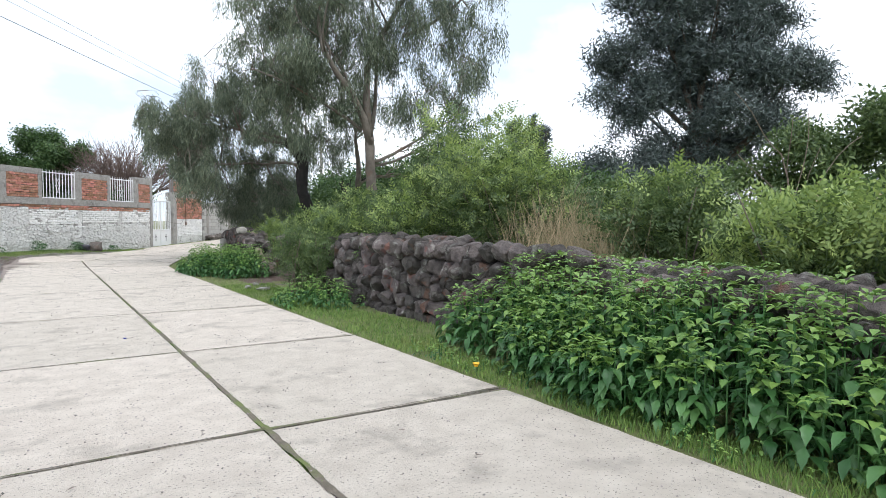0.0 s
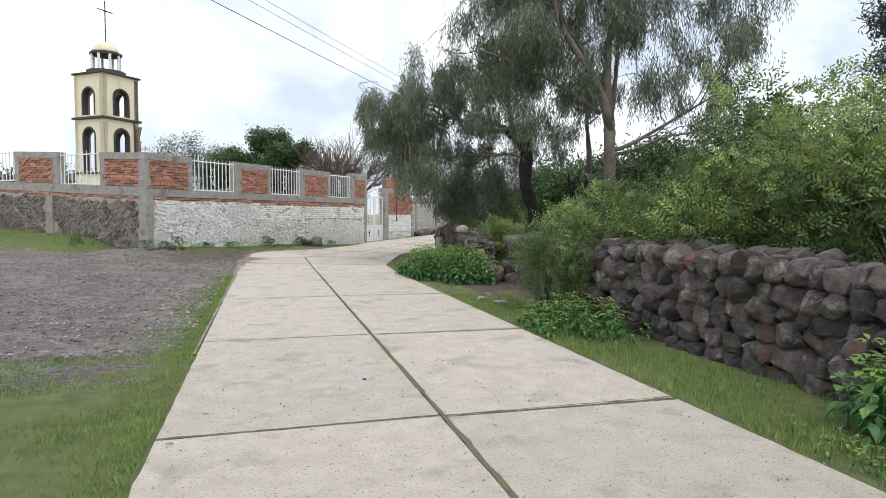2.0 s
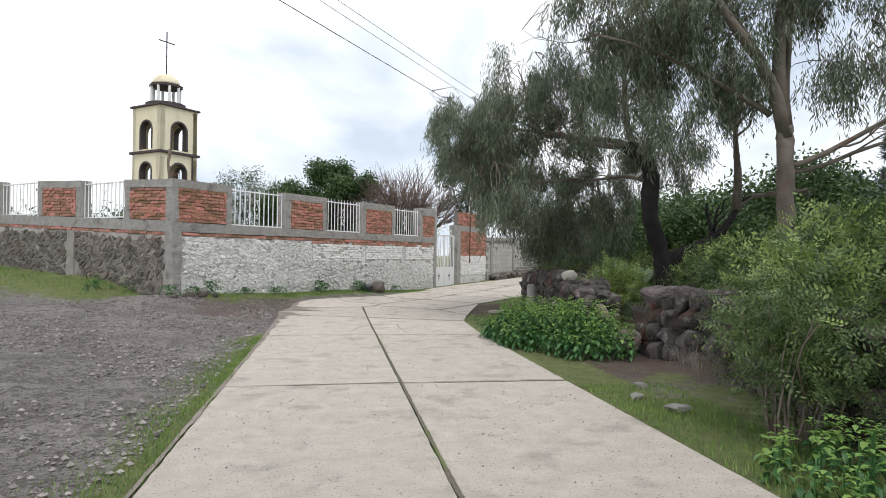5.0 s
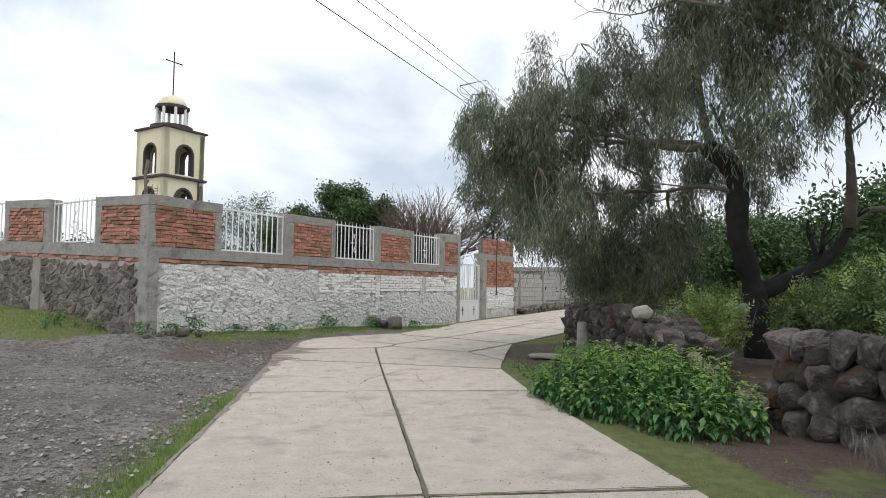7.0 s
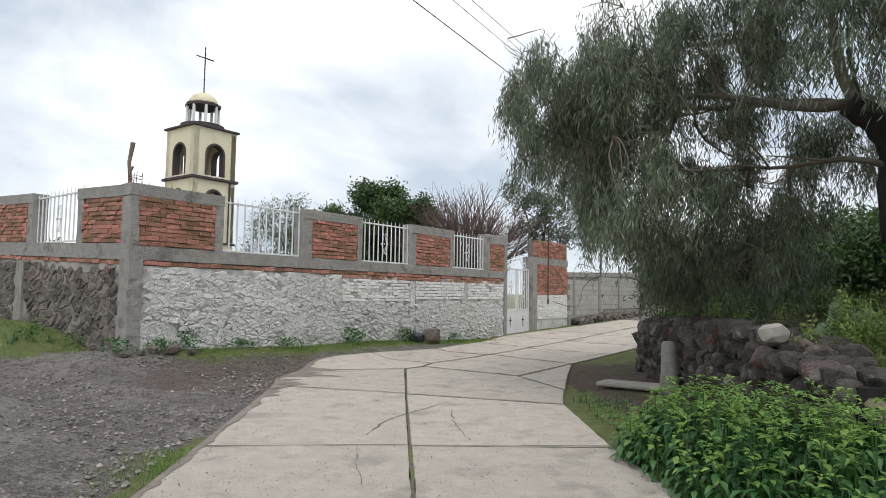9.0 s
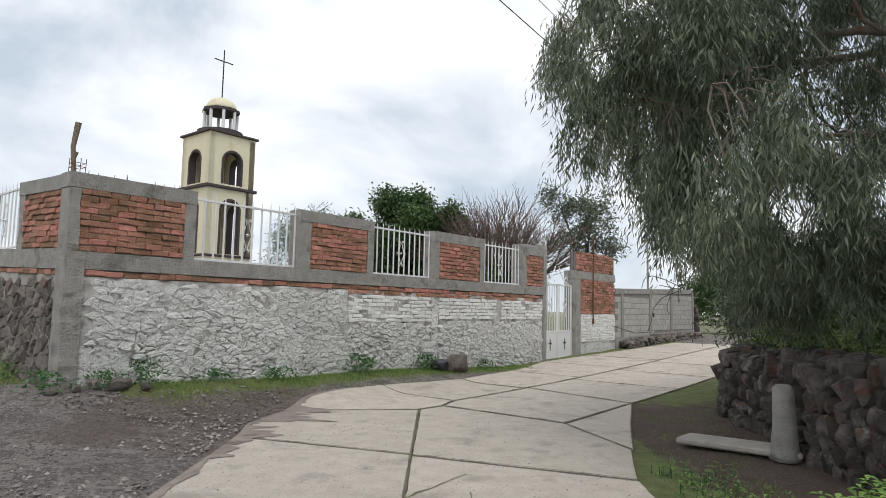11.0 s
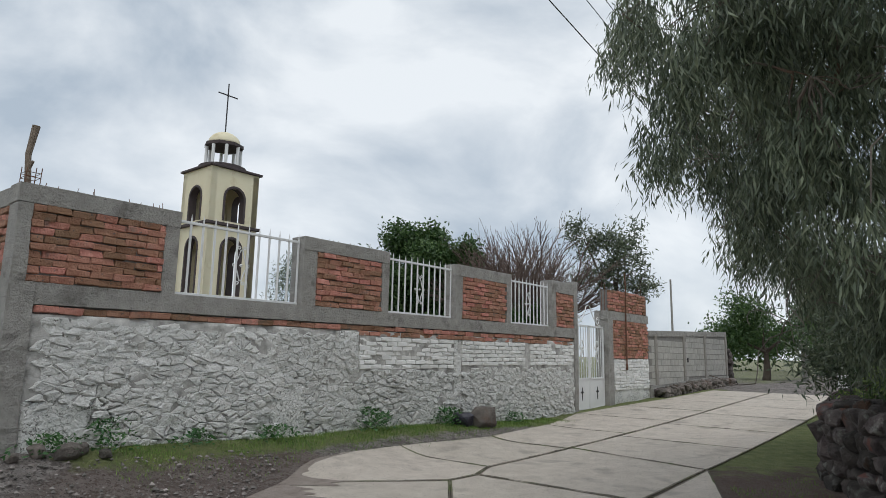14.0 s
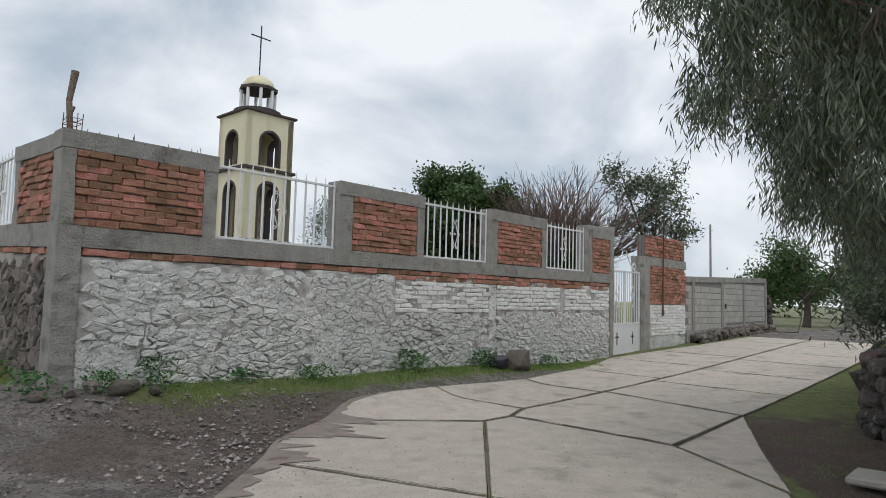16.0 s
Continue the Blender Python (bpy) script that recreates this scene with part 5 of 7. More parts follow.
def gum_tree(label, trunk, big, blobs, strands, seed, r0, bark, char=None, leaf=0.13, wide=0.017, strand=0.5, per=13, keep=None, pieces=15, size=0.25):
    """A leaning tree with long bare limbs and curtains of narrow hanging leaves."""
    root = thing("tree", label, "tree")
    rng = random.Random(seed)
    nr = np.random.default_rng(seed)
    bm = bmesh.new()
    n = 30
    tube(bm, smooth_path(trunk, n), [r0 * (1.0 - 0.1 * math.sin(i / n * 3.1) - 0.2 * (i / n) ** 3 + 0.3 * max(0, 1 - i / 4)) for i in range(n + 1)], 16)
    for v in bm.verts:
        v.co += noise.noise_vector(v.co * 3.0) * 0.05 + noise.noise_vector(v.co * 9.0) * 0.03
    part("trunk", bm, char or bark, root, smooth_faces=True)
    tips, joints = [], []
    for a, b, ra in big:
        bm = bmesh.new()
        limbs(bm, rng, a, b, ra, ra * 0.35, 2, tips, 0.65, 0.1, 3)
        joints += [Vector(a).lerp(Vector(b), t) for t in (0.4, 0.7, 1.0)]
        part("limb", bm, char if char and ra > 0.15 else bark, root, smooth_faces=True)
    # a thin bough to every mass of leaves
    for c, r in blobs:
        q = Vector(c)
        p = min(joints, key=lambda v: (v - q).length_squared)
        bm = bmesh.new()
        limbs(bm, rng, p, q + Vector((0, 0, 0.3 * r[2])), 0.035, 0.012, 2, tips, 0.8, 0.12, 4)
        part("bough", bm, bark, root, smooth_faces=True)
    pts = in_blobs(nr, broken(nr, blobs, pieces, size), strands, 0.1)
    if keep:
        pts = np.array([p for p in pts if keep(*p)])
        strands = len(pts)
    part("crown", leaves("crown", *drooping(nr, pts, per, strand, leaf, wide), M_LEAF_GUM, simple=True), M_LEAF_GUM, root)
    # fine twigs that carry the hanging leaves
    bm = bmesh.new()
    for p in pts[:: max(1, strands // 500)]:
        c = min(tips, key=lambda q: (q - Vector(p)).length_squared)
        tube(bm, bend(c, p, 3, 0.08, rng, -0.1), [0.011, 0.009, 0.007, 0.004], 4)
    tagged(part("twig_growth", bm, bark, root), kind="stuff")
    return root


gum_tree("leaning tree with charred black trunk and hanging grey-green leaves",
         [(7.6, 18.3, 0.0), (7.55, 18.2, 0.9), (7.4, 18.15, 1.6), (7.15, 18.1, 2.2), (7.12, 18.1, 2.7), (7.15, 18.12, 3.2), (6.9, 18.1, 3.6), (6.6, 18.15, 3.8)],
         [((6.65, 18.15, 3.8), (5.3, 19.8, 4.3), 0.075), ((7.15, 18.1, 3.0), (5.8, 18.9, 3.15), 0.05), ((6.9, 18.1, 3.7), (5.4, 21.2, 5.3), 0.065), ((7.5, 18.2, 1.35), (8.9, 17.7, 2.5), 0.17),
          ((8.85, 17.7, 2.45), (8.8, 17.6, 4.4), 0.1), ((6.9, 18.1, 3.6), (7.2, 19.5, 6.3), 0.09), ((8.85, 17.7, 2.45), (10.2, 17.3, 2.9), 0.07)],
         [((6.5, 21.2, 4.3), (1.2, 1.1, 1.2)), ((5.7, 22.9, 5.6), (1.3, 1.1, 1.3)), ((8.0, 22.4, 3.5), (1.2, 1.1, 1.4)), ((7.6, 22.2, 6.0), (1.2, 1.2, 1.2)), ((8.7, 20.6, 3.9), (1.3, 1.2, 1.2)), ((6.1, 22.7, 3.0), (1.3, 1.3, 1.2)),
          ((4.6, 21.0, 3.2), (1.1, 1.2, 1.1)), ((3.8, 19.4, 4.1), (1.1, 1.3, 1.2)), ((3.4, 20.4, 4.3), (1.0, 1.2, 1.1)), ((4.4, 18.8, 2.9), (1.2, 1.1, 1.0)), ((6.6, 20.2, 3.0), (1.2, 1.2, 1.0)), ((5.9, 19.3, 5.1), (1.3, 1.1, 1.3)), ((9.3, 19.0, 5.3), (1.1, 1.3, 1.2)), ((4.6, 22.3, 4.3), (1.1, 1.3, 1.2)), ((4.4, 19.8, 4.4), (1.1, 1.3, 1.1)),
          ((5.1, 21.1, 5.8), (1.3, 1.2, 1.2)), ((7.4, 19.6, 5.9), (1.3, 1.2, 1.3)), ((5.9, 21.7, 2.1), (1.0, 1.3, 0.8)), ((6.7, 19.7, 2.1), (0.9, 1.1, 0.7))],
         12300, 31, 0.2, M_BARK, M_CHAR_AND_GAP,
         keep=lambda x, y, z: x > np.interp(z - 0.3, (0.8, 1.1, 1.8, 3, 4.2, 5.5, 8), (4.9, 4.3, 3.6, 3.0, 2.75, 3.05, 3.9)) and (y < 22.9 or z > 2.6))

gum_tree("tall pale-barked eucalyptus with thin drooping foliage",
         [(8.4, 15.6, 0.0), (8.3, 15.5, 1.0), (8.2, 15.4, 2.1), (8.1, 15.3, 3.0), (8.1, 15.3, 3.7)],
         [((8.1, 15.3, 3.5), (6.9, 15.9, 7.6), 0.12), ((8.1, 15.3, 3.6), (9.3, 14.9, 8.2), 0.12), ((8.15, 15.3, 3.0), (10.3, 14.3, 4.3), 0.06), ((8.1, 15.3, 2.9), (10.4, 14.4, 3.4), 0.05),
          ((8.1, 15.3, 3.7), (8.1, 15.6, 8.6), 0.07), ((7.9, 15.4, 3.9), (5.2, 16.6, 5.5), 0.06), ((9.0, 15.0, 6.6), (11.3, 14.2, 8.6), 0.06)],
         [((6.2, 16.3, 6.1), (1.8, 1.8, 1.4)), ((5.4, 16.9, 7.5), (1.6, 1.6, 1.5)), ((7.1, 15.8, 8.1), (1.8, 1.8, 1.5)), ((8.6, 15.3, 9.0), (1.9, 1.9, 1.4)), ((10.1, 14.6, 8.3), (1.8, 1.6, 1.4)), ((11.0, 14.3, 6.9), (1.1, 1.1, 1.2)),
          ((10.5, 14.4, 5.5), (1.2, 1.1, 1.1)), ((9.5, 15.1, 4.7), (1.1, 1.1, 0.9)), ((7.4, 16.0, 5.1), (1.4, 1.4, 1.2)), ((6.4, 16.6, 4.4), (1.4, 1.4, 1.1)), ((8.4, 15.6, 6.5), (1.4, 1.4, 1.2)), ((9.4, 14.9, 7.0), (1.2, 1.2, 1.1)),
          ((10.5, 14.4, 4.0), (0.9, 0.9, 0.6)), ((7.2, 17.0, 6.8), (1.6, 1.5, 1.4))],
         10500, 32, 0.16, M_BARK, None, leaf=0.14, wide=0.02, strand=0.5, per=12, pieces=24, size=0.27)


def leafy_tree(label, at, trunk_h, blobs, clumps, seed, material, bark=M_BARKDARK, leaf=0.12, wide=0.06, spread=0.22, per=16, r0=0.18, kind_name="tree", pieces=9, size=0.42):
    root = thing(kind_name, label, "tree")
    rng = random.Random(seed)
    nr = np.random.default_rng(seed)
    x, y = at
    z = h(min(max(x, -30), 40), min(y, 60))
    bm = bmesh.new()
    tube(bm, bend((x, y, z - 0.2), (x + 0.15, y, z + trunk_h), 5, 0.03, rng), [r0 * (1.2 - 0.14 * i) for i in range(6)], 9)
    part("trunk", bm, bark, root, smooth_faces=True)
    tips = []
    world_blobs = [((x + c[0], y + c[1], z + c[2]), r) for c, r in blobs]
    for c, r in world_blobs:
        bm = bmesh.new()
        limbs(bm, rng, (x + 0.1, y, z + trunk_h * 0.85), c, r0 * 0.5, 0.02, 1, tips, 0.7, 0.07, 3)
        part("limb", bm, bark, root)
    pts = in_blobs(nr, broken(nr, world_blobs, pieces, size), clumps, 0.3)
    part("crown", leaves("crown", *scattered(nr, pts, per, spread, leaf, wide), material, simple=True), material, root)
    return root


leafy_tree("dense dark green clipped laurel behind the church wall", (0.3, 36.5), 2.6, [((3.4, -1.6, 2.2), (1.3, 1, 0.9)), ((-1.6, 0, 3.6), (1.3, 1.2, 1.0)), ((0, 0, 4.3), (1.5, 1.4, 1.2)), ((1.3, 0, 4.4), (1.4, 1.3, 1.1)), ((-0.3, 0, 3.0), (2.2, 1.6, 1.1)), ((-2.6, 0, 3.3), (0.9, 1, 0.7))], 4200, 41,
           M_LEAF_TREE, leaf=0.15, wide=0.075, spread=0.14)
leafy_tree("slender light green tree rising beside the gate", (6.6, 35.0), 2.9, [((0, 0, 4.0), (1.2, 1.0, 1.0)), ((0.5, 0, 4.9), (1.0, 0.8, 0.7)), ((-0.8, 0, 4.9), (0.7, 0.7, 0.7)), ((0.9, 0, 3.4), (0.7, 0.7, 0.6))], 430, 42, M_LEAF_GUM, leaf=0.15,
           wide=0.05, spread=0.15, per=13, r0=0.09, pieces=12, size=0.25)
leafy_tree("grey-green bushy tree behind the bell tower", (-4.2, 46.0), 2.0, [((-1.2, 0, 4.0), (1.8, 1.5, 1.7)), ((1.4, 0, 3.6), (1.8, 1.5, 1.4)), ((0, 0, 4.8), (1.4, 1.4, 1.3)), ((3.2, 0, 3.2), (1.4, 1.4, 1.1))], 800, 43, M_LEAF_GUM, leaf=0.2, wide=0.05)
leafy_tree("tall dense dark casuarina tree", (26.5, 17.0), 4.0, [((0, 0, 4.6), (3.9, 3.9, 2.6)), ((0.3, 0, 7.5), (3.7, 3.7, 2.3)), ((-1.4, 1.2, 10.0), (2.6, 2.6, 1.9)), ((1.4, -1.0, 10.2), (2.5, 2.5, 2.0)), ((0, 0, 12.2), (2.0, 2.0, 1.4)), ((-2.4, 2.2, 11.2), (1.7, 1.7, 1.5)), ((-3.0, 3.0, 8.6), (1.8, 1.8, 1.4)), ((2.6, -2.6, 7.6), (1.9, 1.9, 1.2)), ((-2.6, 2.6, 6.4), (2.0, 1.8, 1.8))],
           4300, 44, M_LEAF_DARK, leaf=0.3, wide=0.06, spread=0.27, per=24, r0=0.4, pieces=20, size=0.24)
leafy_tree("broad green tree behind the tiled shed", (25.0, 8.5), 2.6, [((0, 0, 3.4), (2.6, 2.6, 1.8)), ((1.5, -3.0, 3.6), (3.0, 2.8, 1.9)), ((-0.5, 2.8, 3.2), (2.2, 2.2, 1.5)), ((-0.8, 4.4, 2.2), (1.6, 1.8, 1.3))], 2600, 45, M_LEAF_SHRUB, leaf=0.24, wide=0.09, spread=0.26, r0=0.25, pieces=16, size=0.28)
leafy_tree("rounded green tree beyond the dirt track", (17.5, 47.0), 1.6, [((0, 0, 2.8), (2.2, 2.0, 1.7)), ((-1.5, 0, 2.4), (1.4, 1.4, 1.2)), ((2.4, -1, 2.6), (2, 2, 1.6))], 700, 46, M_LEAF_TREE, leaf=0.2, wide=0.09)
leafy_tree("dark bushy tree far beyond the burnt tree", (15.0, 29.5), 1.8, [((0, 0, 2.2), (2.4, 2.2, 1.6)), ((2.6, -1.5, 2.3), (2.4, 2.2, 1.7)), ((-2.2, 1.0, 2.0), (1.8, 1.8, 1.4)), ((5.0, -3.0, 2.3), (2.6, 2.4, 1.7))], 3000, 47, M_LEAF_TREE, leaf=0.2, wide=0.08)
leafy_tree("dark bushy tree behind the eucalyptus", (17.0, 24.0), 1.8, [((0, 0, 2.2), (2.4, 2.4, 1.6)), ((3.0, -2.5, 2.4), (2.6, 2.4, 1.8)), ((6.0, -5.0, 2.4), (2.6, 2.6, 1.7))], 2800, 48, M_LEAF_DARK, leaf=0.22, wide=0.07)
leafy_tree("bushy dark green tree overhanging the wall corner", (7.6, 24.6), 0.8, [((0, 0, 2.0), (1.0, 1.4, 0.9)), ((-0.2, -1.2, 1.9), (0.8, 1.0, 0.7))], 600, 49, M_LEAF_GUM, leaf=0.15, wide=0.03, spread=0.2)
leafy_tree("dense dark bush behind the burnt tree", (11.5, 25.0), 1.2, [((0, 0, 1.8), (2.2, 2.0, 1.5)), ((2.2, -2.5, 2.2), (2.4, 2.2, 1.9)), ((-1.8, 1.6, 1.4), (1.5, 1.5, 1.1))], 2400, 55, M_LEAF_TREE, leaf=0.16, wide=0.07)
leafy_tree("dense green bush in the yard behind the shrubs", (13.8, 18.0), 1.0, [((0, 0, 1.4), (2.4, 2.4, 1.2)), ((1.5, -3.5, 1.5), (2.4, 2.4, 1.3)), ((-2.0, 3.0, 1.3), (1.8, 1.8, 1.1))], 2400, 56, M_LEAF_TREE, leaf=0.15, wide=0.07)
leafy_tree("dark green bush beside the dirt track", on_front(31, 7.0)[:2], 0.8, [((0, 0, 1.5), (2.0, 2.0, 1.3)), ((2.5, 2.5, 1.8), (2.2, 2.2, 1.6))], 1600, 57, M_LEAF_TREE, leaf=0.16, wide=0.07)
leafy_tree("dark green trees closing the dirt track", on_front(44, 4.5)[:2], 1.2, [((0, 0, 2.2), (3.0, 3.0, 2.0)), ((-3.5, 3.0, 2.4), (3.0, 2.6, 2.2)), ((3.5, -3.5, 2.4), (3.0, 2.6, 2.2))], 2000, 58, M_LEAF_TREE, leaf=0.25, wide=0.1, spread=0.3)
leafy_tree("green churchyard bush behind the gate", on_front(13.3, -4.0)[:2], 0.6, [((0, 0, 1.3), (1.5, 1.2, 1.0)), ((0.8, 0.6, 1.9), (0.9, 0.8, 0.6))], 700, 59, M_LEAF_TREE, leaf=0.13, wide=0.06, r0=0.08)
leafy_tree("low far green trees on the horizon", (-22, 75), 1.5, [((0, 0, 2.2), (7, 3, 2.0)), ((12, 2, 2.0), (6, 3, 1.6)), ((-12, 0, 2.4), (6, 3, 2))], 900, 50, M_LEAF_GUM, leaf=0.5, wide=0.2, spread=0.6)
leafy_tree("far trees beyond the end of the track", (34, 66), 2, [((0, 0, 3.0), (6, 4, 2.6)), ((10, -8, 3.4), (7, 4, 3)), ((20, -18, 3.4), (8, 5, 3.2)), ((-6, 6, 2.4), (5, 3, 2))], 1500, 51, M_LEAF_TREE, leaf=0.5, wide=0.2, spread=0.7)


def bare_tree():
    root = thing("bare_tree", "bare brown leafless tree behind the church wall", "tree")
    rng = random.Random(52)
    bm = bmesh.new()
    tips = []
    x, y = 3.9, 35.5
    tube(bm, [(x, y, 0), (x, y, 1.2), (x, y, 2.2)], [0.16, 0.14, 0.12], 8)
    part("trunk", bm, M_BARKDARK, root)
    for k in range(40):
        bm = bmesh.new()
        a = 2 * math.pi * k / 40
        r = rng.uniform(0.3, 2.3)
        limbs(bm, rng, (x, y, 1.9), (x + r * math.cos(a), y + r * math.sin(a) * 0.8, rng.uniform(3.7, 4.6) - 0.3 * r), 0.045, 0.03, 2, tips, 0.5, 0.06, 8)
        part("branch", bm, M_BAREWOOD, root)


bare_tree()


def yucca_tree():
    """A branching tree yucca: thick arms that end in spiky rosettes."""
    root = thing("yucca_tree", "branching tree yucca with spiky leaf rosettes", "tree")
    rng = random.Random(53)
    nr = np.random.default_rng(53)
    x, y, z = 26.8, 30.5, 0.3
    bm = bmesh.new()
    tube(bm, [(x, y, z), (x, y, z + 2), (x + 0.2, y, z + 3.2)], [0.45, 0.36, 0.3], 8)
    heads = []
    for k in range(26):
        a = rng.uniform(0, 2 * math.pi)
        r = rng.uniform(0.4, 3.0)
        zt = rng.uniform(4.6, 8.2) - 0.5 * r
        p = Vector((x + r * math.cos(a), y + r * math.sin(a), z + zt))
        tube(bm, [(x, y, z + 2.2 + 0.05 * k), (x + 0.6 * r * math.cos(a), y + 0.6 * r * math.sin(a), z + zt * 0.6), p], [0.2, 0.16, 0.13], 6)
        heads += [p, p - Vector((0, 0, 0.45)), p - Vector((0.1, 0, 0.9))]
    part("trunk", bm, M_BARKDARK, root)
    hp = np.array([list(q) for q in heads])
    per = 70
    base = np.repeat(hp, per, 0)
    ax = unit(nr, len(base))
    ax[:, 2] += 0.25
    part("crown", leaves("crown", base, ax, unit(nr, len(base)), nr.uniform(0.35, 0.55, len(base)), np.full(len(base), 0.05), M_LEAF_DARK), M_LEAF_DARK, root)


yucca_tree()


# ---- shrubs, weeds and grass ----
def shrub(label, at, size, sprays_n, seed, material=None, lime=0.25, stems=9, leaf=0.078, wide=0.03, per=10, spray=0.28):
    """A feathery thorn shrub: many thin stems from the ground and small leaflets along the twigs."""
    material = material or M_LEAF_SHRUB
    root = thing("shrub", label, "shrub", "feathery shrubs")
    rng = random.Random(seed)
    nr = np.random.default_rng(seed)
    x, y = at
    z = h(x, y)
    rx, ry, rz = size
    tips = []
    for k in range(stems):
        bm = bmesh.new()
        a = rng.uniform(0, 2 * math.pi)
        q = rng.uniform(0.25, 0.95)
        limbs(bm, rng, (x + 0.15 * math.cos(a), y + 0.15 * math.sin(a), z - 0.05), (x + q * rx * math.cos(a), y + q * ry * math.sin(a), z + rz * rng.uniform(0.5, 0.85)), 0.014, 0.005, 0, tips, 0.6, 0.08, 4)
        part("stem", bm, M_TWIG, root)
    blobs = []
    for k in range(9):
        a = rng.uniform(0, 2 * math.pi)
        q = rng.uniform(0.0, 0.65)
        blobs.append(((x + q * rx * math.cos(a), y + q * ry * math.sin(a), z + rz * rng.uniform(0.35, 0.78)), (rx * rng.uniform(0.3, 0.55), ry * rng.uniform(0.3, 0.55), rz * rng.uniform(0.2, 0.32))))
    pts = in_blobs(nr, blobs, sprays_n, 0.5)
    pts[:, 2] = np.maximum(pts[:, 2], z + 0.08)
    dirs = (pts - np.array([x, y, z + rz * 0.4])) * np.array([0.5, 0.5, 0.15]) + unit(nr, sprays_n) * np.array([1, 1, 0.6])
    cut = int(sprays_n * (1 - lime))
    order = np.argsort(pts[:, 2] + nr.normal(size=sprays_n) * 0.3 * rz)
    lo, hi = order[:cut], order[cut:]
    part("foliage", leaves("foliage", *sprays(nr, pts[lo], dirs[lo], per, spray, leaf, wide), material, simple=True), material, root)
    if lime:
        part("young_foliage", leaves("young_foliage", *sprays(nr, pts[hi], dirs[hi] + np.array([0, 0, 0.5]), per, spray, leaf, wide), M_LEAF_LIME, simple=True), M_LEAF_LIME, root)
    return root


SHRUBS = [((6.1, 2.2), (1.3, 1.4, 1.8), 2200), ((6.6, 4.1), (1.1, 1.2, 1.75), 1500), ((6.5, 6.9), (1.2, 1.3, 2.5), 2000), ((6.2, 9.2), (1.3, 1.4, 2.1), 2000), ((6.6, 11.6), (1.2, 1.4, 1.75), 1500),
          ((7.4, 8.2), (1.3, 1.3, 3.0), 1700), ((7.1, 13.6), (1.3, 1.3, 1.7), 1300), ((6.4, 0.2), (1.2, 1.4, 1.6), 1100), ((9.0, 11.5), (1.6, 1.6, 1.9), 1100), ((7.3, 15.8), (0.9, 1.0, 1.5), 700),
          ((8.7, 6.0), (1.5, 1.4, 1.7), 900), ((8.8, 2.6), (1.6, 1.6, 1.6), 800), ((9.8, 14.2), (1.3, 1.3, 1.5), 700), ((9.0, 18.6), (1.3, 1.4, 1.5), 900), ((8.4, 21.0), (1.2, 1.4, 1.4), 900), ((10.5, 20.5), (1.5, 1.5, 1.6), 900), ((7.6, 16.9), (0.8, 0.8, 1.3), 600)]
for k, (at, size, n) in enumerate(SHRUBS):
    shrub("feathery bright green thorn shrub behind the stone wall", at, size, n, 100 + k, lime=0.5 if k == 0 else 0.3 if k in (2, 5) else 0.12)
shrub("tall leafy green shrub rising over the stone wall", (6.7, 9.5), (0.9, 0.9, 3.3), 800, 136, lime=0.1, stems=14, leaf=0.1, wide=0.032, per=11, spray=0.4)
shrub("dark feathery thorn bush at the road edge", (4.2, 10.3), (0.55, 0.9, 1.4), 750, 130, lime=0.03, stems=20, leaf=0.055, wide=0.02, per=12)
shrub("thorn shrub sprawling over the stone wall top", (5.15, 10.5), (0.8, 1.3, 1.6), 1400, 131, lime=0.15)
shrub("thorn shrub sprawling over the stone wall top", (5.45, 8.6), (0.75, 1.0, 1.6), 1000, 132, lime=0.2)
shrub("low yellow-green bush behind the stone wall", (5.75, 17.0), (0.55, 0.6, 1.3), 700, 133, lime=0.6)
shrub("low scrub behind the stone wall", (6.3, 20.5), (0.7, 1.6, 1.2), 700, 134, lime=0.1)
shrub("leafy scrub on the stone wall corner", (6.9, 23.0), (0.8, 1.0, 1.5), 700, 135, lime=0.2)


def dry_brush(label, at, size, n, seed, material):
    """A tuft of dry stalks that lean apart."""
    root = thing("dry_brush", label, "dry plant")
    nr = np.random.default_rng(seed)
    x, y = at
    z = h(x, y)
    m = n
    base = np.stack([x + nr.normal(size=m) * size[0] * 0.5, y + nr.normal(size=m) * size[1] * 0.5, np.full(m, z) + nr.uniform(0, size[2] * 0.55, m)], 1)
    ax = unit(nr, m) * 0.55
    ax[:, 2] = np.abs(ax[:, 2]) + 0.75
    tagged(part("stalk_growth", leaves("stalk_growth", base, ax, unit(nr, m), nr.uniform(0.3, 0.8, m) * size[2] * 0.7, np.full(m, 0.006), material), material, root), kind="stuff")


dry_brush("tangle of dry straw-coloured stalks behind the wall", (5.9, 5.0), (0.7, 0.8, 1.55), 1500, 140, M_STRAW)
dry_brush("tangle of dry straw-coloured stalks behind the wall", (6.3, 5.6), (0.7, 0.6, 1.7), 900, 141, M_STRAW)
dry_brush("grey dry twigs behind the pale boulder", (6.2, 18.6), (0.5, 1.2, 1.2), 700, 142, M_TWIG)
dry_brush("grey dry twigs at the foot of the thorn bush", (4.75, 12.4), (0.25, 0.6, 0.45), 420, 143, M_TWIG)


def dead_sapling():
    root = thing("dead_sapling", "bare pale dead sapling standing in the shrubs", "dead tree")
    rng = random.Random(54)
    bm = bmesh.new()
    limbs(bm, rng, (7.4, 3.2, 0.2), (7.45, 3.25, 2.15), 0.022, 0.006, 1, [], 0.8, 0.04, 7)
    part("trunk", bm, M_DEADWOOD, root)


dead_sapling()


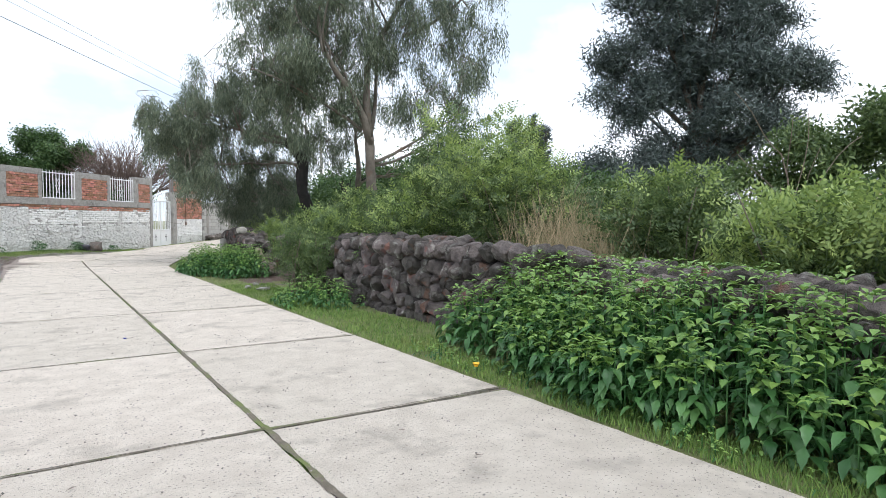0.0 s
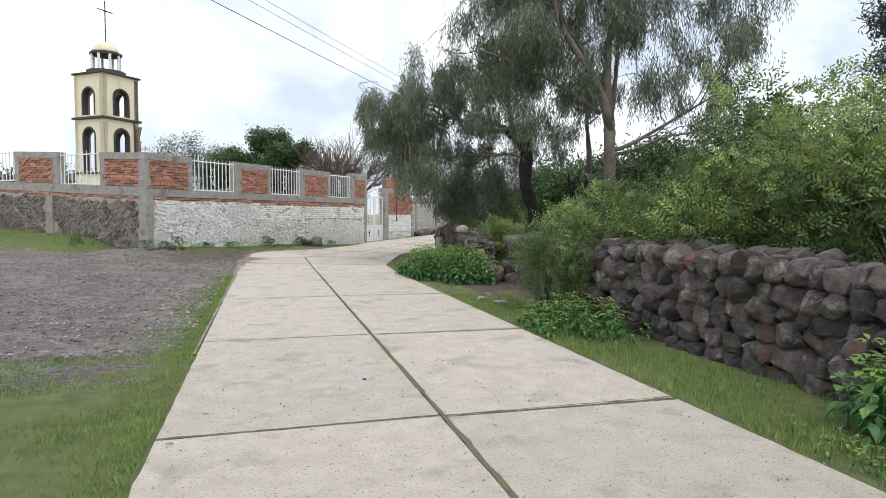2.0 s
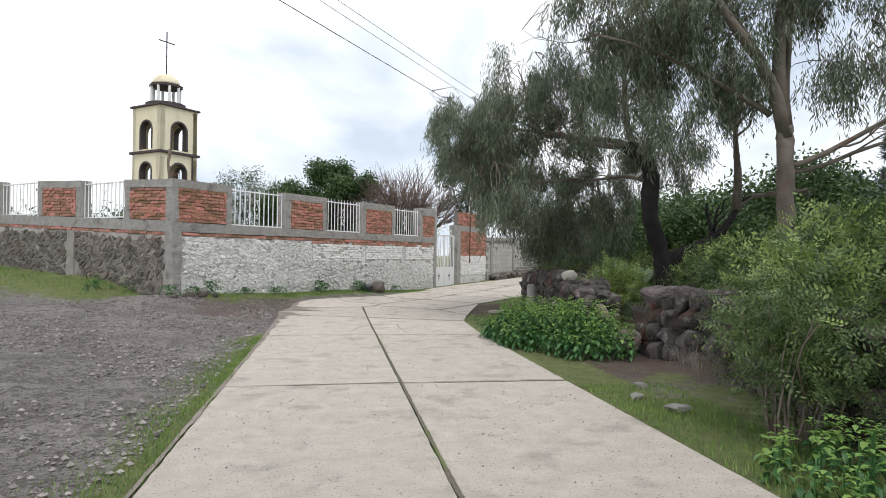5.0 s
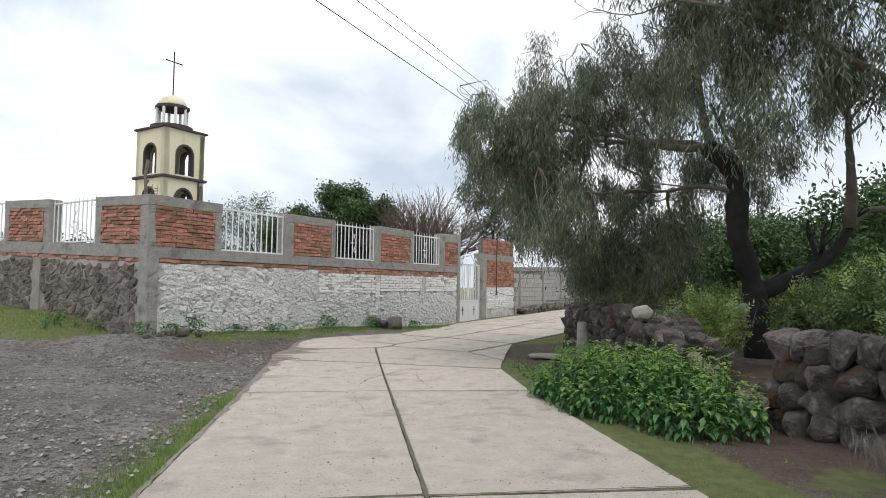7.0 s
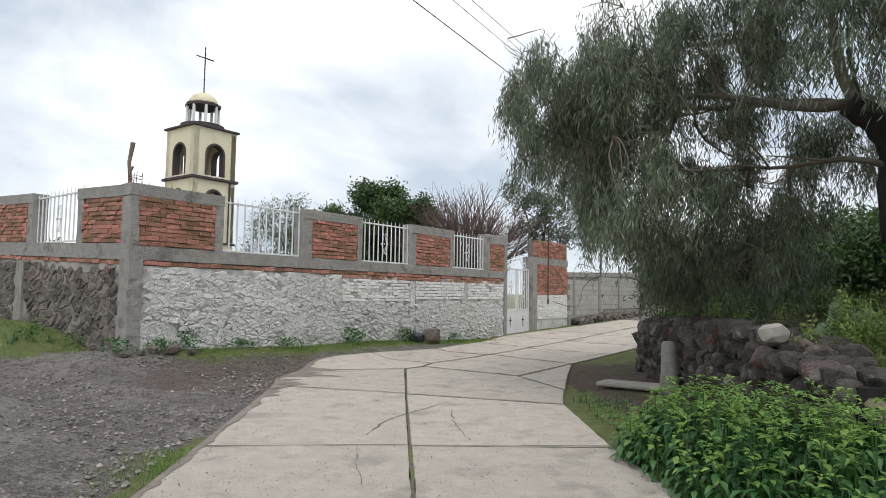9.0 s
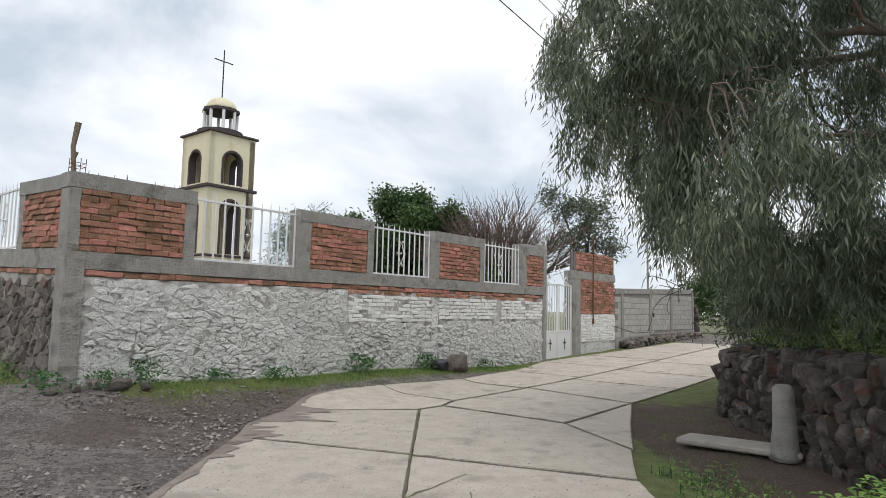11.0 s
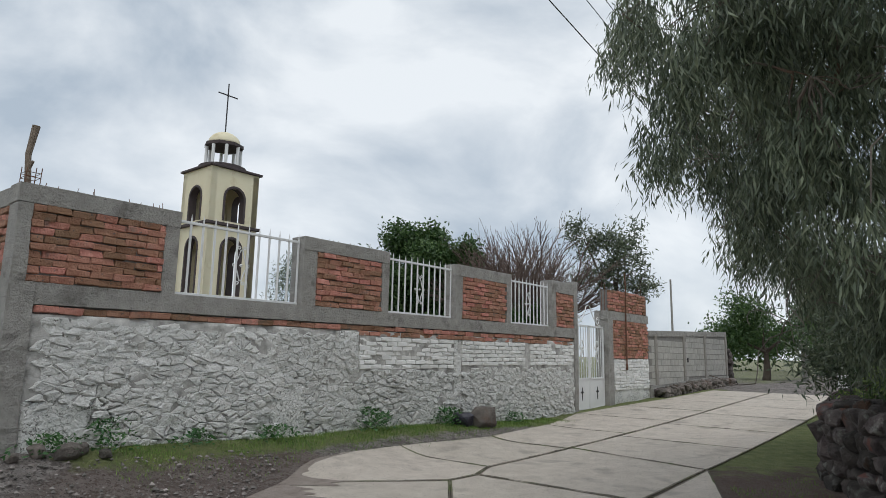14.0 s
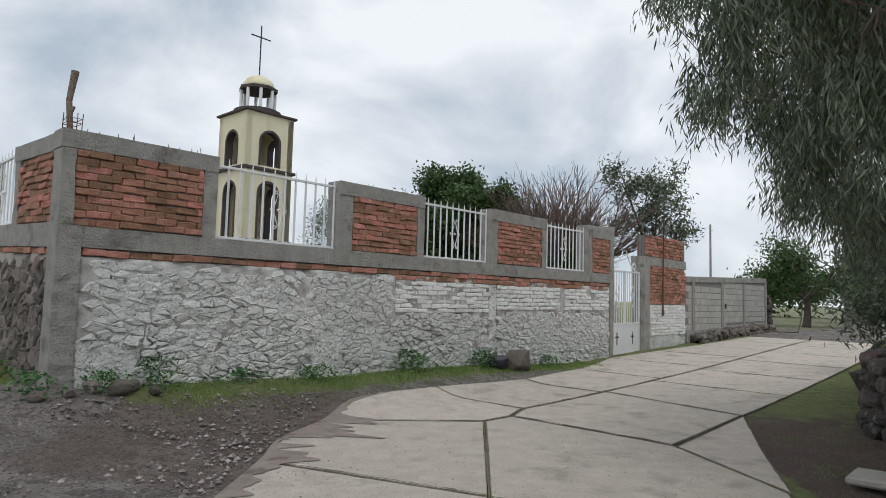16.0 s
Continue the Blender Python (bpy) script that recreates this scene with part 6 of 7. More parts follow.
def nettle_leaf_points(nr, roots, tall, tiers, leaf):
    """Opposite pairs of drooping broad leaves up each stem, crossing from tier to tier; the top ones are young."""
    old, young = [], []
    for (x, y, z), H in zip(roots, tall):
        lean = nr.normal(size=2) * 0.12
        turn = nr.uniform(0, math.pi)
        for i in range(tiers):
            t = 0.25 + 0.75 * i / (tiers - 1)
            px, py, pz = x + lean[0] * t * H, y + lean[1] * t * H, z + H * t
            top = i >= tiers - 2
            for k in range(4 if i == tiers - 1 else 2):
                a = turn + (i % 2) * math.pi / 2 + k * (math.pi / 2 if i == tiers - 1 else math.pi) + nr.normal() * 0.25
                drop = (0.3 if i == tiers - 1 else -0.05) if top else -0.25
                (young if top else old).append((px, py, pz, math.cos(a), math.sin(a), drop + nr.normal() * 0.26, leaf * (0.55 if i == tiers - 1 else 0.8 if top else 1.0) * nr.uniform(0.75, 1.2)))
    return np.array(old), np.array(young)


def broad_leaves(name, arr, material, wide=0.46, curl=0.34):
    """Broad toothed leaves of ten faces with a folded rib and a bent tip."""
    n = len(arr)
    base = arr[:, :3]
    ax = arr[:, 3:6] / np.linalg.norm(arr[:, 3:6], axis=1, keepdims=True)
    L = arr[:, 6:7]
    side = np.cross(ax, np.array([[0, 0, 1.0]]))
    side /= np.maximum(np.linalg.norm(side, axis=1, keepdims=True), 1e-6)
    up = np.cross(side, ax)
    rows = [base + ax * L * 0.12]
    prof = ((0.3, 0.62, 0.02), (0.5, 1.0, 0.04), (0.58, 0.78, 0.03), (0.75, 0.62, -0.02), (0.8, 0.42, -0.04))
    for t, w, dz in prof:
        c = base + ax * L * (0.12 + t * 0.88) + up * L * (dz - curl * t * t)
        for sgn in (-1, 0, 1):
            rows.append(c + side * sgn * L * wide * 0.5 * w + up * abs(sgn) * L * 0.07)
    rows.append(base + ax * L - up * L * (curl + 0.05))
    v = np.stack(rows, 1)
    k = v.shape[1]
    tri = [(0, 1, 2), (0, 2, 3)]
    for r in range(4):
        a, b = 1 + 3 * r, 4 + 3 * r
        tri += [(a, b, a + 1), (a + 1, b, b + 1), (a + 1, b + 1, a + 2), (a + 2, b + 1, b + 2)]
    tri += [(13, k - 1, 14), (14, k - 1, 15)]
    f = (np.arange(n)[:, None, None] * k + np.array(tri)[None]).reshape(-1, 3)
    v = v.reshape(-1, 3)
    me = bpy.data.meshes.new(name)
    me.vertices.add(len(v))
    me.vertices.foreach_set("co", v.ravel())
    me.loops.add(f.size)
    me.loops.foreach_set("vertex_index", f.ravel())
    me.polygons.add(len(f))
    me.polygons.foreach_set("loop_start", np.arange(0, f.size, 3))
    me.update(calc_edges=True)
    me.materials.append(material)
    me.polygons.foreach_set("use_smooth", [True] * len(me.polygons))
    return me


def nettle_patch(label, inside, bounds, n, tall, seed, leaf=0.13, tiers=6):
    """A thicket of nettle-like weeds; inside(x, y) gives 0 to 1, the share of the full height."""
    nr = np.random.default_rng(seed)
    roots, hs = [], []
    while len(roots) < n:
        x, y = nr.uniform(bounds[0], bounds[1]), nr.uniform(bounds[2], bounds[3])
        k = inside(x, y)
        if k > 0.05:
            roots.append((x, y, h(x, y) - 0.02))
            hs.append(tall * (0.35 + 0.65 * k) * nr.uniform(0.8, 1.12))
    root = thing("nettle_patch", label, "weeds", "nettle thickets", kind="stuff")
    old, young = nettle_leaf_points(nr, roots, hs, tiers, leaf)
    part("leaves", broad_leaves("leaves", old, M_NETTLE), M_NETTLE, root)
    part("young_leaves", broad_leaves("young_leaves", young, M_NETTLETIP, wide=0.55, curl=0.1), M_NETTLETIP, root)
    bm = bmesh.new()
    for (x, y, z), H in zip(roots[::2], hs[::2]):
        tube(bm, [(x, y, z), (x, y, z + H * 0.9)], [0.006, 0.004], 4)
    part("stems", bm, M_NETTLE, root)


def near_bush(x, y):
    edge = 3.5 + 0.1 * math.sin(y * 2.1) + 0.25 * max(0, y - 3.4)
    k = min(1.0, (x - edge) / 0.55) if x > edge else 0.0
    return max(0.0, min(k, (5.3 - y) / 0.9, 1.0))


def mid_bush(x, y):
    cx, cy = 4.15, 15.6
    u = (x - cx) * 0.97 + (y - cy) * 0.25
    v = -(x - cx) * 0.25 + (y - cy) * 0.97
    r = (u / 0.9) ** 2 + (v / 1.75) ** 2
    return max(0.0, min(1.0, (1.05 - r) * 1.6))


nettle_patch("thick green nettles with pale tips against the stone wall", near_bush, (3.4, 4.75, -2.2, 5.3), 850, 0.95, 61, leaf=0.15)
nettle_patch("thick green nettles growing between the road and the wall", mid_bush, (2.9, 5.3, 13.6, 17.6), 470, 0.68, 62, leaf=0.12)
nettle_patch("low broad-leaved weeds below the thorn bush", lambda x, y: max(0.0, 1 - ((x - 4.0) / 0.7) ** 2 - ((y - 9.0) / 1.1) ** 2), (3.35, 4.6, 7.9, 10.1), 120, 0.45, 63, leaf=0.11, tiers=4)
nettle_patch("young weeds creeping at the road edge", lambda x, y: 0.5, (3.36, 3.75, -1.5, 5.2), 150, 0.16, 64, leaf=0.06, tiers=3)
nettle_patch("young weeds by the stone bench", lambda x, y: 0.5, (3.55, 4.4, 17.2, 19.6), 120, 0.18, 65, leaf=0.06, tiers=3)
nettle_patch("weeds at the foot of the rubble wall", lambda x, y: 0.7, (-5.6, -4.0, 22.2, 23.4), 40, 0.3, 66, leaf=0.1, tiers=4)


def grass_blades(label, xy, tall, seed, wide=0.006, spread=0.5):
    nr = np.random.default_rng(seed)
    n = len(xy)
    base = np.stack([xy[:, 0], xy[:, 1], height(xy[:, 0], xy[:, 1]) - 0.025], 1)
    ax = unit(nr, n) * spread
    ax[:, 2] = 1
    ob = new("grass", leaves("grass", base, ax, unit(nr, n), tall * nr.uniform(0.5, 1.3, n), np.full(n, wide), M_GRASS, 0.1, simple=True))
    return tagged(ob, label, "grass", kind="stuff")


def patchy(nr, x, y, cut=-0.1, f=1.3):
    keep = np.array([noise.noise(Vector((a * f, b * f, 0))) > cut + 0.25 * nr.normal() for a, b in zip(x, y)])
    return np.stack([x[keep], y[keep]], 1)


gr = np.random.default_rng(70)
n = 60000
lx = ROAD_L - 0.02 - gr.random(n) ** 1.3 * 4.6
ly = gr.uniform(1.0, 8.6, n)
grass_blades("short worn lawn grass beside the road", patchy(gr, lx, ly, -0.08), 0.05, 71, 0.008)
n = 16000
ly = gr.uniform(8, 17, n)
lx = ROAD_L + 0.02 - np.abs(gr.normal(size=n)) * (0.34 - 0.014 * (ly - 8))
grass_blades("narrow grass verge along the road edge", patchy(gr, lx, ly, -0.1), 0.05, 72)
n = 24000
ly = gr.uniform(-2, 12.5, n)
lx = ROAD_R + 0.02 + gr.random(n) * np.interp(ly, [-2, 5, 5.6, 9, 12], [0.4, 0.5, 1.2, 0.8, 1.0])
grass_blades("fresh green grass between road and stone wall", patchy(gr, lx, ly, -0.35), 0.075, 73, 0.007)
n = 9000
ly = gr.uniform(12.5, 23.6, n)
lx = np.interp(ly, [12, 19, 23.6], [3.32, 3.5, 4.85]) + gr.random(n) * 1.1
grass_blades("thin grass on red earth by the stone wall", patchy(gr, lx, ly, 0.1), 0.05, 74)
n = 16000
s_, d_ = gr.uniform(0.9, 10.6, n), np.abs(gr.normal(size=n)) * 0.36 + 0.02
w_ = CORNER[None] + s_[:, None] * ALONG[None] + d_[:, None] * OUT[None]
grass_blades("bright grass strip along the foot of the white wall", patchy(gr, w_[:, 0], w_[:, 1], -0.25, 2.0), 0.055, 75, 0.008)
n = 9000
u_, d_ = gr.uniform(1.0, 12, n), np.abs(gr.normal(size=n)) * 1.0 + 0.1
w_ = CORNER[None] - u_[:, None] * OUT[None] - d_[:, None] * ALONG[None]
grass_blades("grass bank along the foot of the rubble wall", patchy(gr, w_[:, 0], w_[:, 1], -0.2), 0.09, 76, 0.01)
n = 9000
jy = -1 + 17 * gr.random(n) ** 1.6
jx = SEAM + gr.normal(size=n) * 0.016
grass_blades("moss and grass growing in the road seam", patchy(gr, jx, jy, -0.05, 2.2), 0.036, 77, 0.005, 0.8)


def weed_tuft(label, at, seed, n=170, tall=0.3):
    nr = np.random.default_rng(seed)
    x, y = at
    root = thing("weed_tuft", label, "weed", "weeds at the wall foot")
    up = nr.uniform(0, 1, n)
    wide = 0.17 * (1.1 - 0.7 * up)
    base = np.stack([x + nr.normal(size=n) * wide, y + nr.normal(size=n) * wide, np.full(n, h(x, y)) + up * tall], 1)
    ax = unit(nr, n)
    ax[:, 2] = np.abs(ax[:, 2]) * 0.5
    part("foliage", leaves("foliage", base, ax, unit(nr, n), nr.uniform(0.04, 0.09, n), nr.uniform(0.02, 0.035, n), M_NETTLE), M_NETTLE, root)


for k, (s, t) in enumerate(((1.0, 0.34), (2.1, 0.18), (5.0, 0.36), (5.3, 0.25), (6.9, 0.3), (7.1, 0.28), (9.2, 0.2), (3.2, 0.2), (-0.25, 0.25), (0.5, 0.2))):
    weed_tuft("green weeds at the foot of the white wall", on_front(s, 0.18)[:2], 160 + k, tall=t)


def gravel_bed():
    """Loose stones strewn over the dirt yard, and grit on the road."""
    nr = np.random.default_rng(80)
    n = 42000
    x, y = -0.75 - nr.random(n) ** 1.25 * 8.5, nr.uniform(8.6, 23.5, n)
    sz = 0.005 + 0.026 * nr.random(n) ** 6.0
    ok = (x - CORNER[0]) * OUT[0] + (y - CORNER[1]) * OUT[1] > 0.4
    x, y, sz = x[ok], y[ok], sz[ok]
    x2, y2 = nr.uniform(ROAD_L, ROAD_R, 2200), nr.uniform(0.5, 22, 2200)
    x, y, sz = np.concatenate([x, x2]), np.concatenate([y, y2]), np.concatenate([sz, nr.uniform(0.003, 0.009, 2200)])
    m = len(x)
    z = height(x, y) + np.where(road_mask(x, y), 0.002, -0.012) + sz * 0.4
    o = np.array([(1, 0, 0), (0, 1, 0), (-1, 0, 0), (0, -1, 0), (0, 0, 0.75), (0, 0, -0.75)], float)
    v = np.stack([x, y, z], 1)[:, None] + o[None] * sz[:, None, None] * nr.uniform(0.65, 1.4, (m, 6, 1))
    tri = np.array([(0, 1, 4), (1, 2, 4), (2, 3, 4), (3, 0, 4), (1, 0, 5), (2, 1, 5), (3, 2, 5), (0, 3, 5)])
    f = (np.arange(m)[:, None, None] * 6 + tri[None]).reshape(-1, 3)
    ob = new("gravel", mesh_of("gravel", v.reshape(-1, 3).tolist(), f.tolist(), M_PEBBLE))
    tagged(ob, "loose grey and brown gravel on the dirt yard", "gravel", kind="stuff")


gravel_bed()


# ---- loose things ----
def boulder(name, label, at, size, seed, material=M_LAVA, z=None, group=""):
    me = stone_mesh(None, seed, material=material, cuts=3)
    ob = new(name, me)
    x, y = at
    ob.matrix_basis = Matrix.Translation((x, y, (h(x, y) if z is None else z) + size[2] * 0.36)) @ Matrix.Rotation(seed, 4, "Z") @ Matrix.Diagonal((*size, 1))
    return tagged(ob, label, "rock", group)


M_PALE = mat("pale_rock", (0.36, 0.33, 0.29), (0.48, 0.45, 0.4), 6.0, 0.9, 0.6, 30)
boulder("boulder", "pale rounded boulder lying on the stone wall", (5.0, 17.2), (0.28, 0.25, 0.22), 3.3, M_PALE, 1.0)
boulder("rock", "brown rounded rock at the foot of the white wall", on_front(7.75, 0.42)[:2], (0.5, 0.42, 0.42), 4.1, M_RUBBLE)
boulder("rock", "reddish brown rock half buried at the wall end", (4.95, 14.75), (0.5, 0.45, 0.4), 5.2, M_RUBBLE)
for k, (s, d, q) in enumerate(((0.35, 0.2, 0.2), (0.6, 0.3, 0.26), (0.75, 0.2, 0.2), (0.95, 0.35, 0.15), (-0.2, 0.35, 0.17), (0.1, 0.3, 0.14))):
    boulder("rubble_stone", "loose rubble stone at the wall corner", on_front(s, d)[:2], (q, q * 0.8, q * 0.7), 6.0 + k, M_RUBBLE, group="loose rubble stones")
for k, (x, y, q) in enumerate(((3.8, 11.3, 0.24), (3.65, 11.8, 0.16), (3.95, 12.3, 0.13))):
    boulder("flat_stone", "flat grey stone lying in the grass", (x, y), (q, q * 0.8, 0.07), 16.0 + k, M_CONC, group="flat stones in the grass")


def plastic_bag():
    me = stone_mesh(None, 27, material=M_CLOTH, cuts=3)
    ob = new("plastic_bag", me)
    x, y, _ = on_front(7.3, 0.28)
    ob.matrix_basis = Matrix.Translation((x, y, h(x, y) + 0.1)) @ Matrix.Diagonal((0.4, 0.3, 0.28, 1))
    tagged(ob, "crumpled dark plastic bag beside the rock", "bag")


plastic_bag()


def stone_bench():
    """A cement slab on the ground with a broken round post beside it."""
    bm = bmesh.new()
    box(bm, (-0.62, -0.24, 0), (0.62, 0.24, 0.07), bevel=0.02)
    for v in bm.verts:
        v.co += noise.noise_vector(v.co * 3) * 0.02
    ob = part("cement_slab", bm, M_PALE, None)
    ob.matrix_basis = Matrix.Translation((4.95, 20.55, 0.02)) @ Matrix.Rotation(radians(-38), 4, "Z")
    tagged(ob, "worn cement slab lying on the ground by the wall", "slab")
    bm = bmesh.new()
    tube(bm, [(0, 0, -0.05), (0, 0, 0.03), (0.005, 0, 0.3), (0.0, 0, 0.68), (0, 0, 0.72)], [0.15, 0.14, 0.115, 0.1, 0.07], 14)
    for v in bm.verts:
        v.co += noise.noise_vector(v.co * 5) * 0.012
    ob = part("cement_post", bm, M_CONC, None, smooth_faces=True)
    ob.location = (5.2, 20.12, 0.05)
    tagged(ob, "stubby grey cement post beside the stone wall", "post")


stone_bench()


def fallen_log():
    ob = part("fallen_log", bmesh.new(), M_DEADWOOD, None)
    bm = bmesh.new()
    tube(bm, bend((4.95, 14.95, 0.25), (5.35, 17.3, 1.0), 6, 0.02, random.Random(3)), [0.1, 0.1, 0.09, 0.09, 0.08, 0.07, 0.05], 9)
    for v in bm.verts:
        v.co += noise.noise_vector(v.co * 6) * 0.02
    bm.to_mesh(ob.data)
    bm.free()
    tagged(ob, "grey weathered log leaning across the wall gap", "log")


fallen_log()


def cactus():
    """Prickly pear: flat oval pads growing out of one another."""
    root = thing("prickly_pear", "grey-green prickly pear with upright oval pads", "cactus")
    rng = random.Random(8)
    base = Vector((6.2, 17.5, h(6.2, 17.5)))
    todo = [(base + Vector((0.12 * k, 0.05 * k, 0.0)), 0, rng.uniform(-0.3, 0.3)) for k in range(-2, 3)]
    me = None
    while todo:
        p, lvl, tilt = todo.pop()
        L = rng.uniform(0.26, 0.36)
        if me is None:
            bm = bmesh.new()
            bmesh.ops.create_uvsphere(bm, u_segments=12, v_segments=8, radius=0.5)
            for v in bm.verts:
                v.co = Vector((v.co.x * (0.62 + 0.2 * v.co.z), v.co.y * 0.14, v.co.z + 0.48))
            me = bpy.data.meshes.new("pad")
            bm.to_mesh(me)
            bm.free()
        ob = part("pad", me, M_CACTUS, root, smooth_faces=(lvl == 0))
        m = Matrix.Translation(p) @ Euler((rng.uniform(-0.3, 0.3), tilt, rng.uniform(-0.8, 0.8))).to_matrix().to_4x4() @ Matrix.Diagonal((L, L, L, 1))
        ob.matrix_basis = m
        if lvl < 3:
            for q in range(rng.choice((1, 2))):
                todo.append((m @ Vector((rng.uniform(-0.22, 0.22), 0, 0.9)), lvl + 1, tilt + rng.uniform(-0.6, 0.6)))


cactus()


def wooden_stake():
    ob = part("wooden_stake", bmesh.new(), M_DEADWOOD, None)
    x, y, _ = on_front(0.12, -0.38)
    bm = bmesh.new()
    tube(bm, [(x, y, 0.2), (x, y, 2.4), (x + 0.01, y, 3.3), (x - 0.02, y, 3.6), (x + 0.03, y, 3.94)], [0.05, 0.042, 0.034, 0.032, 0.042], 8)
    tube(bm, [(x, y, 3.45), (x + 0.06, y - 0.02, 3.52)], [0.03, 0.015], 6)
    bm.to_mesh(ob.data)
    bm.free()
    tagged(ob, "crooked grey wooden stake behind the wall corner", "stake")


wooden_stake()


def rebar_cage():
    """Starter bars left standing at the corner and wire ends along the wall top."""
    root = thing("rebar_cage", "rusty starter bars standing on the wall corner", "rebar")
    for k, (s, d) in enumerate(((0.0, -0.02), (0.14, -0.02), (0.0, -0.2), (0.14, -0.2))):
        x, y, _ = on_front(s, d)
        bm = bmesh.new()
        tube(bm, [(x, y, TOPZ - 0.05), (x + 0.01, y, TOPZ + 0.17 + 0.02 * k)], 0.005, 5)
        part("bar", bm, M_RUST, root)
    for z in (0.08, 0.13):
        bm = bmesh.new()
        tube(bm, [on_front(s, d, TOPZ + z) for s, d in ((0, -0.02), (0.14, -0.02), (0.14, -0.2), (0, -0.2), (0, -0.02))], 0.004, 4)
        part("stirrup", bm, M_RUST, root)
    ends = thing("wire_ends", "row of short rusty wire ends along the wall top", "rebar")
    rng = random.Random(6)
    for a, b in ((0.25, 1.7), (3.75, 5.4)):
        for k in range(14 if a < 1 else 4):
            s = rng.uniform(a, b)
            x, y, _ = on_front(s, rng.choice((-0.05, -0.22)))
            bm = bmesh.new()
            tube(bm, [(x, y, TOPZ - 0.03), (x + rng.uniform(-0.02, 0.02), y, TOPZ + rng.uniform(0.04, 0.1))], 0.004, 4)
            part("wire_end", bm, M_RUST, ends)


rebar_cage()


def cables():
    a = Vector((-26.0, -17.0, 8.2))
    d = Vector((0.58, 0.815, -0.03))
    for k, (off, up) in enumerate(((0.0, 0.0), (0.2, 0.32), (0.35, 0.45))):
        side = Vector((0.815, -0.58, 0)) * off
        p, q = a + side + Vector((0, 0, up - 0.0)), a + d * 78 + side + Vector((0, 0, up * 1.35))
        bm = bmesh.new()
        tube(bm, [p.lerp(q, t) - Vector((0, 0, 1.1 * math.sin(math.pi * t) * 0.35)) for t in np.linspace(0, 1, 24)], 0.009 if k == 0 else 0.006, 5)
        ob = part("overhead_cable", bm, M_RUBBER, None)
        tagged(ob, "thin black overhead cable crossing the lane", "cable", "overhead cables")
    for x, y, top in ((-26.0, -17.0, 9.9), (19.3, 46.6, 8.6)):
        bm = bmesh.new()
        tube(bm, [(x, y, -0.2), (x, y, top)], [0.15, 0.09], 10)
        ob = part("utility_pole", bm, M_CONC, None)
        tagged(ob, "tall grey concrete utility pole", "utility pole", "utility poles")
    bm = bmesh.new()
    x, y, _ = on_front(30.5, -4.0)
    tube(bm, [(x, y, 0), (x, y, 5.5)], [0.07, 0.05], 8)
    ob = part("utility_pole", bm, M_CONC, None)
    tagged(ob, "thin grey pole behind the block wall", "utility pole", "utility poles")


cables()


def white_markers():
    """Two white painted stone markers far behind the stone wall."""
    for k, (dx, w, hh) in enumerate(((0.0, 0.3, 3.0), (-0.65, 0.28, 2.5))):
        bm = bmesh.new()
        box(bm, (-w / 2, -0.12, 0), (w / 2, 0.12, hh), bevel=0.02)
        box(bm, (-w * 0.62, -0.14, hh - 0.25), (w * 0.62, 0.14, hh - 0.12), bevel=0.01)
        ob = part("stone_marker", bm, M_WPAINT, None)
        ob.location = (16.7 + dx, 38.6, 0.1)
        tagged(ob, "white painted upright stone marker", "marker", "white stone markers")


white_markers()


def tiled_shed():
    """A low shed behind the shrubs with a roof of worn clay tiles."""
    root = thing("shed", "low shed with a worn roof of pale and red clay tiles", "shed", at=Matrix.Translation((16.2, 4.6, 0.3)) @ Matrix.Rotation(radians(20), 4, "Z"))
    bm = bmesh.new()
    box(bm, (-2, -2.5, 0), (2, 2.5, 1.0), bevel=0.01)
    part("wall", bm, M_WHITE, root)
    bm = bmesh.new()
    tube(bm, [(0, 0, -0.26), (0, 0, 0.26)], [0.09, 0.1], 8)
    for v in bm.verts:
        v.co = Vector((v.co.z, v.co.x, v.co.y * 0.7))
    me = bpy.data.meshes.new("tile")
    bm.to_mesh(me)
    bm.free()
    me.materials.append(M_TILE)
    roof = part("roof", mesh_of("roof", [(-2.2, -2.7, 0.98), (2.2, -2.7, 1.62), (2.2, 2.7, 1.62), (-2.2, 2.7, 0.98), (-2.2, -2.7, 0.9), (2.2, -2.7, 1.54), (2.2, 2.7, 1.54), (-2.2, 2.7, 0.9)],
                                [(0, 1, 2, 3), (7, 6, 5, 4), (0, 4, 5, 1), (1, 5, 6, 2), (2, 6, 7, 3), (3, 7, 4, 0)], M_TILE), None, root)
    for i in range(9):
        for j in range(27):
            ob = new("tile", me)
            ob.parent = roof
            x = -2.0 + i * 0.5
            ob.matrix_basis = Matrix.Translation((x, -2.6 + j * 0.2, 1.03 + (x + 2.2) * 0.1455)) @ Matrix.Rotation(-0.145 - 0.03, 4, "Y")


tiled_shed()


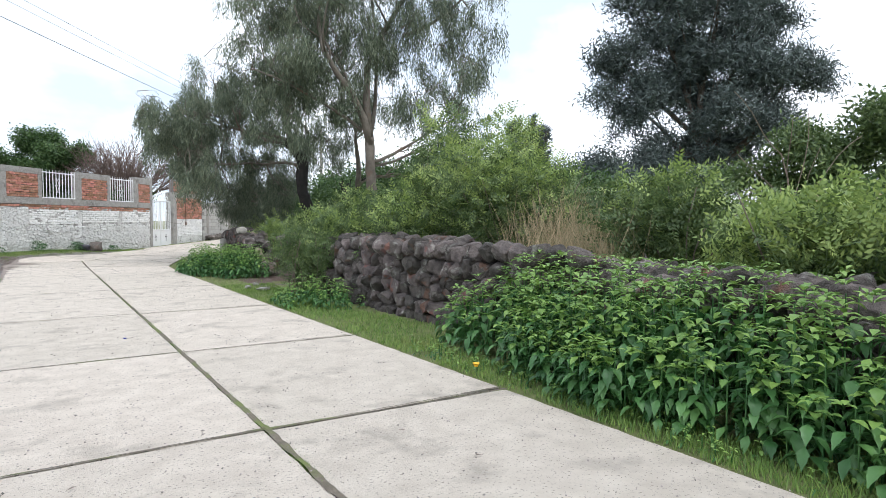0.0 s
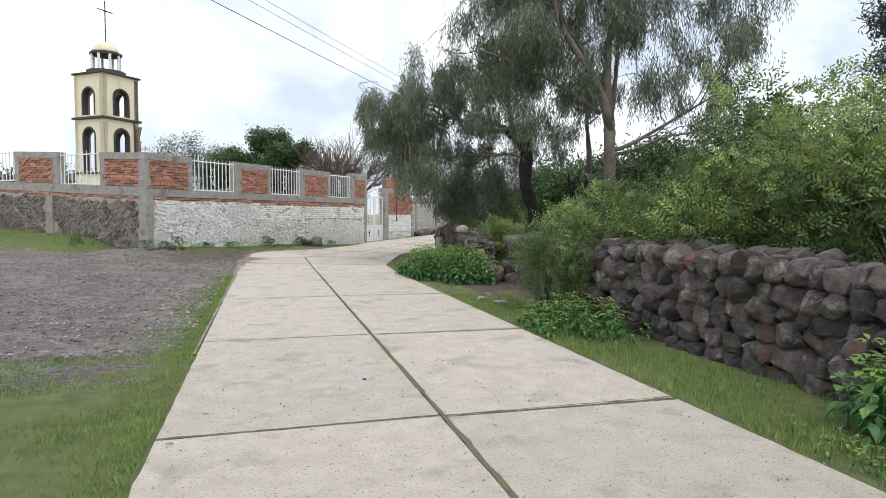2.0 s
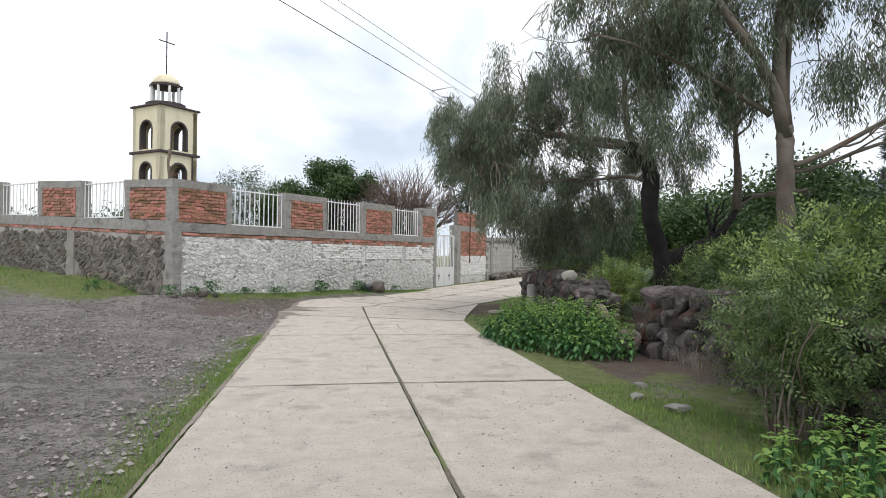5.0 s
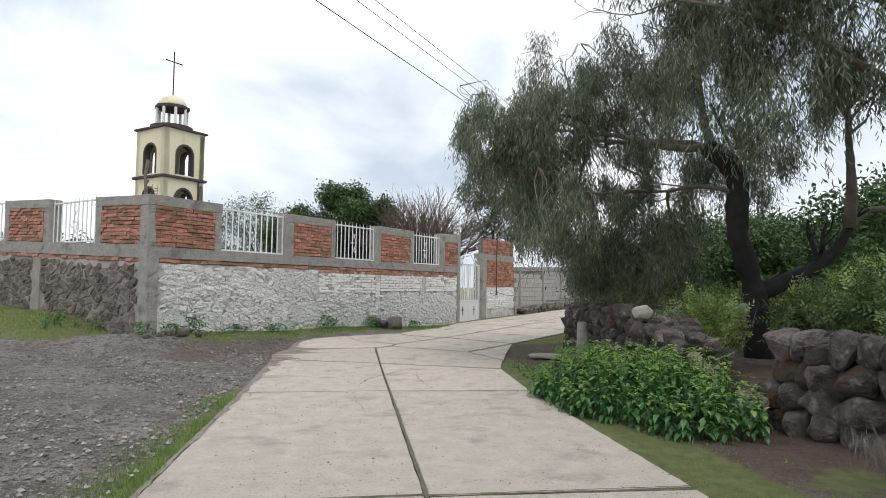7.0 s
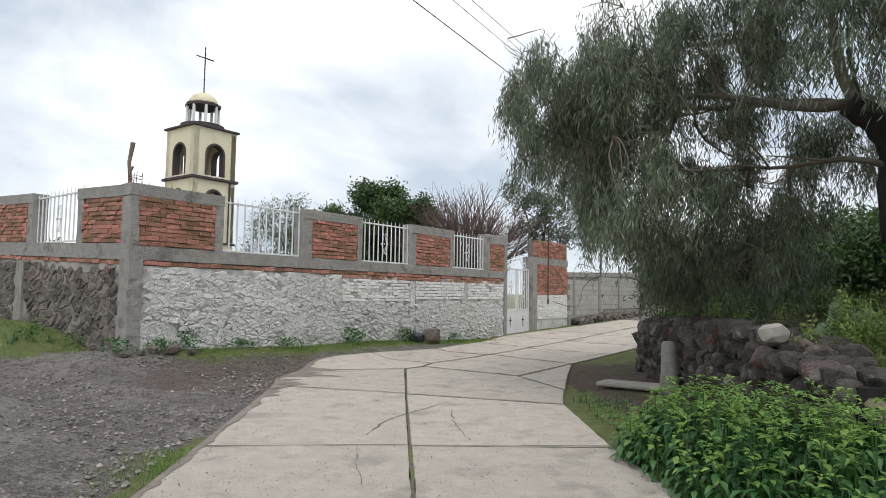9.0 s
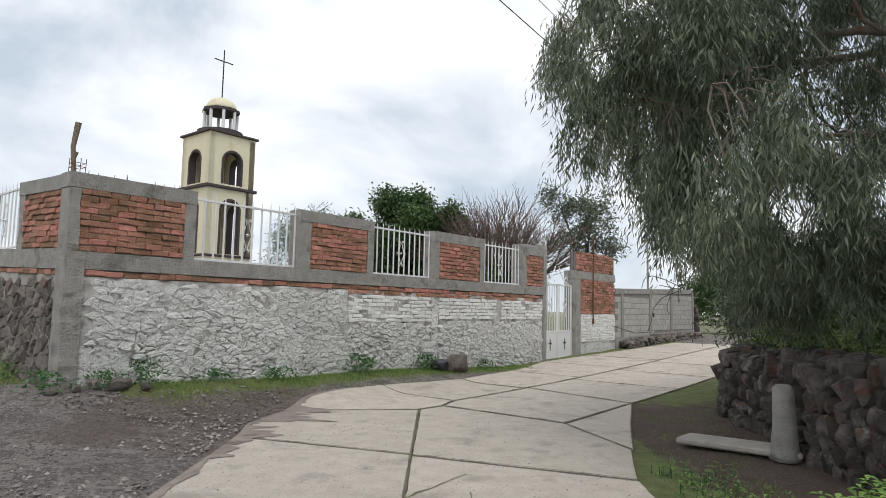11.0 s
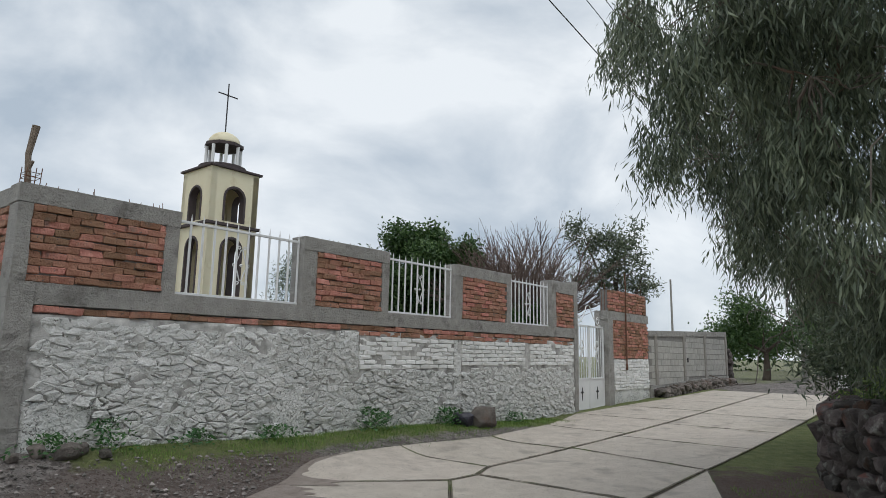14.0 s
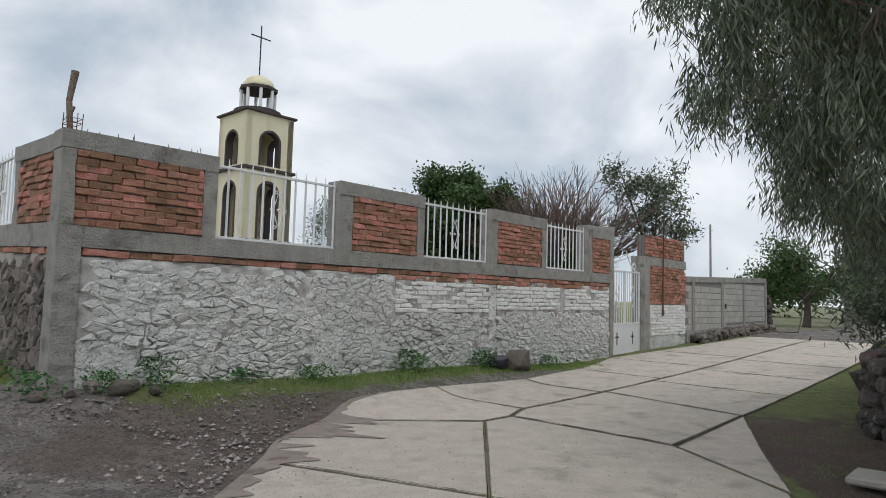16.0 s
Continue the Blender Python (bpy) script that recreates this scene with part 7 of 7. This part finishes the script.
def far_house():
    """A low cream outbuilding with a red sheet roof inside the churchyard."""
    c = on_front(0.5, -16.0)
    root = thing("outbuilding", "low cream churchyard building with a red sheet roof", "building", at=Matrix.Translation((c[0] - 5, c[1] - 1, 0.9)) @ Matrix.Rotation(HEAD, 4, "Z"))
    bm = bmesh.new()
    box(bm, (-4, -6, 0), (4, 6, 1.5), bevel=0.02)
    part("wall", bm, M_CREAM, root)
    bm = bmesh.new()
    for k in range(30):
        box(bm, (-4.3, -6.2 + k * 0.413, 1.52), (4.3, -6.2 + k * 0.413 + 0.2, 1.75))
        box(bm, (-4.3, -6.2 + k * 0.413 + 0.2, 1.52), (4.3, -6.2 + k * 0.413 + 0.413, 1.71))
    part("roof", bm, M_SHEET, root)


far_house()


def small_things():
    flower = thing("yellow_flower", "single orange-yellow flower in the grass verge", "flower", at=Matrix.Translation((3.33, 3.62, 0)))
    bm = bmesh.new()
    for k in range(5):
        box(bm, (-0.016, 0.0, 0.0), (0.016, 0.042, 0.005), Matrix.Translation((0, 0, 0.08)) @ Matrix.Rotation(2 * math.pi * k / 5, 4, "Z") @ Matrix.Rotation(0.8, 4, "X"))
    part("petals", bm, M_YELLOW, flower)
    bm = bmesh.new()
    tube(bm, [(0, 0, -0.02), (0, 0, 0.083)], 0.003, 5)
    part("stem", bm, M_NETTLE, flower)
    bm = bmesh.new()
    tube(bm, [(0.95, 7.15, 0.0), (0.95, 7.15, 0.012), (0.95, 7.15, 0.014)], [0.016, 0.016, 0.012], 12)
    ob = part("bottle_cap", bm, M_BLUE, None)
    tagged(ob, "small blue plastic bottle cap on the road", "bottle cap")
    rng = random.Random(90)
    for k in range(26):
        x, y = rng.uniform(ROAD_L + 0.1, ROAD_R - 0.1), rng.uniform(1.5, 16)
        nr = np.random.default_rng(900 + k)
        ob = new("dead_leaf", leaves("dead_leaf", np.array([[0, 0, 0.004]]), np.array([[1, 0, 0.05]]), np.array([[0, 0.1, 1.0]]), np.array([rng.uniform(0.04, 0.075)]), np.array([0.016]), M_TWIG))
        ob.matrix_basis = Matrix.Translation((x, y, 0.004)) @ Matrix.Rotation(rng.uniform(0, 6.28), 4, "Z")
        tagged(ob, "small dry brown leaf lying on the concrete", "leaf", "dry leaves on the road")


small_things()
